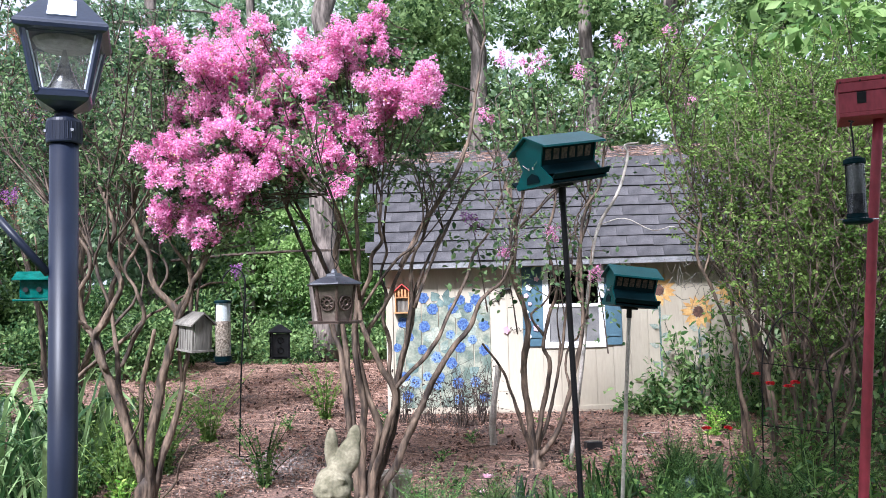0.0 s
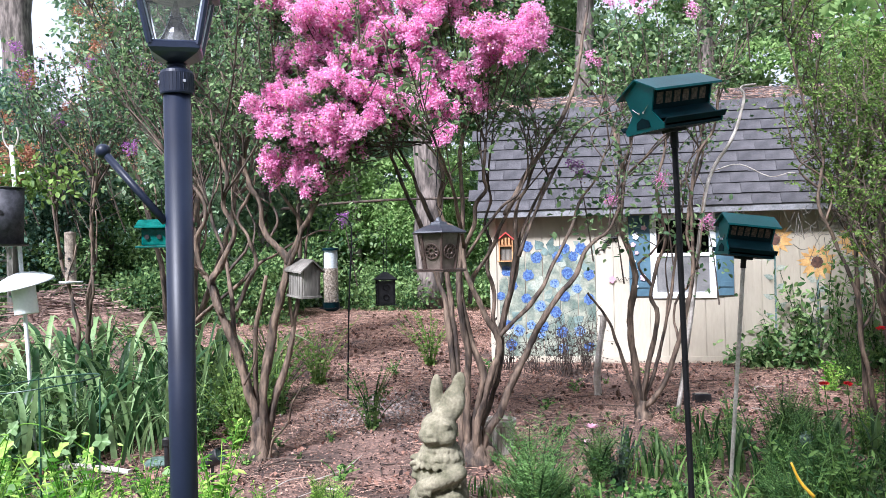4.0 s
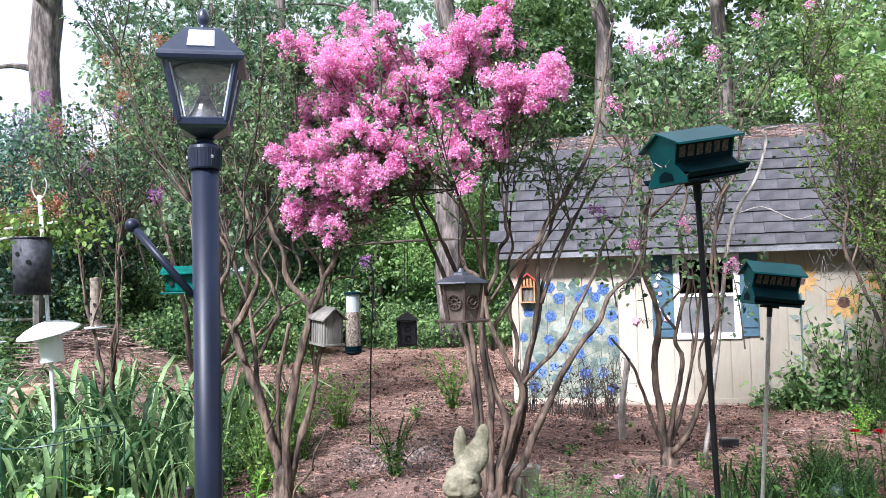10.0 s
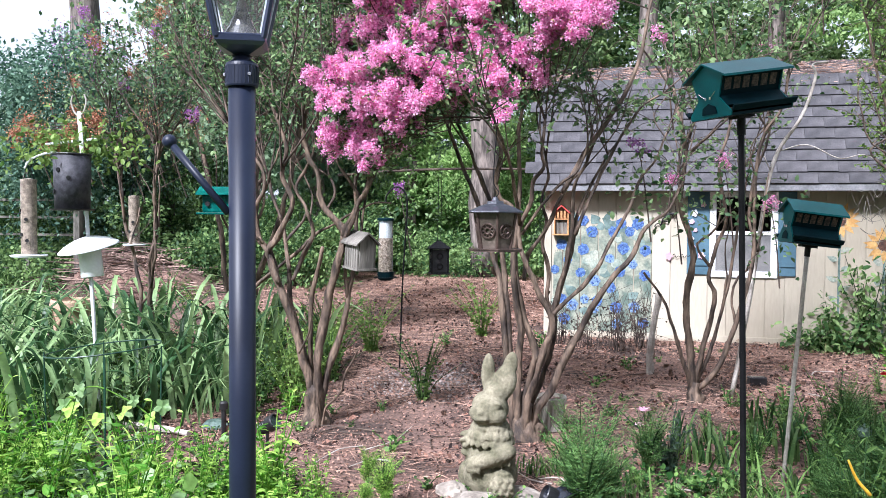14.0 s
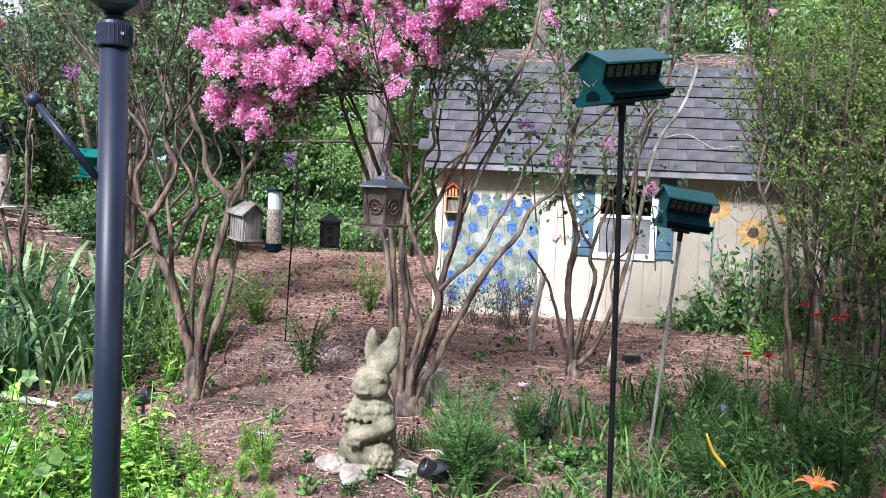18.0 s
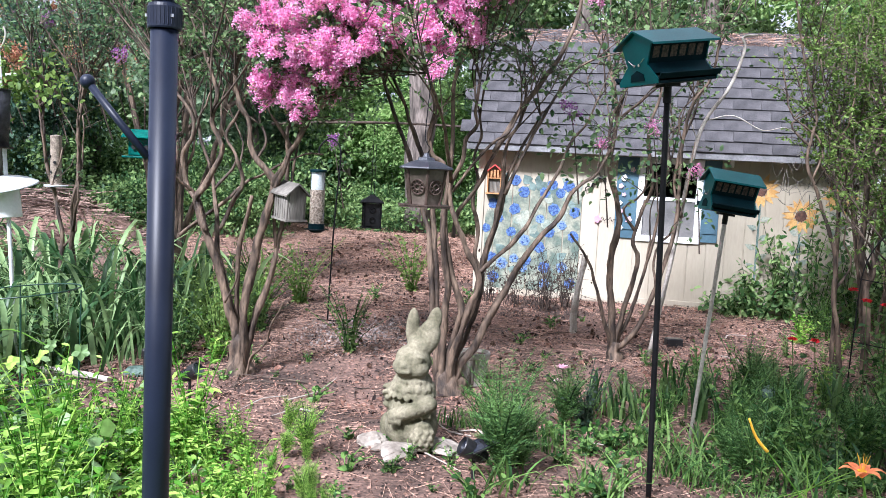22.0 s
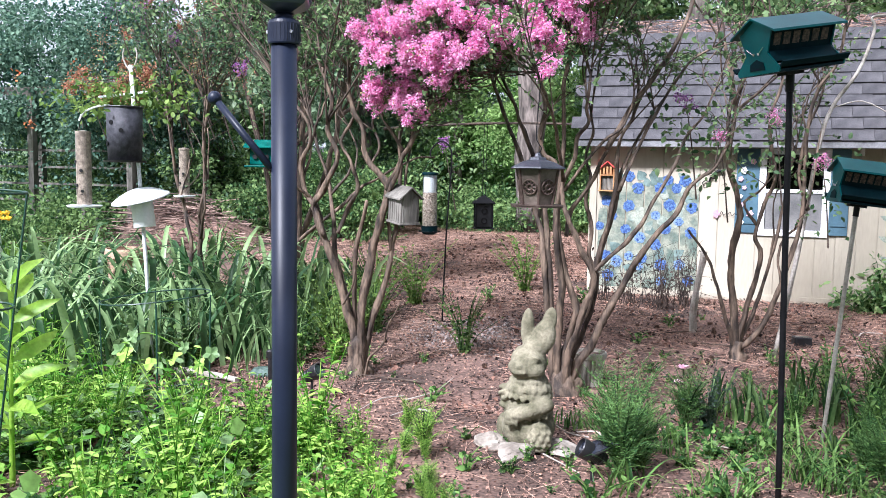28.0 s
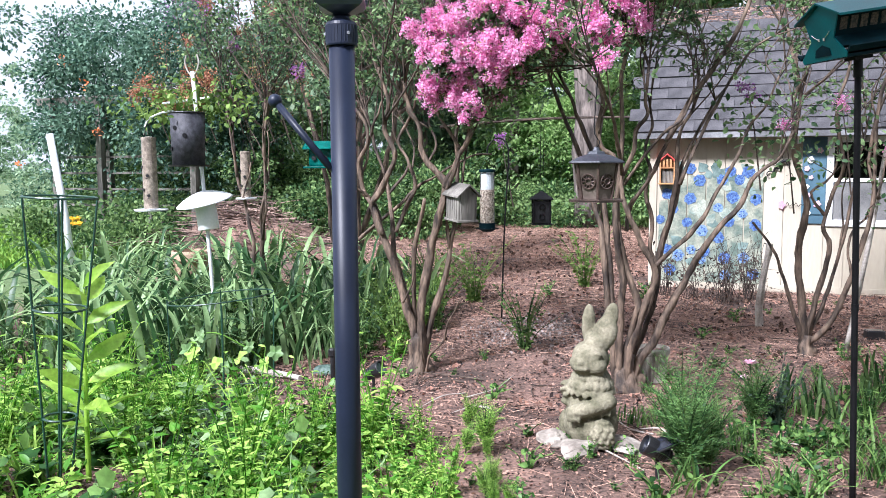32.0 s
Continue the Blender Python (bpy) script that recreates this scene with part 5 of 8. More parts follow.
def stone(name, x, y, z, a, b, c, seed, mat, label, group=""):
    bm = bmesh.new()
    bmesh.ops.create_icosphere(bm, subdivisions=3, radius=1)
    for v in bm.verts:
        k = 1 + 0.35 * noise.noise(v.co * 1.3 + Vector((seed, 0, 0))) + 0.12 * noise.noise(v.co * 4 + Vector((0, seed, 0)))
        v.co = Vector((v.co.x * a * k, v.co.y * b * k, max(v.co.z, -0.5) * c * k))
    ob = part(name, bm, mat)
    ob.matrix_basis = pose(x, y, z, 0, 0, seed * 40)
    return tagged(ob, label, "rock", group)


for x, y, a, b, c, s in ((-1.12, 4.72, 0.1, 0.08, 0.05, 1.0), (-0.93, 4.6, 0.16, 0.1, 0.045, 2.0), (-0.69, 4.74, 0.17, 0.1, 0.04, 3.0), (-0.98, 4.86, 0.12, 0.1, 0.04, 4.0), (-1.03, 4.62, 0.07, 0.05, 0.03, 5.0)):
    stone("rock", x, y, c * 0.4, a, b, c, s, M_ROCK, "pale pitted limestone rock at the foot of the statue", "rocks under the statue")


# ---- spotlights and small garden hardware ----
def spotlight(x, y, head, rz, label, solar):
    sp = thing("garden_spotlight", x, y, gz(x, y), label, "spotlight", "garden spotlights", rz=rz)
    part("stake", tube([(0, 0, -0.06), (0, 0, head - 0.03)], 0.011, 10), M_PLASTIC, sp)
    hd = part("head", lathe([(0, -0.075), (0.03, -0.075), (0.037, -0.06), (0.037, 0.0), (0.052, 0.02), (0.054, 0.075), (0.05, 0.08), (0.046, 0.06), (0, 0.05)], 24), M_PLASTIC, sp, "black ribbed lamp head", smooth=False)
    hd.matrix_basis = pose(0, 0, head, 62, 0, 0)
    for k in range(4):
        part("rib", hoop(0, 0, -0.05 + 0.016 * k, 0.039, 0.004, n=20), M_PLASTIC, hd)
    part("lens", lathe([(0, 0.062), (0.046, 0.062)], 20), M_SOLAR_DARK if solar else M_GLASSLEAF, hd)
    if solar:
        pn = part("solar_panel", box(-0.06, 0.06, -0.075, 0.075, 0, 0.012, 0.003), M_PLASTIC, sp)
        pn.matrix_basis = pose(0.02, 0.05, head + 0.05, 28, 12, 0)
        part("cell", box(-0.052, 0.052, -0.067, 0.067, 0.013, 0.015), M_SOLAR_DARK, pn, "dark glossy solar cell")


spotlight(-2.48, 5.1, 0.2, 78, "small black ground spotlight on a stake in the mulch", False)
spotlight(-0.46, 4.31, 0.15, -70, "black solar spotlight aimed at the stone rabbit", True)
pl = thing("solar_box", 0.95, 7.9, gz(0.95, 7.9), "small flat black solar box lying on the mulch", "solar panel", rz=12)
part("case", box(-0.075, 0.075, -0.05, 0.05, 0.0, 0.075, 0.008), M_PLASTIC, pl)
part("cell", box(-0.065, 0.065, -0.04, 0.04, 0.076, 0.079), M_SOLAR_DARK, pl, "dark glossy solar cell")
part("lead", tube(glide([(0.07, 0, 0.01), (0.14, 0.03, 0.008), (0.22, 0.0, 0.006)], 4), 0.004, 5), M_PLASTIC, pl)


def build_pots():
    def pot(name, x, y, r, h, mat, label, flutes):
        p = thing(name, x, y, gz(x, y), label, "plant pot")
        bm = bmesh.new()
        k = 48
        rows = []
        for q, z, fl in ((0.72, 0, 0), (0.74, 0.03, 1), (0.9, 0.8, 1), (0.92, 0.82, 0), (1.0, 0.84, 0), (1.02, 0.96, 0), (0.98, 1.0, 0), (0.9, 1.0, 0), (0.88, 0.9, 0)):
            rows.append([bm.verts.new(((q + (0.025 * math.cos(flutes * 2 * math.pi * i / k) if fl else 0)) * r * math.cos(2 * math.pi * i / k), (q + (0.025 * math.cos(flutes * 2 * math.pi * i / k) if fl else 0)) * r * math.sin(2 * math.pi * i / k), z * h)) for i in range(k)])
        for a, b in zip(rows, rows[1:]):
            for i in range(k):
                bm.faces.new((a[i], a[(i + 1) % k], b[(i + 1) % k], b[i]))
        bm.faces.new(rows[0][::-1])
        part("shell", bm, mat, p)
        part("soil", lathe([(0, 0.9 * h), (0.885 * r, 0.9 * h)], 24), M_SOIL, p, "dark potting soil")

    pot("fluted_pot", -0.72, 6.25, 0.125, 0.255, M_CONCRETE, "pale fluted plant pot behind the crape myrtle", 24)
    pot("terracotta_pot", -5.94, 7.6, 0.22, 0.62, M_CLAY, "pale terracotta pot with a rolled rim among tall grass", 6)


build_pots()


def build_small_posts():
    st = thing("path_stake", -3.02, 5.5, 0, "short black plastic path light stake", "path light")
    part("stem", lathe([(0, -0.05), (0.018, -0.05), (0.018, 0.2), (0.03, 0.205), (0.032, 0.25), (0.02, 0.262), (0, 0.264)], 14), M_PLASTIC, st)
    cap = thing("path_light_cap", -3.2, 5.7, 0.01, "low clear glass path light lying in the mulch", "path light")
    part("dome", lathe([(0.1, 0), (0.1, 0.02), (0.07, 0.05), (0, 0.06)], 20), M_GLASSLEAF, cap)
    fl = thing("fallen_log", -3.55, 5.45, 0.03, "short pale branch lying on the ground", "branch", rz=-8)
    part("wood", tube(glide([(-0.3, 0, 0), (-0.05, 0.03, 0.005), (0.3, 0.0, 0)], 5), (0.03, 0.022), 8, wobble=0.3), M_DRY, fl)
    for x, y, h in ((-0.27, 4.75, 0.3), (1.3, 5.6, 0.34)):
        g = thing("glass_ornament", x, y, gz(x, y), "pale green glass garden ornament on a thin stake", "garden ornament", "glass garden ornaments")
        part("stake", tube([(0, 0, -0.03), (0, 0, h)], 0.004, 6), M_IRON, g)
        part("glass", lathe([(0, h - 0.08), (0.035, h - 0.07), (0.045, h - 0.03), (0.03, h), (0.012, h + 0.01), (0, h + 0.012)], 8), M_GLASSLEAF, g, "faceted glass cup")


build_small_posts()


# ---- wire plant cages ----
def cage(x, y, r0, r1, h, rings, legs, label, top=0.0, rz=0.0, ry=0.0, wire=0.0045):
    c = thing("plant_cage", x, y, gz(x, y), label, "plant cage", "wire plant cages", rz=rz, ry=ry)
    for k in range(rings):
        t = k / max(rings - 1, 1)
        z = h * (0.28 + 0.72 * t)
        part("ring", hoop(0, 0, z, r0 + (r1 - r0) * (z / h), wire, tilt=top), M_GREENWIRE, c)
    for i in range(legs):
        a = 2 * math.pi * i / legs + 0.5
        part("leg", tube([(r0 * math.cos(a), r0 * math.sin(a), -0.05), (r1 * math.cos(a), r1 * math.sin(a), h)], wire, 6), M_GREENWIRE, c)


cage(-3.2, 3.02, 0.04, 0.165, 1.5, 3, 4, "tall green wire tomato cage with three hoops", rz=20, ry=3, wire=0.006)
cage(-3.07, 4.2, 0.3, 0.315, 0.86, 2, 4, "low wide green wire plant support", 0.03, rz=8)


def build_rose_arch():
    ar = thing("wire_rose_support", 2.33, 6.5, gz(2.33, 6.5), "thin black arched wire support for red roses", "plant support", rz=6)
    part("arch", tube(glide([(-0.29, 0, -0.05), (-0.27, 0, 0.6), (-0.24, 0, 1.05), (-0.1, 0, 1.3), (0.08, 0, 1.33), (0.22, 0, 1.1), (0.28, 0, 0.6), (0.26, 0, -0.05)], 6), 0.005, 6), M_IRON, ar)
    for z in (0.45, 0.92):
        part("crossbar", tube([(-0.27, 0, z + 0.05), (0.27, 0, z - 0.03)], 0.004, 6), M_IRON, ar)


build_rose_arch()


# ---- crape myrtles ----
STEMS_A, STEMS_B, STEMS_C, STEMS_D, STEMS_E = [], [], [], [], []


def stem(stems, r0, r1, *pts):
    """One stem of a tree: its thickness at foot and tip and the bends that it passes through."""
    stems.append((list(pts), r0, r1))


stem(STEMS_A, 0.036, 0.013, (-2.51, 5.90, 0.05), (-2.50, 5.89, 0.31), (-2.56, 5.88, 0.53), (-2.65, 5.86, 0.84), (-2.74, 5.85, 1.10), (-2.83, 5.84, 1.33), (-2.76, 5.83, 1.44), (-2.67, 5.81, 1.59), (-2.62, 5.80, 1.73), (-2.68, 5.79, 1.87), (-2.69, 5.78, 1.96), (-2.64, 5.76, 2.13), (-2.72, 5.75, 2.38))
stem(STEMS_A, 0.022, 0.01, (-2.73, 5.82, 1.11), (-2.83, 5.84, 1.33), (-2.92, 5.86, 1.45), (-2.97, 5.88, 1.66), (-2.89, 5.89, 1.83), (-2.92, 5.91, 2.00), (-3.07, 5.93, 2.17), (-3.22, 5.95, 2.36))
stem(STEMS_A, 0.026, 0.009, (-2.51, 5.92, 0.35), (-2.62, 5.96, 0.68), (-2.70, 5.99, 0.92), (-2.74, 6.03, 1.14), (-2.79, 6.06, 1.39), (-2.83, 6.09, 1.56), (-2.92, 6.13, 1.76), (-2.99, 6.17, 1.96), (-3.15, 6.20, 2.22))
stem(STEMS_A, 0.017, 0.008, (-2.70, 6.00, 1.12), (-2.63, 6.03, 1.31), (-2.56, 6.06, 1.49), (-2.64, 6.09, 1.69), (-2.72, 6.11, 1.84), (-2.65, 6.14, 1.99), (-2.60, 6.17, 2.14), (-2.60, 6.20, 2.36))
stem(STEMS_A, 0.022, 0.014, (-2.52, 5.95, 0.39), (-2.52, 5.92, 0.74), (-2.51, 5.90, 0.99), (-2.46, 5.88, 1.16), (-2.39, 5.85, 1.39))
stem(STEMS_A, 0.038, 0.013, (-2.44, 5.88, 0.29), (-2.42, 5.87, 0.63), (-2.37, 5.87, 0.93), (-2.29, 5.86, 1.22), (-2.22, 5.85, 1.46), (-2.25, 5.84, 1.55), (-2.36, 5.84, 1.67), (-2.41, 5.83, 1.78), (-2.41, 5.82, 1.92), (-2.48, 5.81, 2.04), (-2.52, 5.81, 2.18), (-2.51, 5.80, 2.41))
stem(STEMS_A, 0.024, 0.01, (-2.22, 5.84, 1.48), (-2.14, 5.79, 1.60), (-2.05, 5.74, 1.76), (-1.95, 5.70, 1.90), (-1.87, 5.65, 2.03), (-1.74, 5.60, 2.24))
stem(STEMS_A, 0.014, 0.008, (-2.07, 5.78, 1.76), (-2.16, 5.76, 1.90), (-2.22, 5.74, 2.00), (-2.25, 5.72, 2.17), (-2.17, 5.70, 2.37))
stem(STEMS_A, 0.032, 0.01, (-2.42, 5.92, 0.23), (-2.36, 5.94, 0.50), (-2.28, 5.96, 0.75), (-2.23, 5.98, 1.02), (-2.20, 5.99, 1.21), (-2.18, 6.01, 1.65), (-2.20, 6.03, 1.91), (-2.15, 6.05, 2.20))
stem(STEMS_A, 0.011, 0.005, (-2.37, 5.85, 0.16), (-2.22, 5.79, 0.32), (-2.16, 5.72, 0.46), (-2.09, 5.66, 0.56), (-2.02, 5.60, 0.66))
stem(STEMS_A, 0.008, 0.005, (-2.56, 5.80, 0.59), (-2.48, 5.78, 0.74), (-2.45, 5.75, 0.86))
stem(STEMS_A, 0.016, 0.007, (-3.09, 6.10, 1.04), (-2.94, 6.14, 1.18), (-2.75, 6.19, 1.32), (-2.60, 6.23, 1.48), (-2.50, 6.27, 1.54), (-2.37, 6.31, 1.63), (-2.17, 6.36, 1.73), (-2.03, 6.40, 1.74))
stem(STEMS_A, 0.012, 0.007, (-2.37, 5.85, 1.65), (-2.30, 5.87, 1.81), (-2.36, 5.88, 1.97), (-2.32, 5.90, 2.14))
stem(STEMS_B, 0.03, 0.012, (-0.96, 6.00, 0.15), (-1.00, 6.03, 0.44), (-1.04, 6.05, 0.76), (-1.07, 6.08, 1.07), (-1.09, 6.10, 1.21), (-1.14, 6.12, 1.34), (-1.22, 6.15, 1.59), (-1.29, 6.17, 1.77), (-1.37, 6.20, 1.95), (-1.45, 6.22, 2.12), (-1.54, 6.25, 2.36))
stem(STEMS_B, 0.028, 0.011, (-0.95, 6.05, 0.21), (-1.00, 6.06, 0.65), (-1.02, 6.08, 0.94), (-1.05, 6.09, 1.24), (-1.12, 6.10, 1.61), (-1.19, 6.11, 1.80), (-1.26, 6.12, 1.97), (-1.33, 6.14, 2.12), (-1.45, 6.15, 2.37))
stem(STEMS_B, 0.03, 0.011, (-0.92, 5.95, 0.25), (-0.93, 5.94, 0.55), (-0.90, 5.93, 0.80), (-0.94, 5.92, 1.05), (-0.96, 5.91, 1.33), (-0.93, 5.90, 1.56), (-0.98, 5.89, 1.70), (-1.05, 5.88, 1.76), (-1.08, 5.87, 1.90), (-1.05, 5.86, 2.09), (-1.11, 5.85, 2.33))
stem(STEMS_B, 0.03, 0.012, (-0.89, 5.98, 0.25), (-0.82, 5.97, 0.53), (-0.80, 5.96, 0.64), (-0.85, 5.96, 0.80), (-0.90, 5.95, 0.96), (-0.93, 5.94, 1.15), (-0.95, 5.93, 1.33), (-0.93, 5.92, 1.70), (-0.93, 5.92, 1.98), (-0.94, 5.91, 2.22), (-0.90, 5.90, 2.45))
stem(STEMS_B, 0.026, 0.01, (-0.85, 5.92, 0.29), (-0.78, 5.92, 0.50), (-0.73, 5.91, 0.71), (-0.67, 5.91, 0.82), (-0.68, 5.90, 0.92), (-0.77, 5.89, 1.08), (-0.81, 5.89, 1.20), (-0.87, 5.88, 1.32), (-0.91, 5.88, 1.44), (-0.91, 5.88, 1.56), (-0.83, 5.87, 1.74), (-0.81, 5.86, 1.88), (-0.74, 5.86, 1.98), (-0.76, 5.85, 2.09), (-0.73, 5.85, 2.35))
stem(STEMS_B, 0.028, 0.009, (-0.86, 6.00, 0.26), (-0.79, 6.02, 0.50), (-0.72, 6.04, 0.71), (-0.69, 6.06, 0.88), (-0.65, 6.08, 1.09), (-0.59, 6.10, 1.34), (-0.56, 6.12, 1.54), (-0.57, 6.14, 1.77), (-0.53, 6.16, 1.91), (-0.45, 6.18, 2.08), (-0.43, 6.20, 2.30))
stem(STEMS_B, 0.022, 0.009, (-0.84, 6.08, 0.23), (-0.78, 6.10, 0.40), (-0.70, 6.12, 0.64), (-0.67, 6.15, 0.87), (-0.74, 6.17, 1.03), (-0.73, 6.19, 1.22), (-0.79, 6.21, 1.43), (-0.76, 6.23, 1.60), (-0.80, 6.26, 1.75), (-0.75, 6.28, 1.94), (-0.78, 6.30, 2.13))
stem(STEMS_B, 0.034, 0.009, (-0.80, 6.00, 0.22), (-0.68, 6.03, 0.38), (-0.61, 6.05, 0.55), (-0.52, 6.08, 0.74), (-0.46, 6.11, 0.85), (-0.40, 6.14, 0.99), (-0.26, 6.16, 1.20), (-0.13, 6.19, 1.35), (-0.06, 6.22, 1.52), (0.02, 6.25, 1.61), (0.11, 6.27, 1.69), (0.20, 6.30, 1.87))
stem(STEMS_B, 0.018, 0.007, (-0.68, 6.00, 0.92), (-0.61, 6.03, 1.00), (-0.49, 6.07, 1.12), (-0.38, 6.10, 1.26), (-0.29, 6.13, 1.43), (-0.16, 6.17, 1.68), (-0.10, 6.20, 1.86), (-0.06, 6.23, 1.94), (0.03, 6.27, 2.06), (0.10, 6.30, 2.25))
stem(STEMS_B, 0.012, 0.006, (-0.90, 5.90, 1.50), (-0.76, 5.92, 1.70), (-0.63, 5.94, 1.86), (-0.53, 5.96, 1.94), (-0.46, 5.98, 2.08), (-0.44, 6.00, 2.22))
stem(STEMS_B, 0.017, 0.008, (-0.90, 6.05, 1.16), (-0.87, 6.08, 1.35), (-0.76, 6.10, 1.52), (-0.66, 6.12, 1.75), (-0.58, 6.15, 1.89), (-0.49, 6.17, 1.98), (-0.45, 6.20, 2.12))
stem(STEMS_B, 0.02, 0.008, (-0.68, 6.10, 0.92), (-0.62, 6.13, 1.19), (-0.57, 6.17, 1.38), (-0.54, 6.20, 1.59), (-0.49, 6.23, 1.75), (-0.40, 6.27, 1.94), (-0.31, 6.30, 2.13))
stem(STEMS_B, 0.018, 0.009, (-0.63, 6.05, 1.80), (-0.48, 6.09, 2.08), (-0.32, 6.12, 2.31), (-0.18, 6.16, 2.54), (-0.10, 6.19, 2.81), (-0.04, 6.23, 3.13), (0.01, 6.26, 3.43), (0.05, 6.30, 3.60))
stem(STEMS_B, 0.015, 0.007, (-0.54, 6.10, 1.50), (-0.39, 6.17, 1.88), (-0.28, 6.25, 2.12), (-0.09, 6.33, 2.43), (0.10, 6.40, 2.57))
stem(STEMS_C, 0.022, 0.008, (0.36, 7.20, 0.19), (0.27, 7.15, 0.48), (0.19, 7.10, 0.73), (0.11, 7.05, 0.96), (-0.05, 7.00, 1.19))
stem(STEMS_C, 0.034, 0.014, (0.37, 7.20, 0.19), (0.32, 7.20, 0.66), (0.30, 7.20, 0.98), (0.34, 7.20, 1.27), (0.31, 7.20, 1.45), (0.24, 7.20, 1.76), (0.27, 7.20, 2.15), (0.22, 7.20, 2.43), (0.16, 7.20, 2.71))
stem(STEMS_C, 0.026, 0.01, (0.38, 7.20, 0.19), (0.39, 7.22, 0.34), (0.45, 7.24, 0.62), (0.53, 7.27, 0.96), (0.48, 7.29, 1.14), (0.53, 7.31, 1.40), (0.61, 7.33, 1.64), (0.55, 7.36, 2.07), (0.63, 7.38, 2.46), (0.57, 7.40, 2.85))
stem(STEMS_C, 0.026, 0.009, (0.40, 7.20, 0.19), (0.46, 7.19, 0.27), (0.58, 7.17, 0.47), (0.70, 7.16, 0.83), (0.81, 7.15, 1.30), (0.81, 7.14, 1.88), (0.86, 7.12, 2.27), (0.99, 7.11, 2.53), (1.05, 7.10, 2.94))
stem(STEMS_C, 0.014, 0.008, (0.86, 7.20, 1.36), (0.78, 7.22, 1.64), (0.82, 7.25, 1.99), (0.93, 7.28, 2.34), (0.89, 7.30, 2.69))
stem(STEMS_C, 0.013, 0.007, (0.27, 7.20, 2.14), (0.39, 7.13, 2.25), (0.50, 7.07, 2.35), (0.68, 7.00, 2.51))
stem(STEMS_C, 0.02, 0.008, (0.39, 7.25, 0.22), (0.51, 7.30, 0.56), (0.61, 7.35, 0.95), (0.68, 7.40, 1.35), (0.73, 7.45, 1.69), (0.79, 7.50, 1.99))
stem(STEMS_D, 0.022, 0.008, (2.22, 7.30, 0.29), (2.19, 7.29, 0.49), (2.13, 7.28, 0.72), (2.12, 7.27, 1.03), (2.08, 7.26, 1.21), (1.92, 7.25, 1.63), (1.82, 7.24, 1.89), (1.86, 7.23, 2.26), (1.75, 7.22, 2.62), (1.66, 7.21, 3.00), (1.55, 7.20, 3.42))
stem(STEMS_D, 0.034, 0.014, (2.41, 7.30, 0.13), (2.42, 7.31, 0.49), (2.39, 7.33, 0.89), (2.33, 7.34, 1.15), (2.34, 7.36, 1.49), (2.34, 7.37, 1.81), (2.42, 7.39, 2.10), (2.36, 7.40, 2.47))
stem(STEMS_D, 0.022, 0.012, (2.20, 7.40, 0.25), (2.17, 7.43, 1.07), (2.16, 7.45, 1.47), (2.18, 7.47, 1.79), (2.17, 7.50, 2.01))
stem(STEMS_E, 0.026, 0.01, (2.56, 6.90, 0.06), (2.52, 6.94, 0.34), (2.48, 6.98, 0.87), (2.43, 7.02, 1.29), (2.44, 7.06, 1.71), (2.40, 7.10, 2.22))
stem(STEMS_E, 0.022, 0.009, (2.58, 6.90, 0.06), (2.64, 6.92, 0.53), (2.58, 6.94, 1.04), (2.64, 6.96, 1.31), (2.73, 6.98, 1.75), (2.69, 7.00, 2.28))
stem(STEMS_E, 0.028, 0.01, (2.61, 6.90, 0.06), (2.69, 6.88, 0.44), (2.80, 6.87, 0.85), (2.91, 6.85, 1.21), (3.00, 6.83, 1.42), (3.05, 6.82, 1.88), (3.00, 6.80, 2.37))
stem(STEMS_E, 0.02, 0.008, (2.61, 6.95, 0.05), (2.74, 6.92, 0.25), (2.86, 6.89, 0.53), (2.93, 6.86, 0.92), (2.91, 6.83, 1.16), (3.01, 6.80, 1.64))
stem(STEMS_E, 0.018, 0.007, (2.57, 6.90, 0.06), (2.58, 6.96, 0.43), (2.67, 7.02, 0.79), (2.78, 7.08, 1.08), (2.90, 7.14, 1.53), (3.01, 7.20, 2.16))
stem(STEMS_E, 0.018, 0.007, (2.57, 6.95, 0.08), (2.53, 7.04, 0.52), (2.54, 7.12, 0.78), (2.66, 7.21, 1.15), (2.62, 7.30, 1.66))

BLOOMS = []


def lobe(a, b, r0, r1, n):
    """A drooping mass of blossom from a to b: n flower heads, their size passing from r0 to r1."""
    rng = random.Random(int(1000 * abs(a[0]) + 77 * a[2]))
    n = int(n * 1.9)
    for k in range(n):
        f = (k + rng.uniform(0.2, 0.8)) / n
        r = r0 + (r1 - r0) * f
        c = Vector(a).lerp(Vector(b), f) + Vector((rng.gauss(0, 0.6), rng.gauss(0, 0.9), rng.gauss(0, 0.6))) * r
        BLOOMS.append((c, r * rng.uniform(0.55, 1.05)))


lobe((-1.44, 5.50, 3.03), (-1.19, 5.55, 3.05), 0.090, 0.083, 5)
lobe((-1.33, 5.60, 2.91), (-1.18, 5.65, 2.77), 0.069, 0.076, 4)
lobe((-1.22, 5.70, 3.42), (-1.31, 5.75, 3.25), 0.062, 0.078, 3)
lobe((-1.46, 5.40, 2.80), (-1.67, 5.45, 2.80), 0.074, 0.081, 4)
lobe((-1.45, 5.50, 2.70), (-1.39, 5.55, 2.55), 0.068, 0.068, 4)
lobe((-1.75, 5.30, 2.72), (-1.45, 5.35, 2.60), 0.087, 0.080, 6)
lobe((-1.71, 5.28, 2.47), (-1.39, 5.33, 2.42), 0.086, 0.072, 6)
lobe((-1.80, 5.32, 2.44), (-1.62, 5.37, 2.30), 0.080, 0.080, 5)
lobe((-1.33, 5.35, 2.61), (-1.20, 5.40, 2.42), 0.058, 0.066, 4)
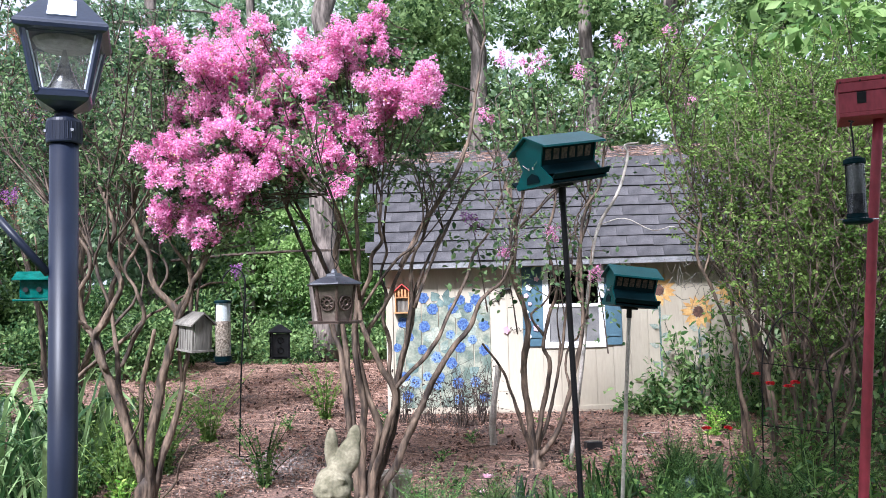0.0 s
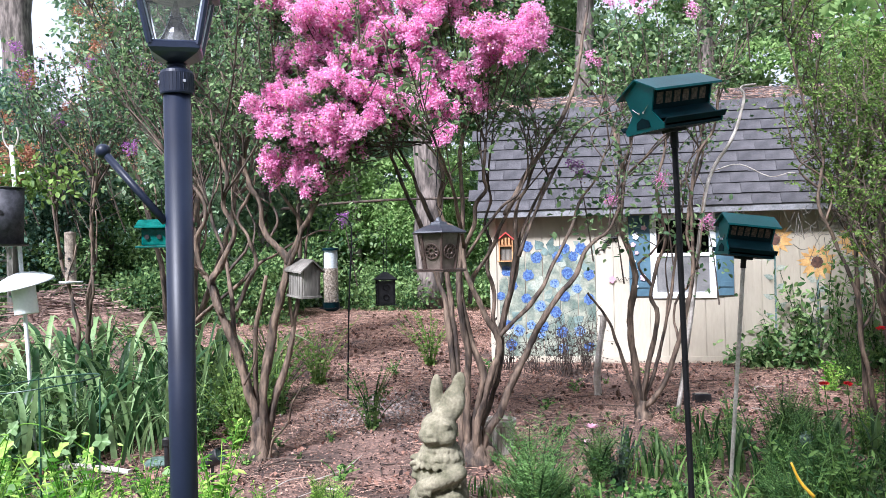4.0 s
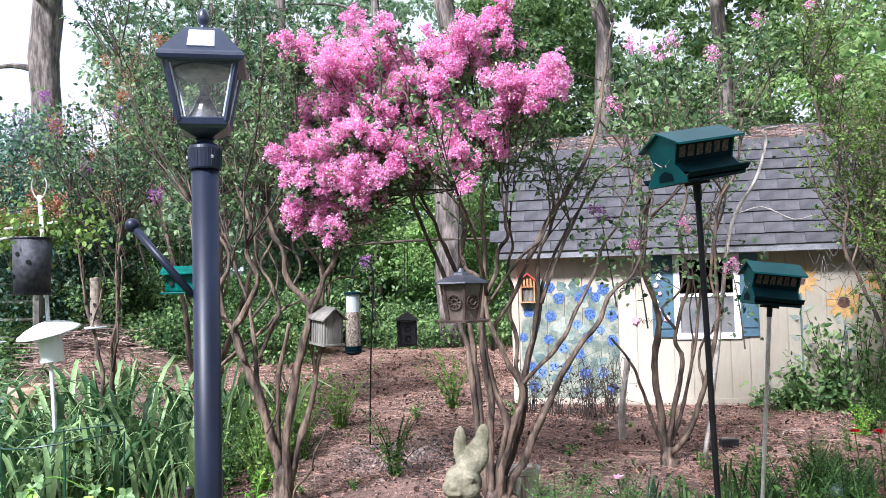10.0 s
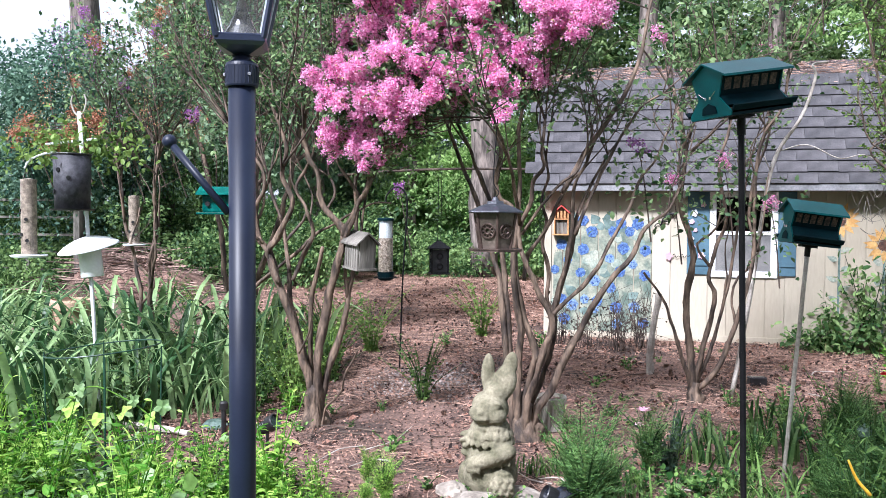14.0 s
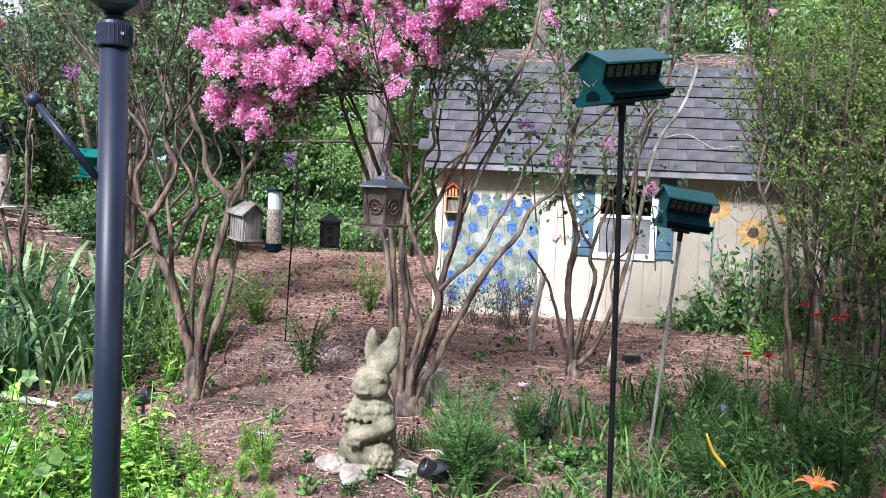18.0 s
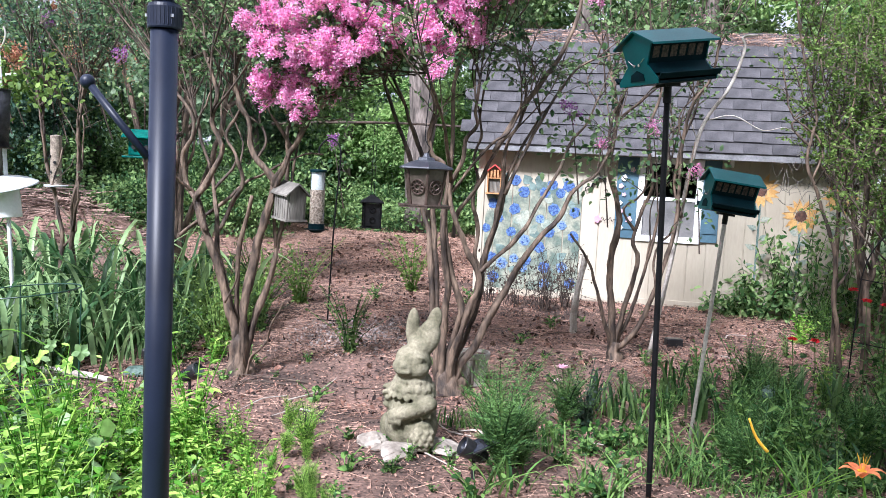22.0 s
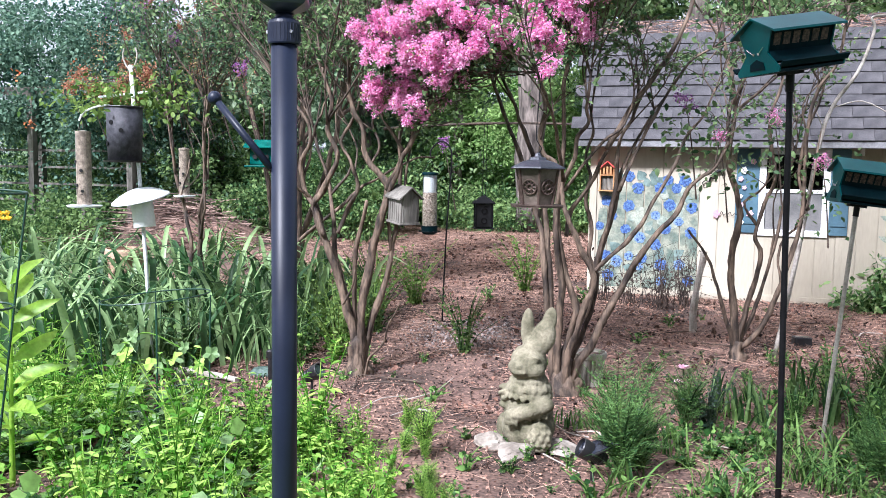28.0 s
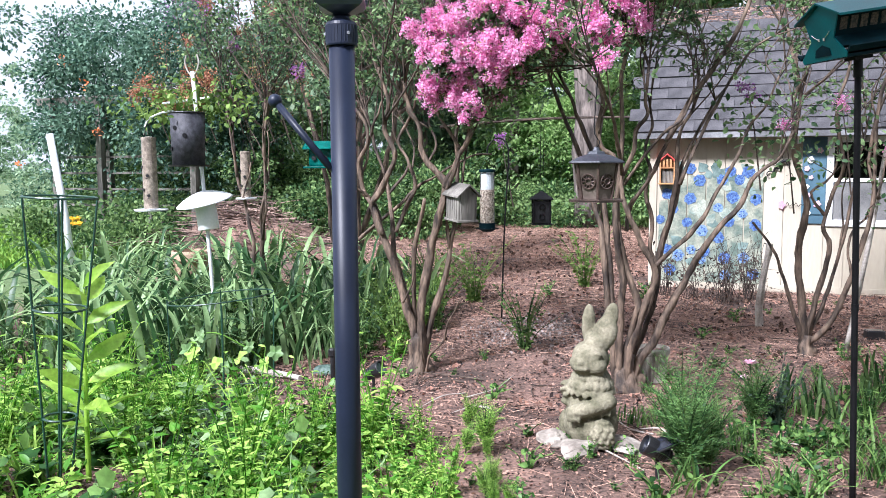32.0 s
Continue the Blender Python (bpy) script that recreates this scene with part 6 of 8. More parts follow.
lobe((-1.99, 5.40, 2.66), (-1.88, 5.45, 2.46), 0.081, 0.081, 4)
lobe((-2.33, 5.40, 3.42), (-1.83, 5.45, 3.11), 0.044, 0.125, 9)
lobe((-1.78, 5.69, 3.47), (-1.71, 5.74, 3.11), 0.085, 0.163, 8)
lobe((-1.65, 5.66, 3.25), (-1.37, 5.71, 3.30), 0.108, 0.070, 4)
lobe((-1.85, 5.45, 3.01), (-1.48, 5.50, 2.96), 0.112, 0.097, 5)
lobe((-1.54, 5.55, 3.48), (-1.49, 5.60, 3.46), 0.076, 0.076, 2)
lobe((-1.04, 5.53, 3.36), (-1.00, 5.58, 3.12), 0.098, 0.143, 7)
lobe((-0.86, 5.61, 3.37), (-0.68, 5.66, 3.51), 0.092, 0.084, 5)
lobe((-0.91, 5.67, 3.19), (-0.58, 5.72, 3.34), 0.085, 0.054, 4)
lobe((-0.63, 5.39, 2.87), (-0.34, 5.44, 3.01), 0.125, 0.096, 8)
lobe((-0.76, 5.36, 2.91), (-0.47, 5.41, 2.81), 0.095, 0.088, 4)
lobe((-1.43, 5.68, 2.97), (-1.36, 5.73, 2.78), 0.093, 0.093, 4)
lobe((-1.11, 5.52, 3.01), (-1.06, 5.57, 2.85), 0.083, 0.098, 4)
lobe((-0.90, 5.65, 2.77), (-0.77, 5.70, 2.67), 0.108, 0.100, 5)
lobe((-1.06, 5.35, 2.65), (-0.91, 5.40, 2.42), 0.066, 0.088, 6)
lobe((-1.28, 5.53, 2.62), (-1.33, 5.58, 2.45), 0.064, 0.068, 3)
lobe((-2.07, 5.64, 2.97), (-2.16, 5.69, 2.80), 0.085, 0.092, 4)
lobe((-2.31, 5.44, 2.60), (-1.94, 5.49, 2.62), 0.074, 0.104, 6)
lobe((-1.93, 5.73, 2.86), (-1.61, 5.78, 2.74), 0.078, 0.094, 6)
lobe((-1.89, 5.71, 2.56), (-1.52, 5.76, 2.55), 0.101, 0.086, 6)
lobe((-2.18, 5.36, 2.44), (-1.83, 5.41, 2.40), 0.059, 0.088, 5)
lobe((-1.74, 5.36, 2.33), (-1.57, 5.41, 2.31), 0.095, 0.080, 4)
lobe((-2.20, 5.57, 2.29), (-1.90, 5.62, 2.29), 0.084, 0.106, 5)
lobe((-2.16, 5.73, 2.16), (-1.87, 5.78, 2.20), 0.109, 0.094, 6)
lobe((-2.06, 5.50, 2.05), (-1.86, 5.55, 2.07), 0.083, 0.083, 3)


def crape(name, label, base, stems, seed, crown_mat, leaf=0.06, spawn=5, twigs=4, per=14, reach=0.7, lean=(0, 0, 1), start=0.55, limbs=2, flare=0.0, group="crape myrtles", bark=None, blooms=(), bloom_mat=None, wig=1.0, flare_top=0.2, leafy=0.0):
    """A many-stemmed tree: given stems, then chance branches and twigs that carry the leaves."""
    rng = random.Random(seed)
    nrng = np.random.default_rng(seed)
    tree = thing(name, *base, label, "tree", group)
    o = Vector(base)
    bark = bark or M_BARK
    tw, lp, la = bmesh.new(), [], []

    def leaves_along(a, b, n):
        d = b - a
        for _ in range(n):
            p = a + d * rng.uniform(0.15, 1.05)
            lp.append(p)
            la.append(d.normalized() * 0.5 + Vector((rng.gauss(0, 0.7), rng.gauss(0, 0.7), rng.gauss(-0.1, 0.5))))

    for pts, r0, r1 in stems:
        if pts[0][2] - base[2] < 0.42:
            pts = [(base[0] + (pts[0][0] - base[0]) * 0.6, base[1] + (pts[0][1] - base[1]) * 0.6, base[2] - 0.04)] + pts
        line = glide([Vector(p) - o for p in pts], 6)
        line = [q + noise.noise_vector((q + o) * 3.1) * (0.04 * wig * min(1, i / 6)) + noise.noise_vector((q + o) * 8.3) * (0.022 * wig * min(1, i / 4)) for i, q in enumerate(line)]
        part("stem", tube(line, (r0, r1), 9, wobble=0.5), bark, tree, smooth=True)
        n = len(line)
        if line[-1].z + o.z < leafy:
            continue
        for k in range(limbs if len(pts) > 4 else 1):
            i = int(n * rng.uniform(0.32, 0.72))
            p, d = line[i], (line[i + 1] - line[i - 1]).normalized()
            ln = rng.uniform(0.55, 1.15)
            q = (d + Vector((rng.gauss(0, 0.35), rng.gauss(0, 0.35), 0.25))).normalized()
            kink = Vector((rng.gauss(0, 0.07), rng.gauss(0, 0.07), 0))
            lb = glide([p, p + q * ln * 0.3 + kink, p + (q * 0.7 + d * 0.3) * ln * 0.65 - kink * 0.6, p + (q * 0.5 + d * 0.5 + Vector((0, 0, 0.25))) * ln], 4)
            lb = [q2 + noise.noise_vector((q2 + o) * 7) * (0.025 * min(1, i2 / 4)) for i2, q2 in enumerate(lb)]
            part("limb", tube(lb, (r0 * 0.5, r1 * 0.5), 7, wobble=0.45), bark, tree, smooth=True)
            for _ in range(2):
                a = lb[rng.randrange(len(lb) // 2, len(lb))]
                b = a + Vector((rng.gauss(0, 0.2), rng.gauss(0, 0.2), rng.uniform(0.1, 0.4)))
                tube([a, (a + b) / 2 + kink * 0.4, b], (0.005, 0.002), 5, tw)
                leaves_along(a, b, per // 2)
        for k in range(spawn):
            i = min(n - 2, int(n * rng.uniform(start, 1.0)))
            if k < 2:
                i = n - 2
            p, d = line[i], (line[i + 1] - line[i - 1]).normalized()
            q = (d * 0.8 + Vector((rng.gauss(0, 0.55), rng.gauss(0, 0.5), rng.uniform(0.1, 0.7))) + Vector(lean) * 0.5).normalized()
            ln = reach * rng.uniform(0.6, 1.25)
            mid = p + q * ln * 0.5 + Vector((rng.gauss(0, 0.05), rng.gauss(0, 0.05), 0))
            end = p + q * ln
            bl = glide([p, mid, end], 4)
            part("branch", tube(bl, (r1 * 0.75, 0.004), 6), M_TWIG, tree, smooth=True)
            for _ in range(twigs):
                a = bl[rng.randrange(len(bl) // 3, len(bl))]
                td = (q * 0.6 + Vector((rng.gauss(0, 0.7), rng.gauss(0, 0.7), rng.gauss(0.15, 0.5)))).normalized()
                b = a + td * rng.uniform(0.2, 0.45)
                tube([a, (a + b) / 2 + Vector((0, 0, 0.02)), b], (0.004, 0.0018), 4, tw)
                leaves_along(a, b, per)
    for k, (c, r) in enumerate(blooms):
        # a leafy shoot under each flower head; here and there the bough that bears them
        c = c - o
        near = min((p for pts, _, _ in stems for p in pts[len(pts) // 2:]), key=lambda q: (Vector(q) - o - c).length)
        q = Vector(near) - o
        if k % 12:
            q = c + (q - c).normalized() * min((q - c).length, 0.24) + Vector((0, 0.05, -0.06))
        tube(glide([q, q * 0.45 + c * 0.55 + Vector((0, 0.04, -0.04)), c], 4), (0.0055, 0.0025), 5, tw)
        for _ in range(int(per * 4)):
            lp.append(c + Vector((rng.gauss(0, r * 0.9), abs(rng.gauss(0, 0.13)) + r * 0.6, rng.gauss(-r * 0.5, r * 0.9))))
            la.append(Vector((rng.gauss(0, 1), rng.gauss(0, 1), rng.gauss(-0.3, 0.6))))
    if flare:
        part("root_flare", tube(glide([(0, 0, -0.05), (0.0, 0.0, flare_top * 0.15), (-0.01, 0, flare_top * 0.5), (0.01, 0, flare_top)], 4), (flare * 0.85, flare * 0.36), 16, wobble=0.7), bark, tree, "gnarled flared foot", smooth=True)
    part("twig_growth", tw, M_TWIG, tree)["kind"] = "stuff"
    if lp:
        v, t = spray(nrng, np.array(lp), np.array(la), nrng.uniform(0.6, 1.25, len(lp)) * leaf, SMALL_LEAF, SMALL_LEAF_T, loose=0.25)
        tris("crown", v, t, crown_mat, tree, "small oval green leaves", "stuff")
    for c, r in blooms:
        panicle(nrng, np.array(c - o), r, bloom_mat, tree)
    return tree


def panicle(nrng, c, r, mat, parent, n=0):
    """One head of crinkled blossom of radius r: small florets gathered in bunches over a ragged cone."""
    n = n or int(np.clip(125000 * r * r, 300, 2200))
    k = 26
    bunches = nrng.normal(0, 1, (k, 3)) * np.array([1, 1, 1.25])
    bunches *= (nrng.uniform(0.3, 1.15, (k, 1)) * r) / np.linalg.norm(bunches, axis=1)[:, None]
    i = nrng.integers(0, k, n)
    off = nrng.normal(0, 1, (n, 3))
    off /= np.linalg.norm(off, axis=1)[:, None]
    p = c + bunches[i] + off * (0.3 * r * nrng.uniform(0.4, 1.1, (n, 1)))
    v, t = spray(nrng, p, off, nrng.uniform(0.01, 0.018, n), FLAKE, FLAKE_T, 1.5, 0.8)
    ob = tris("flower_head", v, t, mat, parent, kind="stuff")
    m = max(14, n // 16)
    q = c + bunches[nrng.integers(0, 8, m)] * 1.15 + nrng.normal(0, 0.22 * r, (m, 3))
    v, t = spray(nrng, q, nrng.normal(0, 1, (m, 3)), nrng.uniform(0.009, 0.016, m), FLAKE, FLAKE_T, 1.4, 0.5)
    tris("bud_growth", v, t, M_BUD, ob, "small yellow-green buds", "stuff")
    return ob


crape("crape_myrtle", "many-stemmed crape myrtle with smooth brown trunks, beside the lamp post", (-2.47, 5.9, 0), STEMS_A, 21, M_LEAF, 0.044, 6, 8, 18, 0.95, (-0.4, 0, 0.9), 0.8, limbs=1, flare=0.13, flare_top=0.34, wig=0.3, leafy=1.9)
crape("crape_myrtle", "many-stemmed crape myrtle heavy with bright pink blossom", (-0.87, 6.0, 0.05), STEMS_B + [([(-0.9, 5.85, 1.57), (-0.9, 5.4, 1.95), (-0.89, 4.8, 2.16)], 0.014, 0.007)], 22, M_LEAF, 0.05, 3, 5, 11, 0.6, (0.15, 0, 0.9), 0.78, limbs=0, flare=0.16, flare_top=0.22, blooms=BLOOMS, bloom_mat=M_PINK, wig=0.3, leafy=1.6)
crape("crape_myrtle", "slender crape myrtle with sparse leaves in front of the shed", (0.38, 7.2, 0.1), STEMS_C, 23, M_LEAF, 0.045, 5, 6, 12, 0.7, (0.1, 0, 0.8), 0.7, limbs=1, flare=0.1, flare_top=0.16, wig=0.3, leafy=1.9)
crape("tall_shrub", "tall leaning shrub with brown stems and small leaves by the shed", (2.3, 7.3, gz(2.3, 7.3)), STEMS_D, 27, M_SHRUB, 0.036, 12, 9, 24, 0.75, (0.25, 0, 0.5), 0.55, limbs=2, group="tall shrubs beside the shed", wig=0.25, leafy=1.9)
crape("tall_shrub", "tall shrub of many pale brown stems with small green leaves", (2.6, 6.9, gz(2.6, 6.9)), STEMS_E, 28, M_SHRUB, 0.036, 12, 9, 26, 0.75, (0.15, 0, 0.6), 0.5, limbs=1, group="tall shrubs beside the shed", wig=0.25, leafy=1.5)


def chance_stems(rng, x, y, n, h, spread, r0, r1, lean=(0, 0), bend=0.035):
    out = []
    z = gz(x, y)
    for k in range(n):
        a = 2 * math.pi * k / n + rng.uniform(-0.5, 0.5)
        dx, dy = math.cos(a) * spread * rng.uniform(0.3, 1) + lean[0], math.sin(a) * spread * rng.uniform(0.3, 1) + lean[1]
        hh = h * rng.uniform(0.75, 1.1)
        out.append(([(x + math.cos(a) * 0.05 + dx * t ** 1.2 + rng.gauss(0, bend) * (t > 0), y + math.sin(a) * 0.05 + dy * t ** 1.2, z - 0.02 + hh * t) for t in (0, 0.2, 0.42, 0.65, 0.85, 1.0)], r0 * rng.uniform(0.7, 1.1), r1))
    return out


RT = random.Random(31)
OLD = []
stem(OLD, 0.055, 0.02, (-4.2, 8.2, 0.15), (-4.2, 8.2, 0.8), (-4.24, 8.2, 1.38), (-4.34, 8.18, 2.04), (-4.5, 8.1, 2.8), (-4.8, 8.0, 3.6))
stem(OLD, 0.05, 0.018, (-4.15, 8.2, 0.15), (-4.17, 8.22, 0.85), (-4.16, 8.25, 1.75), (-4.14, 8.3, 2.3), (-3.95, 8.3, 3.0), (-3.7, 8.2, 3.7))
crape("crape_myrtle", "old forked crape myrtle with a brown trunk behind the tall grass", (-4.18, 8.2, 0.15), OLD, 24, M_LEAF_DARK, 0.05, 16, 9, 20, 1.2, (-0.2, -0.1, 0.7), 0.6, flare=0.1)
crape("crape_myrtle", "crape myrtle with spent rusty and mauve flower heads", (-4.6, 6.9, 0.1), chance_stems(RT, -4.6, 6.9, 2, 2.3, 0.5, 0.03, 0.012), 25, M_LEAF_DARK, 0.046, 14, 8, 16, 0.9, (-0.1, -0.1, 1.0), 0.85)
crape("crape_myrtle", "leafy crape myrtle spreading above the lamp post", (-4.5, 8.6, 0.15), chance_stems(RT, -4.5, 8.6, 5, 4.3, 1.2, 0.045, 0.014), 26, M_LEAF_DARK, 0.052, 17, 8, 18, 1.1, (-0.1, -0.1, 0.7), 0.62)
# tall multi-stemmed shrubs to the side of the shed
for k, (x, y, h) in enumerate(((3.45, 7.8, 3.2), (4.3, 8.3, 3.3), (3.8, 6.9, 2.8), (3.3, 8.8, 3.4), (2.75, 8.2, 2.7))):
    crape("tall_shrub", "tall thin-stemmed shrub with small yellow-green leaves", (x, y, gz(x, y)), chance_stems(RT, x, y, 5, h, 0.7, 0.024, 0.007), 40 + k, M_SHRUB, 0.038, 11, 8, 30, 0.7, (-0.1, 0, 0.6), 0.5, group="tall shrubs beside the shed", wig=0.35)
# rusty and mauve flower heads
def build_extra_blooms():
    nrng = np.random.default_rng(77)
    tree = thing("crape_myrtle_branch", -4.45, 5.6, 2.25, "arching crape myrtle branch with spent rusty flower heads", "branch")
    bm = bmesh.new()
    for k in range(7):
        tube(glide([(0.5, 0.5, -0.3), (0.2, 0.2, 0.05), (-0.35 + 0.11 * k, -0.05, 0.0 + 0.04 * (k % 3))], 4), (0.008, 0.003), 5, bm)
    part("twig_growth", bm, M_TWIG, tree)["kind"] = "stuff"
    for k in range(11):
        panicle(nrng, np.array([-0.42 + 0.075 * k, nrng.uniform(-0.1, 0.1), nrng.uniform(-0.1, 0.12)]), 0.08, M_RUST, tree, 220)
    n = 900
    p = nrng.normal(0, 1, (n, 3)) * np.array([0.3, 0.16, 0.09]) + np.array([0.06, 0.05, -0.1])
    v, t = spray(nrng, p, nrng.normal(0, 1, (n, 3)), nrng.uniform(0.04, 0.07, n), loose=0.3)
    tris("crown", v, t, M_SHRUB, tree)


build_extra_blooms()
SPOTS = ((-5.16, 7.0, 3.2, M_RUST), (-4.88, 7.0, 2.85, M_MAUVE), (-5.4, 7.0, 2.6, M_RUST), (-4.5, 7.0, 3.5, M_RUST), (-4.1, 7.0, 4.0, M_RUST), (-6.2, 8.0, 3.1, M_RUST), (-5.0, 7.5, 4.0, M_RUST), (-5.7, 7.5, 3.7, M_MAUVE), (-4.4, 7.0, 3.1, M_RUST), (-3.9, 6.6, 2.5, M_MAUVE), (-5.3, 7.5, 2.7, M_MAUVE), (-2.5, 8.2, 1.92, M_MAUVE), (-4.9, 7.2, 3.0, M_RUST), (-5.2, 7.0, 3.3, M_RUST), (-4.6, 7.1, 3.4, M_MAUVE), (0.55, 7.0, 2.1, M_PINK), (0.15, 7.0, 1.95, M_PINK), (0.95, 7.3, 1.75, M_PINK), (-0.1, 6.3, 2.15, M_MAUVE), (0.35, 6.2, 3.3, M_PINK), (0.9, 7.5, 3.6, M_PINK), (1.3, 7.6, 3.9, M_PINK), (2.0, 8.0, 3.4, M_PINK), (1.0, 8.2, 3.2, M_PINK), (1.75, 7.7, 4.0, M_PINK), (0.2, 7.0, 3.6, M_PINK), (-2.6, 7.5, 4.1, M_PINK), (0.05, 6.5, 3.0, M_PINK), (0.6, 8.0, 3.9, M_PINK))


def build_spots():
    """Lesser flower heads scattered through the branches, each with its leafy shoot."""
    nrng = np.random.default_rng(78)
    for x, y, z, mat in SPOTS:
        s = thing("flowering_shoot", x, y, z, "crape myrtle shoot tipped with a small flower head", "branch", "flowering shoots among the branches")
        bm = tube(glide([(0.1, 0.1, -0.7), (0.05, 0.0, -0.3), (0, 0, 0)], 4), (0.007, 0.003), 5)
        part("twig", bm, M_TWIG, s)
        panicle(nrng, np.zeros(3), 0.075, mat, s, 260)
        n = 90
        p = nrng.normal(0, 1, (n, 3)) * np.array([0.16, 0.13, 0.16]) + np.array([0.03, 0, -0.25])
        v, t = spray(nrng, p, nrng.normal(0, 1, (n, 3)), nrng.uniform(0.045, 0.07, n), loose=0.3)
        tris("foliage", v, t, M_LEAF, s)


build_spots()


def build_spent_heads():
    """Airy spent flower heads over the crowns beside the lamp."""
    rng, nrng = random.Random(79), np.random.default_rng(79)
    for k in range(30):
        y = rng.uniform(6.5, 7.6)
        x, z = -y * rng.uniform(0.56, 0.84), rng.uniform(2.2, 3.9)
        s = thing("spent_flower_shoot", x, y, z, "crape myrtle shoot with a loose spent flower head", "branch", "spent shoots over the side bed")
        part("twig", tube(glide([(0.1, 0.1, -0.6), (0.05, 0.0, -0.3), (0, 0, 0.05)], 4), (0.006, 0.002), 5), M_TWIG, s)
        n = 150
        p = nrng.normal(0, 1, (n, 3)) * np.array([0.075, 0.07, 0.11])
        v, t = spray(nrng, p, nrng.normal(0, 1, (n, 3)), nrng.uniform(0.008, 0.018, n), FLAKE, FLAKE_T, 1.3, 0.5)
        tris("flower_head", v, t, (M_RUST, M_BUD, M_RUST, M_MAUVE)[k % 4], s, kind="stuff")


build_spent_heads()


def build_sticks():
    st = thing("bare_branch", 0.93, 7.35, gz(0.93, 7.35), "bleached bare branch rising across the shed roof", "branch")
    part("wood", tube(glide([(-0.25, 0, 0.0), (-0.1, 0, 1.0), (0.0, 0.0, 1.78), (0.08, 0, 2.08), (0.26, 0, 2.38), (0.35, 0, 2.68), (0.33, 0, 2.78), (0.45, 0, 2.8)], 6), (0.02, 0.009), 8, wobble=0.3), M_DRY, st, smooth=True)
    for a in (((0.08, 0, 2.08), (0.3, 0, 2.13), (0.55, 0.04, 2.02), (0.75, 0.08, 2.05), (0.92, 0.1, 1.94)), ((0.03, 0, 1.9), (-0.1, 0, 2.2))):
        part("side_twig", tube(glide(a, 4), (0.006, 0.003), 5), M_DRY, st)
    dead = thing("dead_brush", 2.1, 7.6, 1.75, "tangle of bare grey twigs caught in the shrubs", "branch")
    rng = random.Random(5)
    bm = bmesh.new()
    for k in range(70):
        a = Vector((rng.uniform(-0.4, 0.35), rng.uniform(-0.2, 0.2), rng.uniform(-0.22, 0.22)))
        d = Vector((rng.gauss(0, 0.1), rng.gauss(0, 0.08), rng.gauss(0, 0.09)))
        tube(glide([a, a + d * 0.6 + Vector((0, 0, rng.gauss(0, 0.05))), a + d * 1.3], 3), (0.0032, 0.0015), 4, bm)
    part("twig_growth", bm, M_GREYWOOD, dead)["kind"] = "stuff"
    tr = thing("dead_tree", 0.02, 8.2, gz(0, 8.2), "short bleached dead tree stem beside the shed", "branch")
    part("wood", tube(glide([(0, 0, -0.03), (0.0, 0, 0.3), (0.05, 0, 0.62), (0.07, 0, 0.78)], 4), (0.035, 0.026), 9, wobble=0.4), M_DRY, tr)
    bar = thing("cross_branch", -2.9, 10.5, 2.23, "thin dead branch laid across between trees", "branch")
    part("wood", tube(glide([(-1.2, 0.1, -0.05), (-0.3, 0, 0.0), (0.6, 0, 0.02), (1.6, -0.1, 0.0)], 5), (0.02, 0.014), 7), M_TWIG, bar)


build_sticks()


# ---- far trees and woods ----
def pine(x, y, h, r, label, limbs=6):
    t = thing("pine_tree", x, y, gz(x, y), label, "tree", "tall pine trunks")
    rng = random.Random(int(x * 10))
    part("trunk", tube([(0.02 * k * rng.uniform(-1, 1), 0, -0.1 + h * k / 12) for k in range(13)], (r, r * 0.7), 16, wobble=0.25), M_PINE, t, smooth=True)
    for k in range(limbs):
        a, z = rng.uniform(0, 6.28), h * rng.uniform(0.55, 0.95)
        d = Vector((math.cos(a), math.sin(a), 0.1))
        part("limb", tube(glide([(0, 0, z), tuple(d * 0.8 + Vector((0, 0, z + 0.1))), tuple(d * 1.8 + Vector((0, 0, z - 0.1)))], 4), (r * 0.25, 0.02), 7), M_PINE, t)


pine(-13.7, 18, 13, 0.42, "tall straight pine trunk standing against the sky")
pine(-9.2, 14.5, 3.6, 0.13, "slender tree trunk beside the brush pile", 3)
pine(-3.05, 15.6, 9, 0.27, "broad rough-barked pine trunk beyond the clearing", 3)
pine(-0.1, 17, 11, 0.2, "grey pine trunk behind the shed", 3)
pine(2.3, 17, 11, 0.16, "slim grey pine trunk behind the shed", 3)
pine(4.3, 18, 11, 0.2, "pine trunk in the woods behind the shed", 3)
pine(-4.9, 17, 9, 0.12, "slim trunk at the edge of the woods", 3)
pine(-6.6, 16, 9, 0.15, "trunk at the edge of the woods", 3)


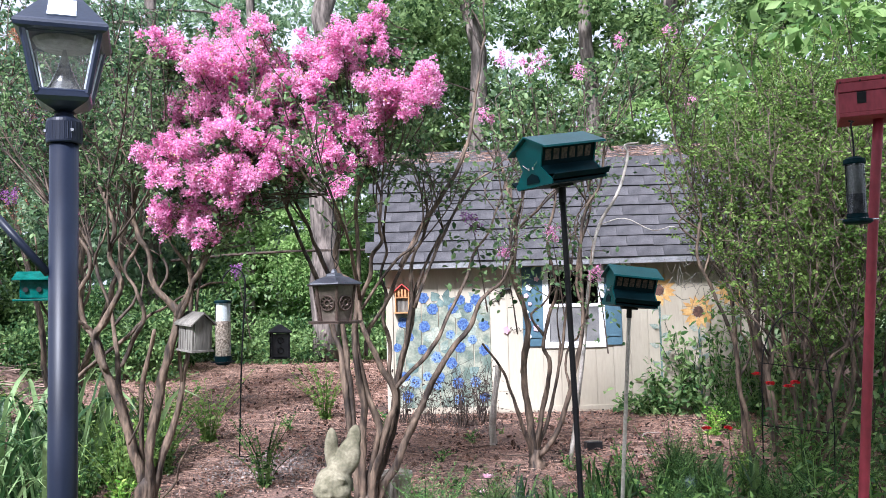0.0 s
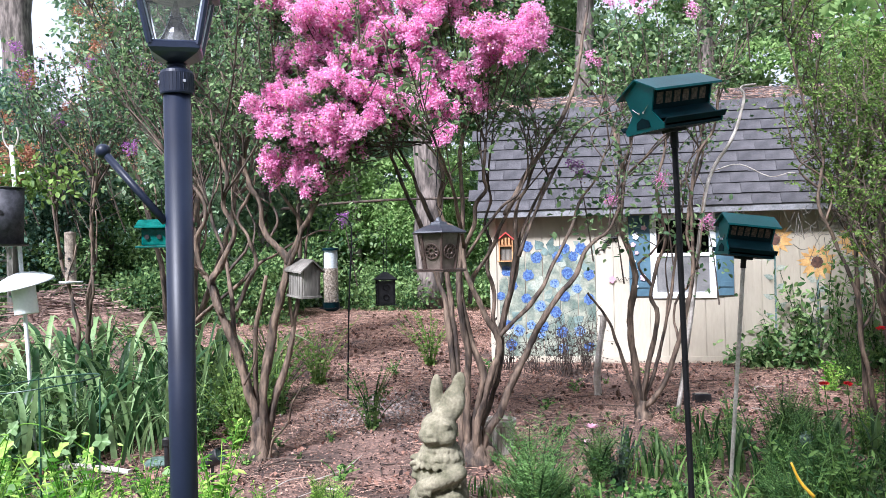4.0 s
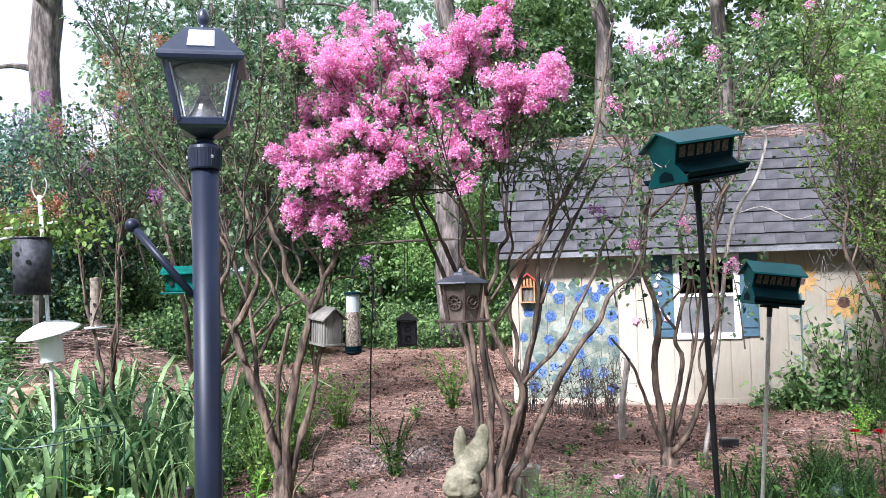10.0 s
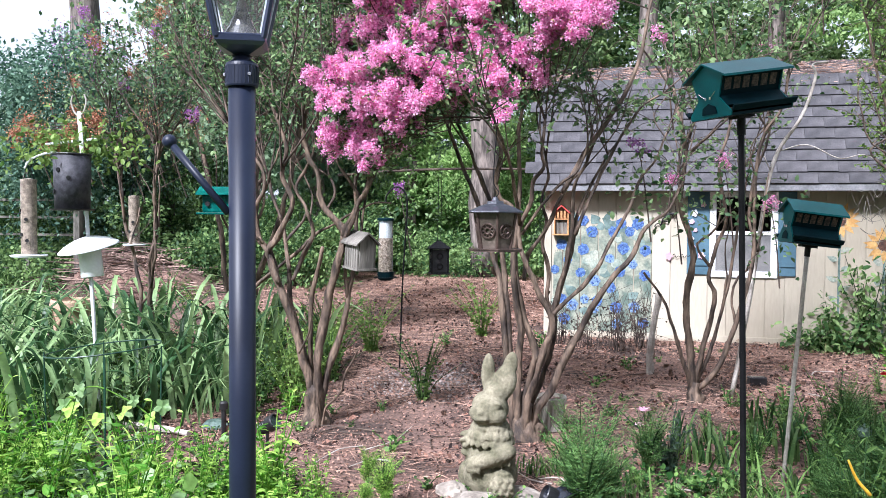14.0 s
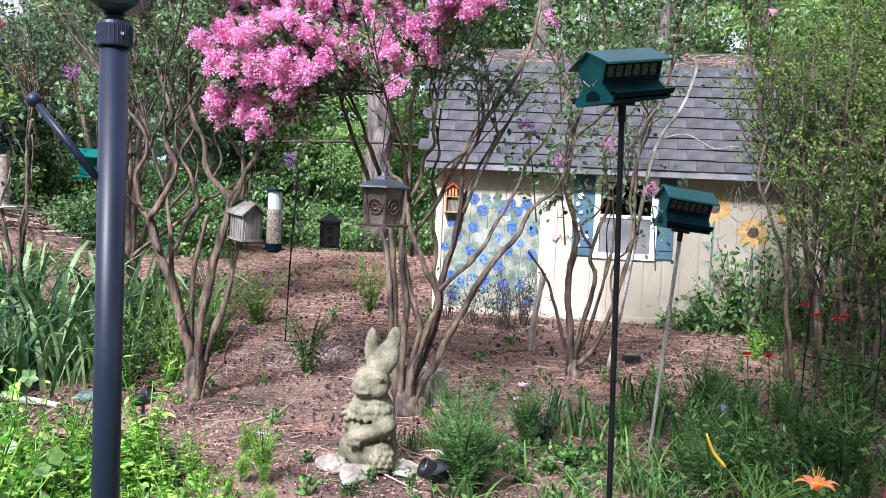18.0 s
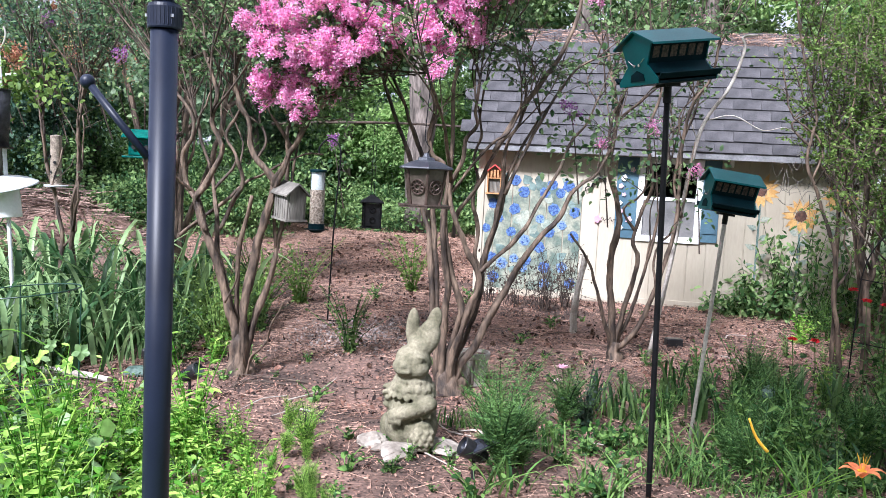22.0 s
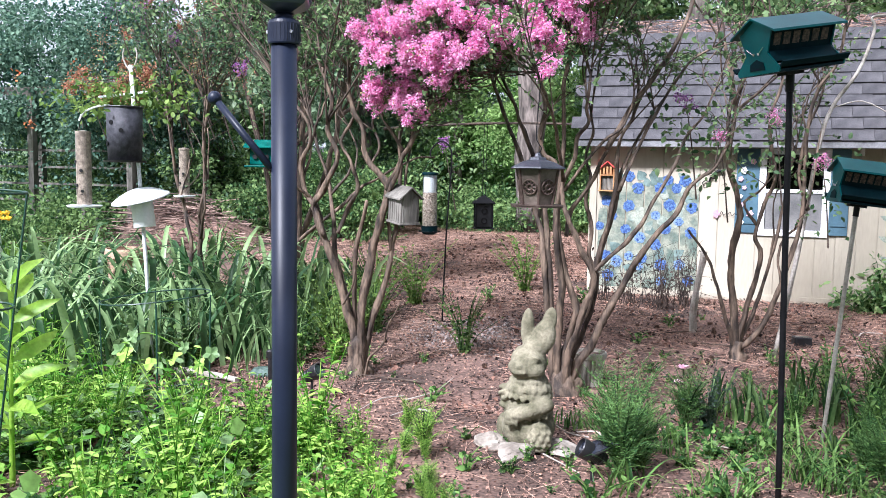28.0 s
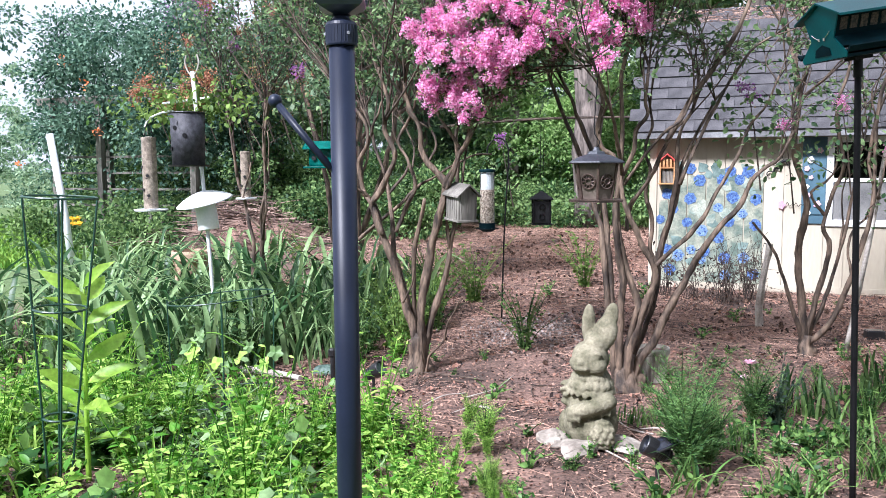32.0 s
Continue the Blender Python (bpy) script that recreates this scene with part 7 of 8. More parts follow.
def build_unseen_shade_tree():
    """An unseen tree added beside the viewer; its high crown shades the flower bed."""
    rng, nr = random.Random(63), np.random.default_rng(63)
    t = thing("shade_tree", 4.9, 1.6, 0, "unseen leafy tree added to shade the flower bed", "tree")
    part("trunk", tube(glide([(0, 0, -0.1), (0.05, 0, 1.5), (-0.1, 0.1, 3.2), (-0.3, 0.2, 4.6)], 5), (0.24, 0.15), 16, wobble=0.3), M_PINE, t, smooth=True)
    P = []
    for k in range(17):
        a = Vector((rng.uniform(-6.8, -2.0), rng.uniform(-3.0, 0.8), rng.uniform(4.9, 6.2)))
        o = Vector((-0.25, 0.15, rng.uniform(3.4, 4.6)))
        line = glide([o, o * 0.5 + a * 0.5 + Vector((0, 0, 0.3)), a], 5)
        part("limb", tube(line, (0.07, 0.015), 8), M_PINE, t, smooth=True)
        for q in line[3:]:
            for _ in range(3):
                c = np.array(q) + nr.normal(0, 0.4, 3) * np.array([1, 1, 0.5])
                P.append(c + nr.normal(0, 0.22, (62, 3)))
    P = np.concatenate(P)
    v, f = spray(nr, P, nr.normal(0, 1, P.shape), nr.uniform(0.08, 0.15, len(P)), FLAKE, FLAKE_T, 1.0, 0.3)
    tris("crown", v, f, M_WOODS_DEEP, t, "broad green leaves", "stuff")


build_unseen_shade_tree()


def woods(name, label, seed, boxes, mat, size, kind="stuff", category="woodland", n_leaf=480):
    """Leaf masses: many uneven clumps inside the given bounds (x0, x1, y0, y1, z0, z1, clumps)."""
    rng = np.random.default_rng(seed)
    out = []
    for x0, x1, y0, y1, z0, z1, k in boxes:
        c = rng.uniform((x0, y0, z0), (x1, y1, z1), (k, 3))
        n = n_leaf * k
        i = rng.integers(0, k, n)
        sp = rng.uniform(0.25, 0.75, (k, 1))[i]
        d = rng.normal(0, 1, (n, 3))
        d /= np.linalg.norm(d, axis=1)[:, None]
        p = c[i] + d * sp * rng.uniform(0.5, 1.0, (n, 1)) * np.array([1.25, 1.0, 0.6])
        out.append(spray(rng, p, d + np.array([0, 0, -0.3]), rng.uniform(0.6, 1.3, n) * size, FLAKE, FLAKE_T, 0.85, 0.6))
    v, t = merge(out)
    ob = tris(name, v, t, mat)
    return tagged(ob, label, category, kind=kind)


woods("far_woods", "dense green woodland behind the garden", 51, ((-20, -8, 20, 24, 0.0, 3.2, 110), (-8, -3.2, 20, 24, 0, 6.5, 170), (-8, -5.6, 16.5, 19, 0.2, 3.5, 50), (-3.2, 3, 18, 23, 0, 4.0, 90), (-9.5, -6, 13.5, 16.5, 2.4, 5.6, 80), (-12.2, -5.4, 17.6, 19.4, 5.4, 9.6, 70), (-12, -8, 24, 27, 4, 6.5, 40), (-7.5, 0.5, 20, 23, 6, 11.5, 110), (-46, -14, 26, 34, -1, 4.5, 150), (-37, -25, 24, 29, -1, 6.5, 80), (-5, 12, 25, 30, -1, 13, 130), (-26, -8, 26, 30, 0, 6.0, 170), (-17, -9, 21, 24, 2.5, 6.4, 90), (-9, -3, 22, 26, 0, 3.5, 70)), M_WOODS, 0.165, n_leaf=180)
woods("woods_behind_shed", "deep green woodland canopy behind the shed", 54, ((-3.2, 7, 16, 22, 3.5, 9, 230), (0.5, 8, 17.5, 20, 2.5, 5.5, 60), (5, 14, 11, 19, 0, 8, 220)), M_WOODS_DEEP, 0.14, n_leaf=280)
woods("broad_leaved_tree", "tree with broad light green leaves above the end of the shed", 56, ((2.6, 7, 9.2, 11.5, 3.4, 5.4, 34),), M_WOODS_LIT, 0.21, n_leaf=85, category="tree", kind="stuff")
# The sunlit gap gets its brightness from the leaf colour.
woods("sunlit_woods", "woodland foliage with sunlight in its bright yellow-green colour", 52, ((-5.6, -2.4, 16.6, 19, 0.3, 3.6, 90), (-6.5, -5.5, 18, 20, 0.2, 1.6, 14), (0, 7, 15, 20, 3.0, 7, 16), (4.0, 8, 11, 13, 3.0, 6.5, 16)), M_WOODS_LIT, 0.095, n_leaf=640)
# The second box is leaf backing added for the shade behind the arbor.
woods("undergrowth", "low dark undergrowth along the edge of the clearing", 53, ((-12.5, -9.6, 11, 14, 0.2, 1.0, 40), (-14.5, -8, 13.8, 15.5, 0.2, 2.6, 90), (-9.0, -5.0, 12.5, 15.5, 0.3, 1.8, 60), (-4.9, -3.4, 15, 16.5, 0.5, 1.1, 12), (-2.4, -1.2, 15, 16.5, 0.5, 1.1, 9)), M_UNDER, 0.085, n_leaf=430)
woods("shed_undergrowth", "dark green undergrowth beside the shed", 55, ((3.3, 6, 8.5, 11, 0.3, 2.6, 44), (3.0, 5.2, 6.6, 8.6, 0.1, 0.8, 14)), M_UNDER, 0.075)


def build_arbor():
    ar = thing("vine_arbor", -10.9, 12.2, gz(-10.9, 12.2), "wooden arbor overgrown with a dense blue-green trumpet vine", "arbor")
    for k, x in enumerate((-1.7, -0.6, 0.5, 1.5)):
        for yy in (0.0, 1.4):
            part("post", box(x - 0.06, x + 0.06, yy - 0.06, yy + 0.06, -0.1, 2.7, 0.008), M_GREYWOOD, ar)
    for yy in (0.0, 1.4):
        part("beam", box(-2.1, 1.9, yy - 0.05, yy + 0.05, 2.7, 2.84, 0.008), M_GREYWOOD, ar)
    for k in range(5):
        part("rail", box(-1.7, 1.5, 0.07, 0.1, 0.5 + 0.3 * k, 0.54 + 0.3 * k), M_GREYWOOD, ar)
    rng = np.random.default_rng(61)
    c = rng.uniform((-2.3, -0.6, 1.9), (2.0, 1.8, 4.3), (75, 3))
    n = 33000
    i = rng.integers(0, 75, n)
    d = rng.normal(0, 1, (n, 3))
    d /= np.linalg.norm(d, axis=1)[:, None]
    p = c[i] + d * rng.uniform(0.15, 0.5, (n, 1))
    hang = rng.random(n) < 0.12
    p[hang, 2] -= rng.uniform(0.3, 1.5, hang.sum())
    v, t = spray(rng, p, d + np.array([0, 0, -0.4]), rng.uniform(0.06, 0.11, n), FLAKE, FLAKE_T, 0.9, 0.5)
    tris("vine", v, t, M_VINE, ar, "dense blue-green vine leaves")
    for k in range(6):
        q = rng.uniform((-2.2, -0.75, 1.5), (1.0, -0.4, 3.6))
        v, t = spray(rng, q + rng.normal(0, 0.04, (12, 3)), rng.normal(0, 1, (12, 3)), rng.uniform(0.05, 0.09, 12), FLAKE, FLAKE_T, 0.9, 0.5)
        tris("trumpet_flower", v, t, M_LILY, ar, "orange-red trumpet flowers")
    pl = thing("white_pipe", -10.15, 10.0, gz(-10, 10), "leaning weathered white plastic pipe in the flower bed", "pole")
    part("pipe", tube([(0.06, 0, -0.1), (-0.05, 0, 0.8), (-0.28, 0, 2.05)], 0.055, 12), M_PVC, pl, smooth=True)


build_arbor()


def build_far_fence():
    fe = thing("neighbour_house", -17.0, 26.0, gz(-17, 26), "pale far house wall seen through the trees", "house")
    part("wall", box(-1.5, 5.5, 0, 3, 0, 1.9, 0.02), M_FASCIA, fe)
    part("roof", prism([(-0.3, 1.9), (1.5, 2.8), (3.3, 1.9)], -1.8, 5.8), M_SHINGLE, fe)
    for a in (0.0, 2.2, 4.0):
        wn_ = part("window", box(a, a + 0.8, -0.03, 0.0, 0.7, 1.5, 0.01), M_TRIM, fe)
        part("pane", box(a + 0.08, a + 0.72, -0.035, -0.031, 0.78, 1.42), M_SOLAR_DARK, wn_)


build_far_fence()


def build_lawn():
    rng = np.random.default_rng(71)
    n = 42000
    x, y = rng.uniform(-22, -10.0, n), rng.uniform(9.5, 19, n)
    k = x < -10.4 - (y - 9.5) * 0.15 + rng.normal(0, 0.3, n)
    x, y = x[k], y[k]
    p = np.stack([x, y, ground_z(x, y)], 1)
    v, t = spray(rng, p, np.tile((0, 0, 1.0), (len(x), 1)), rng.uniform(0.1, 0.2, len(x)), FLAKE, FLAKE_T, 0.5, 0.3)
    tagged(tris("lawn", v, t, M_LAWN), "bright green mown lawn beyond the arbor", "lawn", kind="stuff")


build_lawn()


def build_brush_pile():
    b = thing("brush_pile", -8.3, 12.2, gz(-8.3, 12.2), "mound of reddish dead branches and pine straw", "brush pile")
    rng = random.Random(15)
    bm = bmesh.new()
    for k in range(430):
        x, y = rng.gauss(0, 0.7), rng.gauss(0, 0.5)
        z = max(0.05, 0.75 * math.exp(-(x * x + y * y) / 0.7)) * rng.uniform(0.5, 1.05)
        a = rng.uniform(0, 3.14)
        ln = rng.uniform(0.3, 0.8)
        d = Vector((math.cos(a) * ln, math.sin(a) * ln, -0.25 * ln * rng.random()))
        c = Vector((x, y, z))
        tube(glide([c - d, c + Vector((0, 0, 0.07)), c + d], 3), (0.009, 0.004), 4, bm)
    part("brushwood", bm, M_REDTWIG, b)["kind"] = "stuff"
    bm = bmesh.new()
    bmesh.ops.create_icosphere(bm, subdivisions=4, radius=1, matrix=Matrix.Diagonal((1.4, 1.0, 0.5, 1)))
    for q in bm.verts:
        q.co *= 1 + 0.15 * noise.noise(q.co * 2.5)
    part("mound", bm, M_SOIL, b)


M_REDTWIG = surf("reddish dead twigs", (0.1, 0.065, 0.055), (0.34, 0.235, 0.19), 0.9, 5, 50, 0.2, island=0.7)
build_brush_pile()


# ---- plants of the beds ----
def plant(name, label, category, group, kind_mat, shape, stems, h, spread, leaf, per, seed, width=1.0, droop=0.0, stem_mat=None, flat=1.0):
    """One plant at the origin: stems and leaves."""
    rng = random.Random(seed)
    nr = np.random.default_rng(seed)
    ob = thing(name, 0, 0, -50, label, category, group)
    bm, lp, la, ls = bmesh.new(), [], [], []
    for k in range(stems):
        a = rng.uniform(0, 6.28)
        s = spread * rng.uniform(0.2, 1.0)
        hh = h * rng.uniform(0.6, 1.1)
        e = Vector((math.cos(a) * s, math.sin(a) * s, hh))
        line = glide([(math.cos(a) * 0.02, math.sin(a) * 0.02, -0.03), (e.x * 0.35, e.y * 0.35, hh * 0.5), tuple(e)], 4)
        tube(line, (0.004, 0.002), 4, bm)
        for i in range(per):
            f = (i + 0.5) / per
            p = line[min(len(line) - 1, int(f * len(line)))]
            q = rng.uniform(0, 6.28)
            lp.append(p)
            la.append((math.cos(q), math.sin(q), rng.uniform(-0.2, 0.7) * flat - droop))
            ls.append(leaf * (1.1 - 0.5 * f) * rng.uniform(0.7, 1.25))
    part("stem_growth", bm, stem_mat or kind_mat, ob)["kind"] = "stuff"
    v, t = spray(nr, np.array(lp), np.array(la), ls, shape[0], shape[1], width, 0.2, 0.5 * flat)
    tris("foliage", v, t, kind_mat, ob, kind="stuff")
    return ob


def blades(name, label, category, group, mat, n, h, spread, seed, width=1.0, droop=0.45):
    """A tuft of arching strap leaves at the origin."""
    nr = np.random.default_rng(seed)
    ob = thing(name, 0, 0, -50, label, category, group)
    vs, ts, k = [], [], 0
    for _ in range(n):
        a = nr.uniform(0, 6.28)
        hh, sp = h * nr.uniform(0.55, 1.1), spread * nr.uniform(0.2, 1.0)
        w = 0.012 * width * nr.uniform(0.7, 1.3)
        c, s = math.cos(a), math.sin(a)
        o = nr.normal(0, spread * 0.25, 2)
        m = 6
        for i in range(m + 1):
            f = i / m
            r = sp * f ** 1.45
            z = hh * ((0.7 + droop) * f - droop * f ** 2.8 * nr.uniform(0.9, 1.1)) - 0.03
            ww = w * (1 - f ** 2.5) + 0.0006
            vs += [(o[0] + c * r - s * ww, o[1] + s * r + c * ww, z), (o[0] + c * r, o[1] + s * r, z - ww * 0.5), (o[0] + c * r + s * ww, o[1] + s * r - c * ww, z)]
        for i in range(m):
            q = k + 3 * i
            ts += [(q, q + 3, q + 1), (q + 1, q + 3, q + 4), (q + 1, q + 4, q + 2), (q + 2, q + 4, q + 5)]
        k += 3 * (m + 1)
    tris("foliage", np.array(vs), np.array(ts), mat, ob, kind="stuff")
    return ob


def frond_plant(name, label, category, group, mat, n, h, seed):
    """A feathery plant of flat divided sprays."""
    nr = np.random.default_rng(seed)
    ob = thing(name, 0, 0, -50, label, category, group)
    bm, P, A, S = bmesh.new(), [], [], []
    for _ in range(n):
        a = nr.uniform(0, 6.28)
        hh = h * nr.uniform(0.35, 1.05)
        b = Vector((0, 0, hh * nr.uniform(0.1, 0.6)))
        e = Vector((math.cos(a) * h * 0.42 * nr.uniform(0.4, 1), math.sin(a) * h * 0.42 * nr.uniform(0.4, 1), hh))
        line = glide([b, b * 0.5 + e * 0.5 + Vector((0, 0, 0.04)), e], 5)
        tube(line, (0.003, 0.001), 4, bm)
        d = (e - b).normalized()
        sd = d.cross(Vector((0, 0, 1))).normalized()
        for i, p in enumerate(line[1:]):
            ln = 1.15 - 0.09 * i
            for sg in (-1, 1):
                side = (sd * sg + d * 0.7).normalized()
                for j in range(5):
                    P.append(p + side * (0.011 * j * ln))
                    A.append(side + d * (0.5 if j % 2 else -0.1) + sd * sg * 0.2)
                    S.append(0.024 * ln)
    tube([(0, 0, -0.03), (0, 0, h * 0.8)], (0.008, 0.003), 5, bm)
    part("stem_growth", bm, M_BED, ob)["kind"] = "stuff"
    v, t = spray(nr, np.array(P), np.array(A), S, FLAKE, FLAKE_T, 0.42, 0.12)
    tris("foliage", v, t, mat, ob, kind="stuff")
    return ob


def scatter(kinds, spots, seed, s0=0.6, s1=1.3):
    rng = random.Random(seed)
    used = set()
    for x, y in spots:
        ob = kinds[rng.randrange(len(kinds))]
        s = rng.uniform(s0, s1)
        m = pose(x, y, gz(x, y), rng.gauss(0, 4), rng.gauss(0, 4), rng.uniform(0, 360)) @ Matrix.Scale(s, 4)
        if ob.name not in used and ob.matrix_basis.translation.z < -10:
            used.add(ob.name)
            ob.matrix_basis = m
        else:
            c = copy_thing(ob, m)


def area(x0, x1, y0, y1, n, seed, test=None):
    rng = random.Random(seed)
    out = []
    while len(out) < n:
        p = (rng.uniform(x0, x1), rng.uniform(y0, y1))
        if test is None or test(*p):
            out.append(p)
    return out


L8 = (LEAF, LEAF_T)
LOBED = np.array([(0, 0.45, 0.05)] + [(0.5 * (0.87 + 0.13 * math.cos(5 * a)) * math.sin(a) * 1.25, 0.48 - 0.52 * (0.87 + 0.13 * math.cos(5 * a)) * math.cos(a + 3.14159) - 0.04, -0.05 * math.cos(2 * a)) for a in [2 * math.pi * k / 15 for k in range(15)]])
LOBED_T = np.array([(0, 1 + k, 1 + (k + 1) % 15) for k in range(15)])
LB = (LOBED, LOBED_T)
M_HERB = surf("deep green herb leaf", (0.035, 0.105, 0.025), (0.21, 0.36, 0.095), 0.45, 4, 30, 0.1, island=0.5, trans=0.4, spec=0.3)
fresh = [plant("leafy_herb", "fresh bright green leafy herb in the front bed", "plant", "bright herbs in the front bed", (M_FRESH, M_FRESH, M_FRESH, M_FRESH, M_HERB)[k], (L8, L8, L8, L8, LB)[k], (9, 7, 8, 10, 5)[k], (0.42, 0.36, 0.3, 0.5, 0.3)[k], 0.22, (0.085, 0.125, 0.1, 0.065, 0.13)[k], (13, 9, 11, 15, 7)[k], 80 + k, (0.85, 0.75, 0.9, 0.65, 1.0)[k], flat=0.5) for k in range(5)]
FRONT = lambda x, y: not (-3.45 < x < -2.95 and 3.1 < y < 3.4) and x < -1.3 - (y - 3.0) * 0.55 + 0.2 * math.sin(y * 5) and not (x > -3.3 and y > 4.35) and math.sin(3.1 * x + 1.0) * math.sin(3.7 * y) < 0.72
scatter(fresh, area(-2.7, -1.25, 2.15, 2.95, 34, 47) + area(-4.6, -0.95, 2.9, 4.6, 150, 1, FRONT) + area(-5.2, -3.3, 3.6, 5.2, 40, 44) + area(-3.6, -2.6, 2.4, 3.0, 14, 52), 2)
under = [plant("shade_herb", "low dark green herb under the taller front bed plants", "plant", "low herbs in the front bed", M_BED if k else M_HERB, L8, 9, 0.2, 0.25, 0.06, 9, 185 + k, 0.8) for k in range(2)]
scatter(under, area(-4.6, -1.1, 2.5, 4.8, 44, 186, lambda x, y: x < -1.2 - (y - 3.0) * 0.5), 187)
creeper = [plant("lobed_creeper", "creeping vine with pale lobed leaves over the herbs", "vine", "lobed creepers of the beds", M_GLASSLEAFY, LB, 5, 0.34, 0.42, 0.085, 6, 190 + k, 1.0) for k in range(2)]
scatter(creeper, [(-3.35, 4.15), (-3.0, 4.05), (-2.75, 4.2), (-3.6, 3.6), (-2.4, 3.4), (-2.9, 3.5), (-2.1, 3.2), (-3.9, 4.0), (-2.3, 3.9), (-1.75, 2.75)], 191, 0.7, 1.2)
low = [plant("low_weed", "low green weed with rounded leaves in the mulch", "plant", "low weeds in the mulch", M_HERB if k else M_BED, L8, 6, 0.09, 0.12, 0.042, 6, 90 + k, 1.1) for k in range(3)]
scatter(low, area(-1.6, 0.3, 3.7, 4.7, 30, 3) + area(0.0, 2.2, 3.8, 5.3, 55, 194) + area(-0.4, 1.6, 5.6, 7.2, 22, 195) + area(-2.0, 2.2, 4.5, 6.8, 16, 4) + area(-2.2, 1.5, 7.0, 9.3, 18, 5) + area(-3.2, -1.8, 5.4, 6.6, 8, 6), 7)
freshgrass = [blades("bright_grass", "tuft of bright green grass among the herbs", "grass", "grass tufts of the front bed", M_FRESH, 18, 0.42 + 0.08 * k, 0.38, 170 + k, 0.6, 0.7) for k in range(2)]
scatter(freshgrass, area(-4.4, -1.1, 2.8, 4.8, 12, 45, lambda x, y: x < -2.1), 46)
tall = [blades("tall_grass", "clump of tall arching strap-leaved grass", "grass", "tall grass of the side bed", M_BLADE, (11, 16, 10, 24)[k], (0.66, 0.72, 0.85, 0.6)[k], (0.7, 0.55, 0.75, 0.5)[k], 100 + k, (2.0, 1.2, 2.3, 0.7)[k], (1.05, 0.8, 1.0, 0.8)[k]) for k in range(4)]
SIDE = lambda x, y: x < -2.75 - (y - 5.3) * 0.32 and not (abs(x + 3.1) < 0.35 and y < 5.9) and math.sin(2.3 * x) * math.sin(2.9 * y + 1) < 0.7
scatter(tall, area(-7.2, -2.7, 4.9, 8.4, 92, 8, SIDE) + area(-5.6, -4.0, 5.2, 6.4, 22, 108), 9)
sideherb = [plant("side_herb", "leafy green weed among the tall grass", "plant", "weeds of the side bed", (M_HERB, M_FRESH, M_BED)[k], L8, 9, 0.42, 0.26, 0.07, 13, 180 + k, (0.45, 0.7, 0.8)[k]) for k in range(3)]
scatter(sideherb, area(-6.5, -2.7, 4.8, 7.6, 64, 181, SIDE) + area(-3.3, -2.75, 5.9, 6.6, 6, 182), 183, 0.6, 1.2)
bedgrass = [blades("bed_grass", "tuft of slender green grass in the flower bed", "grass", "grass tufts of the flower bed", M_HERB, 26, 0.28 + 0.05 * k, 0.24, 110 + k, 0.45, 0.6) for k in range(2)]
scatter(bedgrass, [(0.61, 4.66), (0.5, 4.75), (0.72, 4.55), (-0.72, 5.22), (-0.6, 5.3)] + area(-0.3, 2.6, 3.9, 6.2, 46, 10), 12)
lilyleaf = [blades("lily_clump", "clump of upright green lily leaves in the flower bed", "plant", "lily clumps of the flower bed", M_LILYLEAF, 15, 0.42 + 0.05 * k, 0.16, 115 + k, 1.25, 0.5) for k in range(3)]
scatter(lilyleaf, [(0.48, 5.68), (0.33, 5.71), (0.6, 5.75), (0.76, 6.2), (1.03, 6.3), (1.01, 5.55), (0.2, 5.9), (1.2, 5.9), (1.55, 5.75), (0.9, 5.8), (1.85, 6.0), (0.4, 6.1)] + area(0.1, 2.4, 5.2, 6.4, 14, 116), 117, 0.7, 1.15)
dark = [plant("bed_perennial", "dark green leafy perennial in the flower bed", "plant", "perennials of the flower bed", (M_HERB, M_HERB, M_BED, M_HERB)[k], L8, 11, 0.3 + 0.06 * k, 0.26, 0.05 + 0.012 * (k % 2), 13, 120 + k, (0.9, 0.5, 0.75, 0.4)[k]) for k in range(4)]
scatter(dark, area(1.0, 2.8, 4.25, 5.5, 18, 51) + area(0.6, 3.2, 4.9, 6.8, 26, 13, lambda x, y: y > 5.2 - 0.2 * x) + area(2.2, 3.4, 8.4, 9.4, 9, 14) + area(1.9, 4.2, 6.2, 8.2, 10, 15), 16)
scatter(sideherb[:2], area(1.7, 4.0, 6.1, 8.6, 26, 188), 189, 0.6, 1.1)
ivy = [plant("ground_ivy", "low ground ivy with broad lobed dark leaves", "vine", "ground ivy of the flower bed", M_HERB, LB, 8, 0.17, 0.26, 0.052, 8, 125 + k, 1.0) for k in range(2)]
scatter(ivy, [(0.15, 4.99), (0.3, 5.1), (0.0, 5.05), (0.4, 4.95), (0.22, 5.25), (1.55, 4.75), (1.75, 4.85), (0.5, 5.2), (-0.05, 5.3)], 126, 0.7, 1.1)
M_CEDAR = surf("cypress spray", (0.035, 0.105, 0.03), (0.2, 0.36, 0.11), 0.55, 6, 30, 0.1, island=0.45, trans=0.3, spec=0.25)
ferny = [frond_plant("feathery_cypress", "feathery dark green conifer seedling in the bed", "plant", "feathery seedlings of the flower bed", M_CEDAR, 46, 0.48 + 0.08 * k, 130 + k) for k in range(2)]
scatter(ferny, [(-0.3, 4.3), (-0.2, 4.45), (-0.36, 4.5), (0.0, 5.35), (1.01, 4.76), (0.95, 4.95), (1.22, 5.09), (1.12, 5.3), (1.34, 5.6), (1.3, 6.1), (1.45, 6.3), (1.75, 5.3), (2.0, 5.8)], 17, 0.75, 1.15)
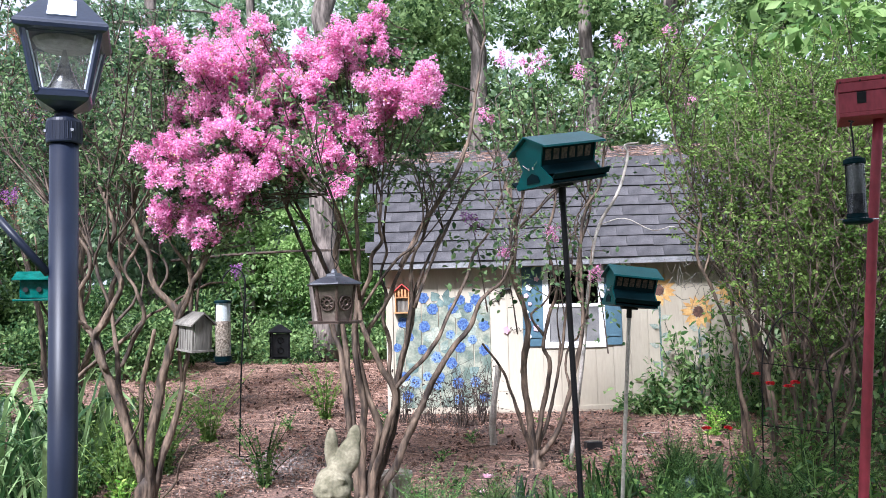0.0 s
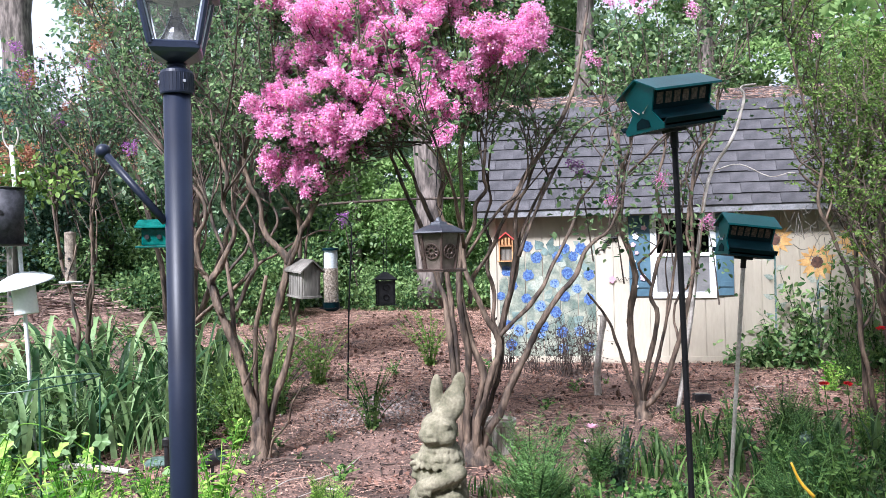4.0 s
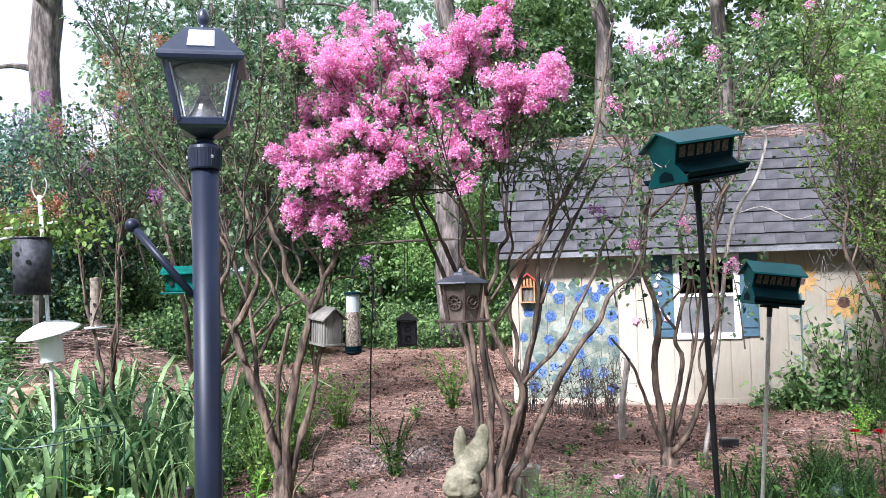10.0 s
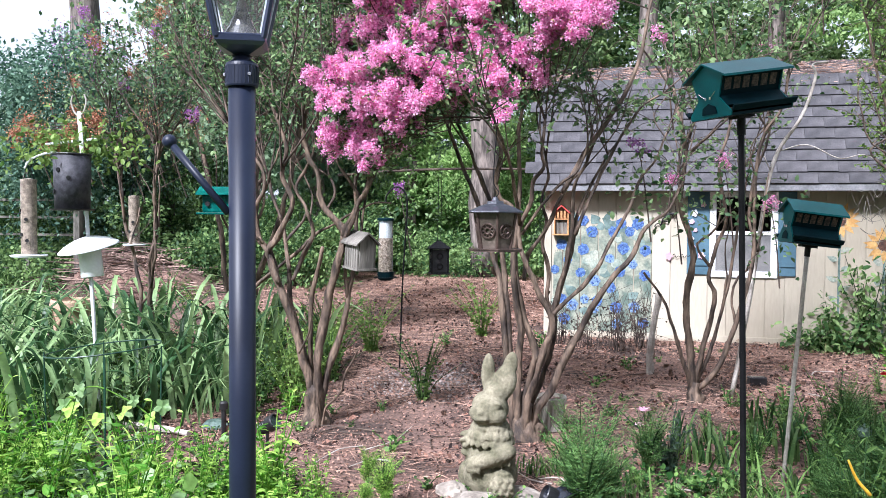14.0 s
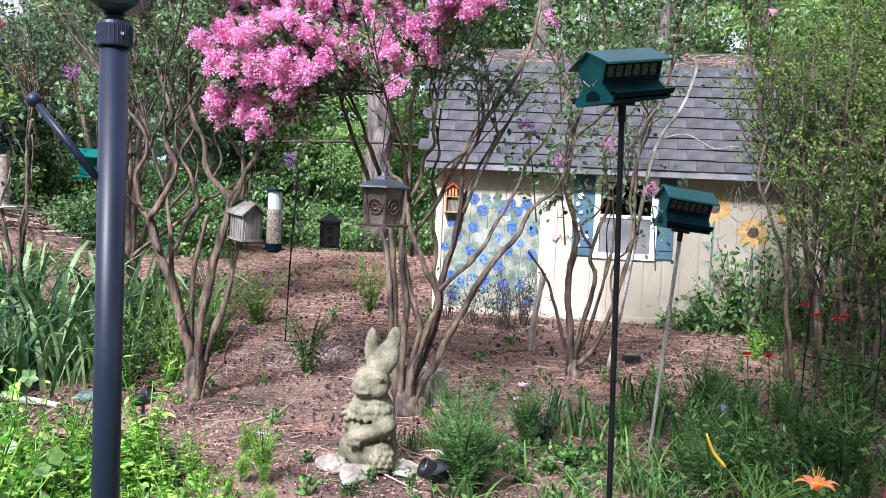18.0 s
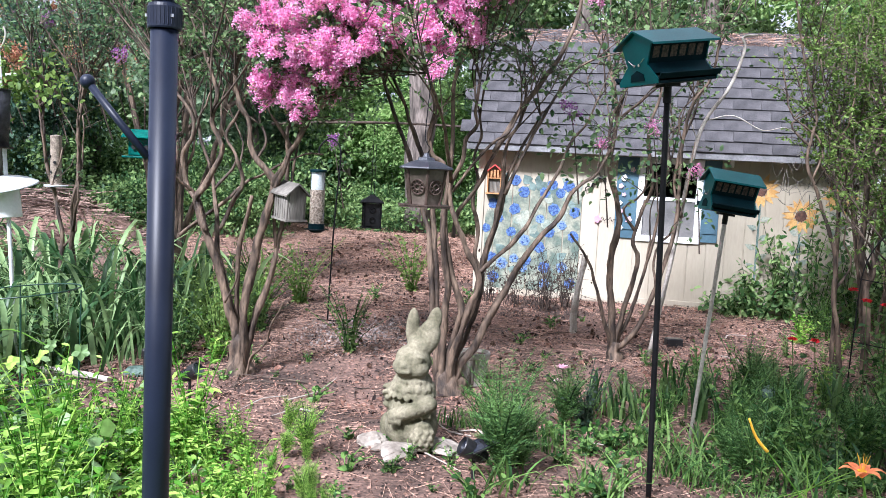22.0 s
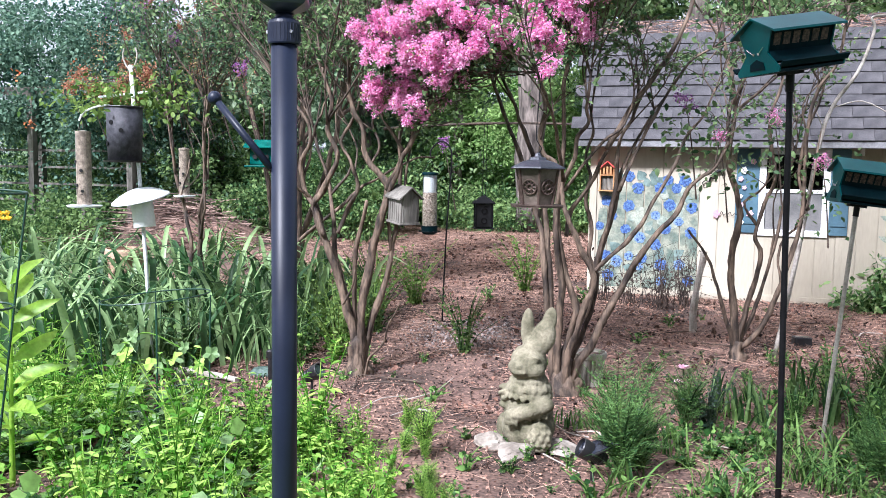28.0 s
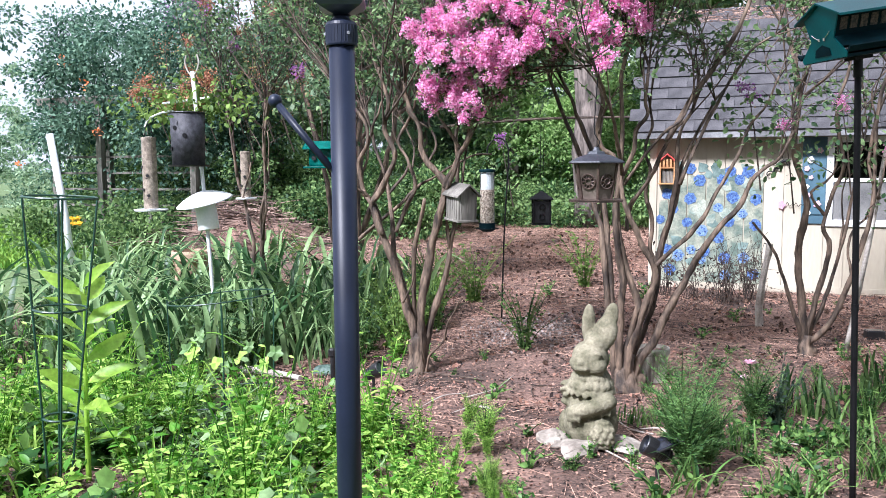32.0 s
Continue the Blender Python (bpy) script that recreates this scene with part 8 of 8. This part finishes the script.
fernfresh = [frond_plant("ferny_weed", "bright green ferny weed in the front bed", "plant", "ferny weeds of the front bed", M_FRESH, 26, 0.36 + 0.08 * k, 135 + k) for k in range(2)]
scatter(fernfresh, area(-1.75, -1.05, 3.6, 4.7, 10, 53, lambda x, y: x < -1.0 - (y - 3.6) * 0.5), 50, 0.5, 0.8)
scatter(fresh[:4], area(-2.5, -1.1, 3.0, 4.6, 84, 48, lambda x, y: x < -1.05 - (y - 3.0) * 0.5), 49, 0.45, 0.8)
broad = [blades("broad_leaf_clump", "clump of broad glossy green strap leaves", "plant", "broad-leaved clumps of the flower bed", M_LILYLEAF, 12, 0.42, 0.28, 140 + k, 2.6) for k in range(2)]
scatter(broad, [(1.58, 5.06), (1.75, 4.95), (1.7, 5.3), (2.05, 5.2), (1.45, 5.2)], 18)
shrub = [plant("small_shrub", "rounded small-leaved green shrub beside the crape myrtle", "shrub", "small shrubs below the trees", M_BED if k else M_SHRUB, L8, 22, 0.5, 0.34, 0.045, 16, 150 + k, 1.0) for k in range(2)]
scatter(shrub, [(-3.0, 6.9), (-2.85, 7.25), (-3.3, 7.4), (-3.1, 7.8), (-2.9, 8.5), (-3.6, 8.6), (-2.85, 6.35), (-1.9, 9.6), (-4.0, 7.6)] + [(-3.3, 7.0), (-2.95, 7.35), (-3.6, 7.6), (-4.3, 8.6), (-4.7, 9.0), (-3.9, 9.2), (-1.85, 6.75), (-3.4, 8.4), (-5.9, 9.9), (-6.6, 10.4)], 19)


def flower(name, label, x, y, z, mat, r, petals, layers, group=""):
    f = thing(name, x, y, gz(x, y), label, "flower", group)
    h = z - gz(x, y)
    nr = np.random.default_rng(int(abs(x * 1000) + abs(y * 100)))
    part("stem", tube(glide([(0.03, 0.02, -0.02), (0.02, 0.0, h * 0.5), (0, 0, h)], 4), (0.004, 0.003), 5), M_BED, f)
    out = []
    for k in range(layers):
        n = petals
        a = np.arange(n) * 2 * np.pi / n + k * 0.4
        d = np.stack([np.cos(a), np.sin(a), np.full(n, 0.25 + 0.5 * k)], 1)
        out.append(spray(nr, np.tile((0, 0, h), (n, 1)) + d * 0.004, d, np.full(n, r * (1 - 0.2 * k)), FLAKE, FLAKE_T, 1.25, 0.08))
    v, t = merge(out)
    tris("corolla", v, t, mat, f)
    n = 10
    p = np.stack([nr.normal(0, 0.05, n), nr.normal(0, 0.05, n), nr.uniform(0.2, 0.85, n) * h], 1)
    v, t = spray(nr, p, nr.normal(0, 1, (n, 3)), nr.uniform(0.04, 0.07, n), LEAF, LEAF_T, 1, 0.2)
    tris("foliage", v, t, M_BED, f)


for x, y, z in ((2.04, 6.5, 0.92), (2.12, 6.45, 0.85), (2.24, 6.4, 0.83), (2.29, 6.4, 0.86), (1.67, 6.6, 0.5), (1.83, 6.6, 0.5)):
    flower("red_rose", "red rose bloom on a thin stem", x, y, z, M_ROSE, 0.04, 7, 3, "red roses")
M_ROSELEAF = surf("dark rose leaf", (0.014, 0.034, 0.022), (0.06, 0.1, 0.055), 0.45, 6, 40, 0.1, island=0.7, trans=0.2)
rosebush = plant("rose_bush", "dark-leaved rose bush with a pale pink bloom", "shrub", "", M_ROSELEAF, L8, 24, 0.4, 0.3, 0.045, 14, 160, 0.9)
scatter([rosebush], [(0.14, 5.45)], 161, 1.0, 1.01)
flower("pink_rose", "pale pink rose bloom in the flower bed", -0.03, 5.4, 0.4, M_PALEPINK, 0.05, 6, 2, "pink roses")
flower("pink_rose", "pale pink rose bloom in the flower bed", -0.06, 5.4, 0.31, M_PALEPINK, 0.03, 5, 2, "pink roses")
for x, y, z in ((-10.4, 10.4, 0.75), (-10.8, 10.8, 0.8)):
    flower("yellow_flower", "yellow daisy flower beside the lawn", x, y, z, M_YELLOW, 0.12, 10, 1, "yellow flowers")


def build_lily():
    lx, ly = 1.385, 4.1
    ly_ob = thing("day_lily", lx, ly, -0.055, "orange day lily in bloom with a yellow bud", "flower")
    part("stem", tube(glide([(0.1, 0.0, -0.02), (0.06, 0, 0.2), (0.02, 0, 0.36)], 5), 0.005, 6), M_FRESH, ly_ob)
    for k in range(6):
        a = 2 * math.pi * k / 6
        bm = bmesh.new()
        rows = []
        for i in range(7):
            f = i / 6
            r, z = 0.01 + 0.095 * f ** 1.2, 0.36 + 0.085 * f - 0.06 * f ** 3
            w = 0.024 * math.sin(math.pi * min(f * 0.85 + 0.12, 1))
            d, s = Vector((math.cos(a), math.sin(a), 0)), Vector((-math.sin(a), math.cos(a), 0))
            c = d * r + Vector((0.02, 0, z))
            rows.append([bm.verts.new(c - s * w), bm.verts.new(c + Vector((0, 0, -0.006))), bm.verts.new(c + s * w)])
        for p, q in zip(rows, rows[1:]):
            bm.faces.new((p[0], p[1], q[1], q[0]))
            bm.faces.new((p[1], p[2], q[2], q[1]))
        part("petal", bm, M_LILY, ly_ob, smooth=True)
    part("throat", lathe([(0.006, 0.35), (0.012, 0.365), (0.022, 0.385)], 12, 0.02, 0), M_YELLOW, ly_ob)
    for k in range(5):
        a = 1.2 * k
        part("stamen", tube([(0.02, 0, 0.37), (0.02 + 0.03 * math.cos(a), 0.03 * math.sin(a), 0.46)], 0.0015, 4), M_YELLOW, ly_ob)
    bd = thing("lily_bud", 0.91, 4.25, -0.05, "yellow day lily bud on a slanting stem", "flower")
    part("stem", tube(glide([(0.4, 0, -0.02), (0.25, 0, 0.2), (0.1, 0, 0.38)], 5), 0.004, 6), M_FRESH, bd)
    part("bud", tube(glide([(0.1, 0, 0.38), (0.04, 0, 0.45), (-0.0, 0, 0.54)], 4), (0.009, 0.005), 8), M_YELLOW, bd, "closed yellow bud", smooth=True)
    for k in range(5):
        part("side_stem", tube(glide([(0.3 - 0.03 * k, 0.02 * k, 0.12), (0.3 + 0.06 * k, 0.02, 0.3), (0.25 + 0.1 * k, 0.03, 0.42 - 0.03 * k)], 4), (0.003, 0.0015), 5), M_FRESH, bd)


build_lily()


def build_big_leaf_plant():
    p = thing("tall_leafy_plant", -3.24, 3.25, 0, "tall bright green plant with long pointed leaves beside the wire cage", "plant")
    part("stem", tube(glide([(0, 0, -0.03), (0.01, 0, 0.5), (0.03, 0, 1.02)], 6), (0.015, 0.006), 8), M_LONGLEAF, p, smooth=True)
    nr = np.random.default_rng(200)
    n = 22
    z = np.linspace(0.22, 1.03, n)
    a = np.arange(n) * 2.4
    d = np.stack([np.cos(a), np.sin(a), 0.35 + 0.5 * (z - 0.3)], 1)
    pos = np.stack([0.02 * z, 0 * z, z], 1)
    for i in range(n):
        v, t = spray(nr, pos[i:i + 1], d[i:i + 1], [0.33 - 0.12 * (z[i] - 0.3)], LEAF, LEAF_T, 0.52, 0.12)
        tris("leaf", v, t, M_LONGLEAF, p)
    g = thing("grape_vine_shoot", -2.95, 4.1, 0.0, "young vine shoot with broad lobed yellow-green leaves", "vine")
    part("stem", tube(glide([(-0.5, 0, 0.2), (-0.2, 0, 0.62), (0.1, 0, 0.58), (0.35, 0, 0.42)], 6), 0.004, 6), M_FRESH, g)
    for k in range(9):
        c = Vector((-0.35 + 0.085 * k, nr.uniform(-0.05, 0.05), 0.56 + nr.uniform(-0.12, 0.1)))
        bm = bmesh.new()
        r = nr.uniform(0.03, 0.05)
        tilt = Euler((nr.uniform(0.4, 1.2), nr.uniform(-0.4, 0.4), nr.uniform(-0.5, 0.5))).to_matrix()
        ctr = bm.verts.new(c)
        rim = [bm.verts.new(c + tilt @ Vector((math.cos(q) * r * (1 + 0.22 * math.cos(5 * q)), math.sin(q) * r * (1 + 0.22 * math.cos(5 * q)), 0.012 * math.cos(3 * q)))) for q in [2 * math.pi * i / 20 for i in range(20)]]
        for i in range(20):
            bm.faces.new((ctr, rim[i], rim[(i + 1) % 20]))
        part("leaf", bm, M_FRESH if k % 2 else M_GLASSLEAFY, g)


M_LONGLEAF = surf("long bright leaf", (0.2, 0.4, 0.03), (0.42, 0.62, 0.1), 0.45, 6, 40, 0.1, trans=0.45)
M_WITHERED = surf("withered stalk", (0.022, 0.016, 0.013), (0.075, 0.052, 0.04), 0.95, 12, 60, 0.2)
build_big_leaf_plant()


def build_wall_vines():
    nr = np.random.default_rng(210)
    for x, h in ((2.05, 0.75), (2.3, 1.0), (2.6, 1.15), (3.0, 0.95), (1.75, 0.35)):
        z0 = gz(x, 9.5)
        vn = thing("climbing_vine", x, 9.5, z0, "leafy green vine growing up against the shed wall", "vine", "vines against the shed")
        bm = bmesh.new()
        P, A = [], []
        for k in range(9):
            e = Vector((nr.uniform(-0.35, 0.35), nr.uniform(-0.1, 0.15), h * nr.uniform(0.5, 1.1)))
            line = glide([(0, 0, -0.02), tuple(e * 0.5 + Vector((nr.normal(0, 0.05), 0, 0))), tuple(e)], 5)
            tube(line, (0.006, 0.003), 5, bm)
            for q in line[1:]:
                for _ in range(4):
                    P.append(q + Vector(nr.normal(0, 0.06, 3)))
                    A.append(nr.normal(0, 1, 3) + np.array([0, -0.5, -0.2]))
        part("stem_growth", bm, M_BED, vn)
        v, t = spray(nr, np.array(P), np.array(A), nr.uniform(0.05, 0.11, len(P)), LEAF, LEAF_T, 0.8, 0.2)
        tris("foliage", v, t, M_HERBLEAF, vn, kind="stuff")


build_wall_vines()


def build_gravel():
    nr = np.random.default_rng(220)
    n = 2600
    x, y = nr.normal(-1.95, 0.33, n), nr.normal(7.35, 0.3, n)
    p = np.stack([x, y, ground_z(x, y) + 0.006], 1)
    v, t = spray(nr, p, nr.normal(0, 1, (n, 3)), nr.uniform(0.012, 0.03, n), FLAKE, FLAKE_T, 1.4, 0.3)
    tagged(tris("spilled_seed_husks", v, t, M_GRAVEL), "grey spill of seed husks below the hanging feeder", "seed husks", kind="stuff")


build_gravel()


def build_dry_weeds():
    """Dark withered stalks along the foot of the shed."""
    rng = random.Random(230)
    for x in (-0.95, -0.62, -0.35, -0.1):
        y = 9.25 + rng.uniform(-0.15, 0.1)
        w = thing("withered_plant", x, y, gz(x, y), "dark withered plant stalks at the foot of the shed", "plant", "withered plants by the shed")
        bm = bmesh.new()
        for k in range(34 if x > -0.4 else 16):
            a = rng.uniform(0, 6.28)
            h = rng.uniform(0.12, 0.5) * (1.5 if x > -0.4 else 1)
            ox, oy = rng.gauss(0, 0.06), rng.gauss(0, 0.05)
            tip = Vector((ox + math.cos(a) * rng.uniform(0, 0.2), oy + math.sin(a) * 0.12, h))
            mid = Vector((ox + rng.gauss(0, 0.05), oy, h * rng.uniform(0.4, 0.8)))
            tube(glide([(ox, oy, -0.02), mid, tip], 3), (0.005, 0.002), 4, bm)
            for _ in range(2):
                tube([mid, mid + Vector((rng.gauss(0, 0.08), rng.gauss(0, 0.05), rng.gauss(0.04, 0.06)))], (0.003, 0.0015), 4, bm)
        part("dead_growth", bm, M_WITHERED, w)["kind"] = "stuff"
        nr = np.random.default_rng(int(1000 * abs(x)))
        q = nr.normal(0, 1, (90, 3)) * np.array([0.11, 0.08, 0.14]) + np.array([0, 0, 0.3])
        v, t = spray(nr, q, nr.normal(0, 1, (90, 3)), nr.uniform(0.03, 0.06, 90), SMALL_LEAF, SMALL_LEAF_T, 1.0, 0.3)
        tris("foliage", v, t, M_WITHERED, w, "shrivelled dark leaves", "stuff")


build_dry_weeds()
build_shingles()
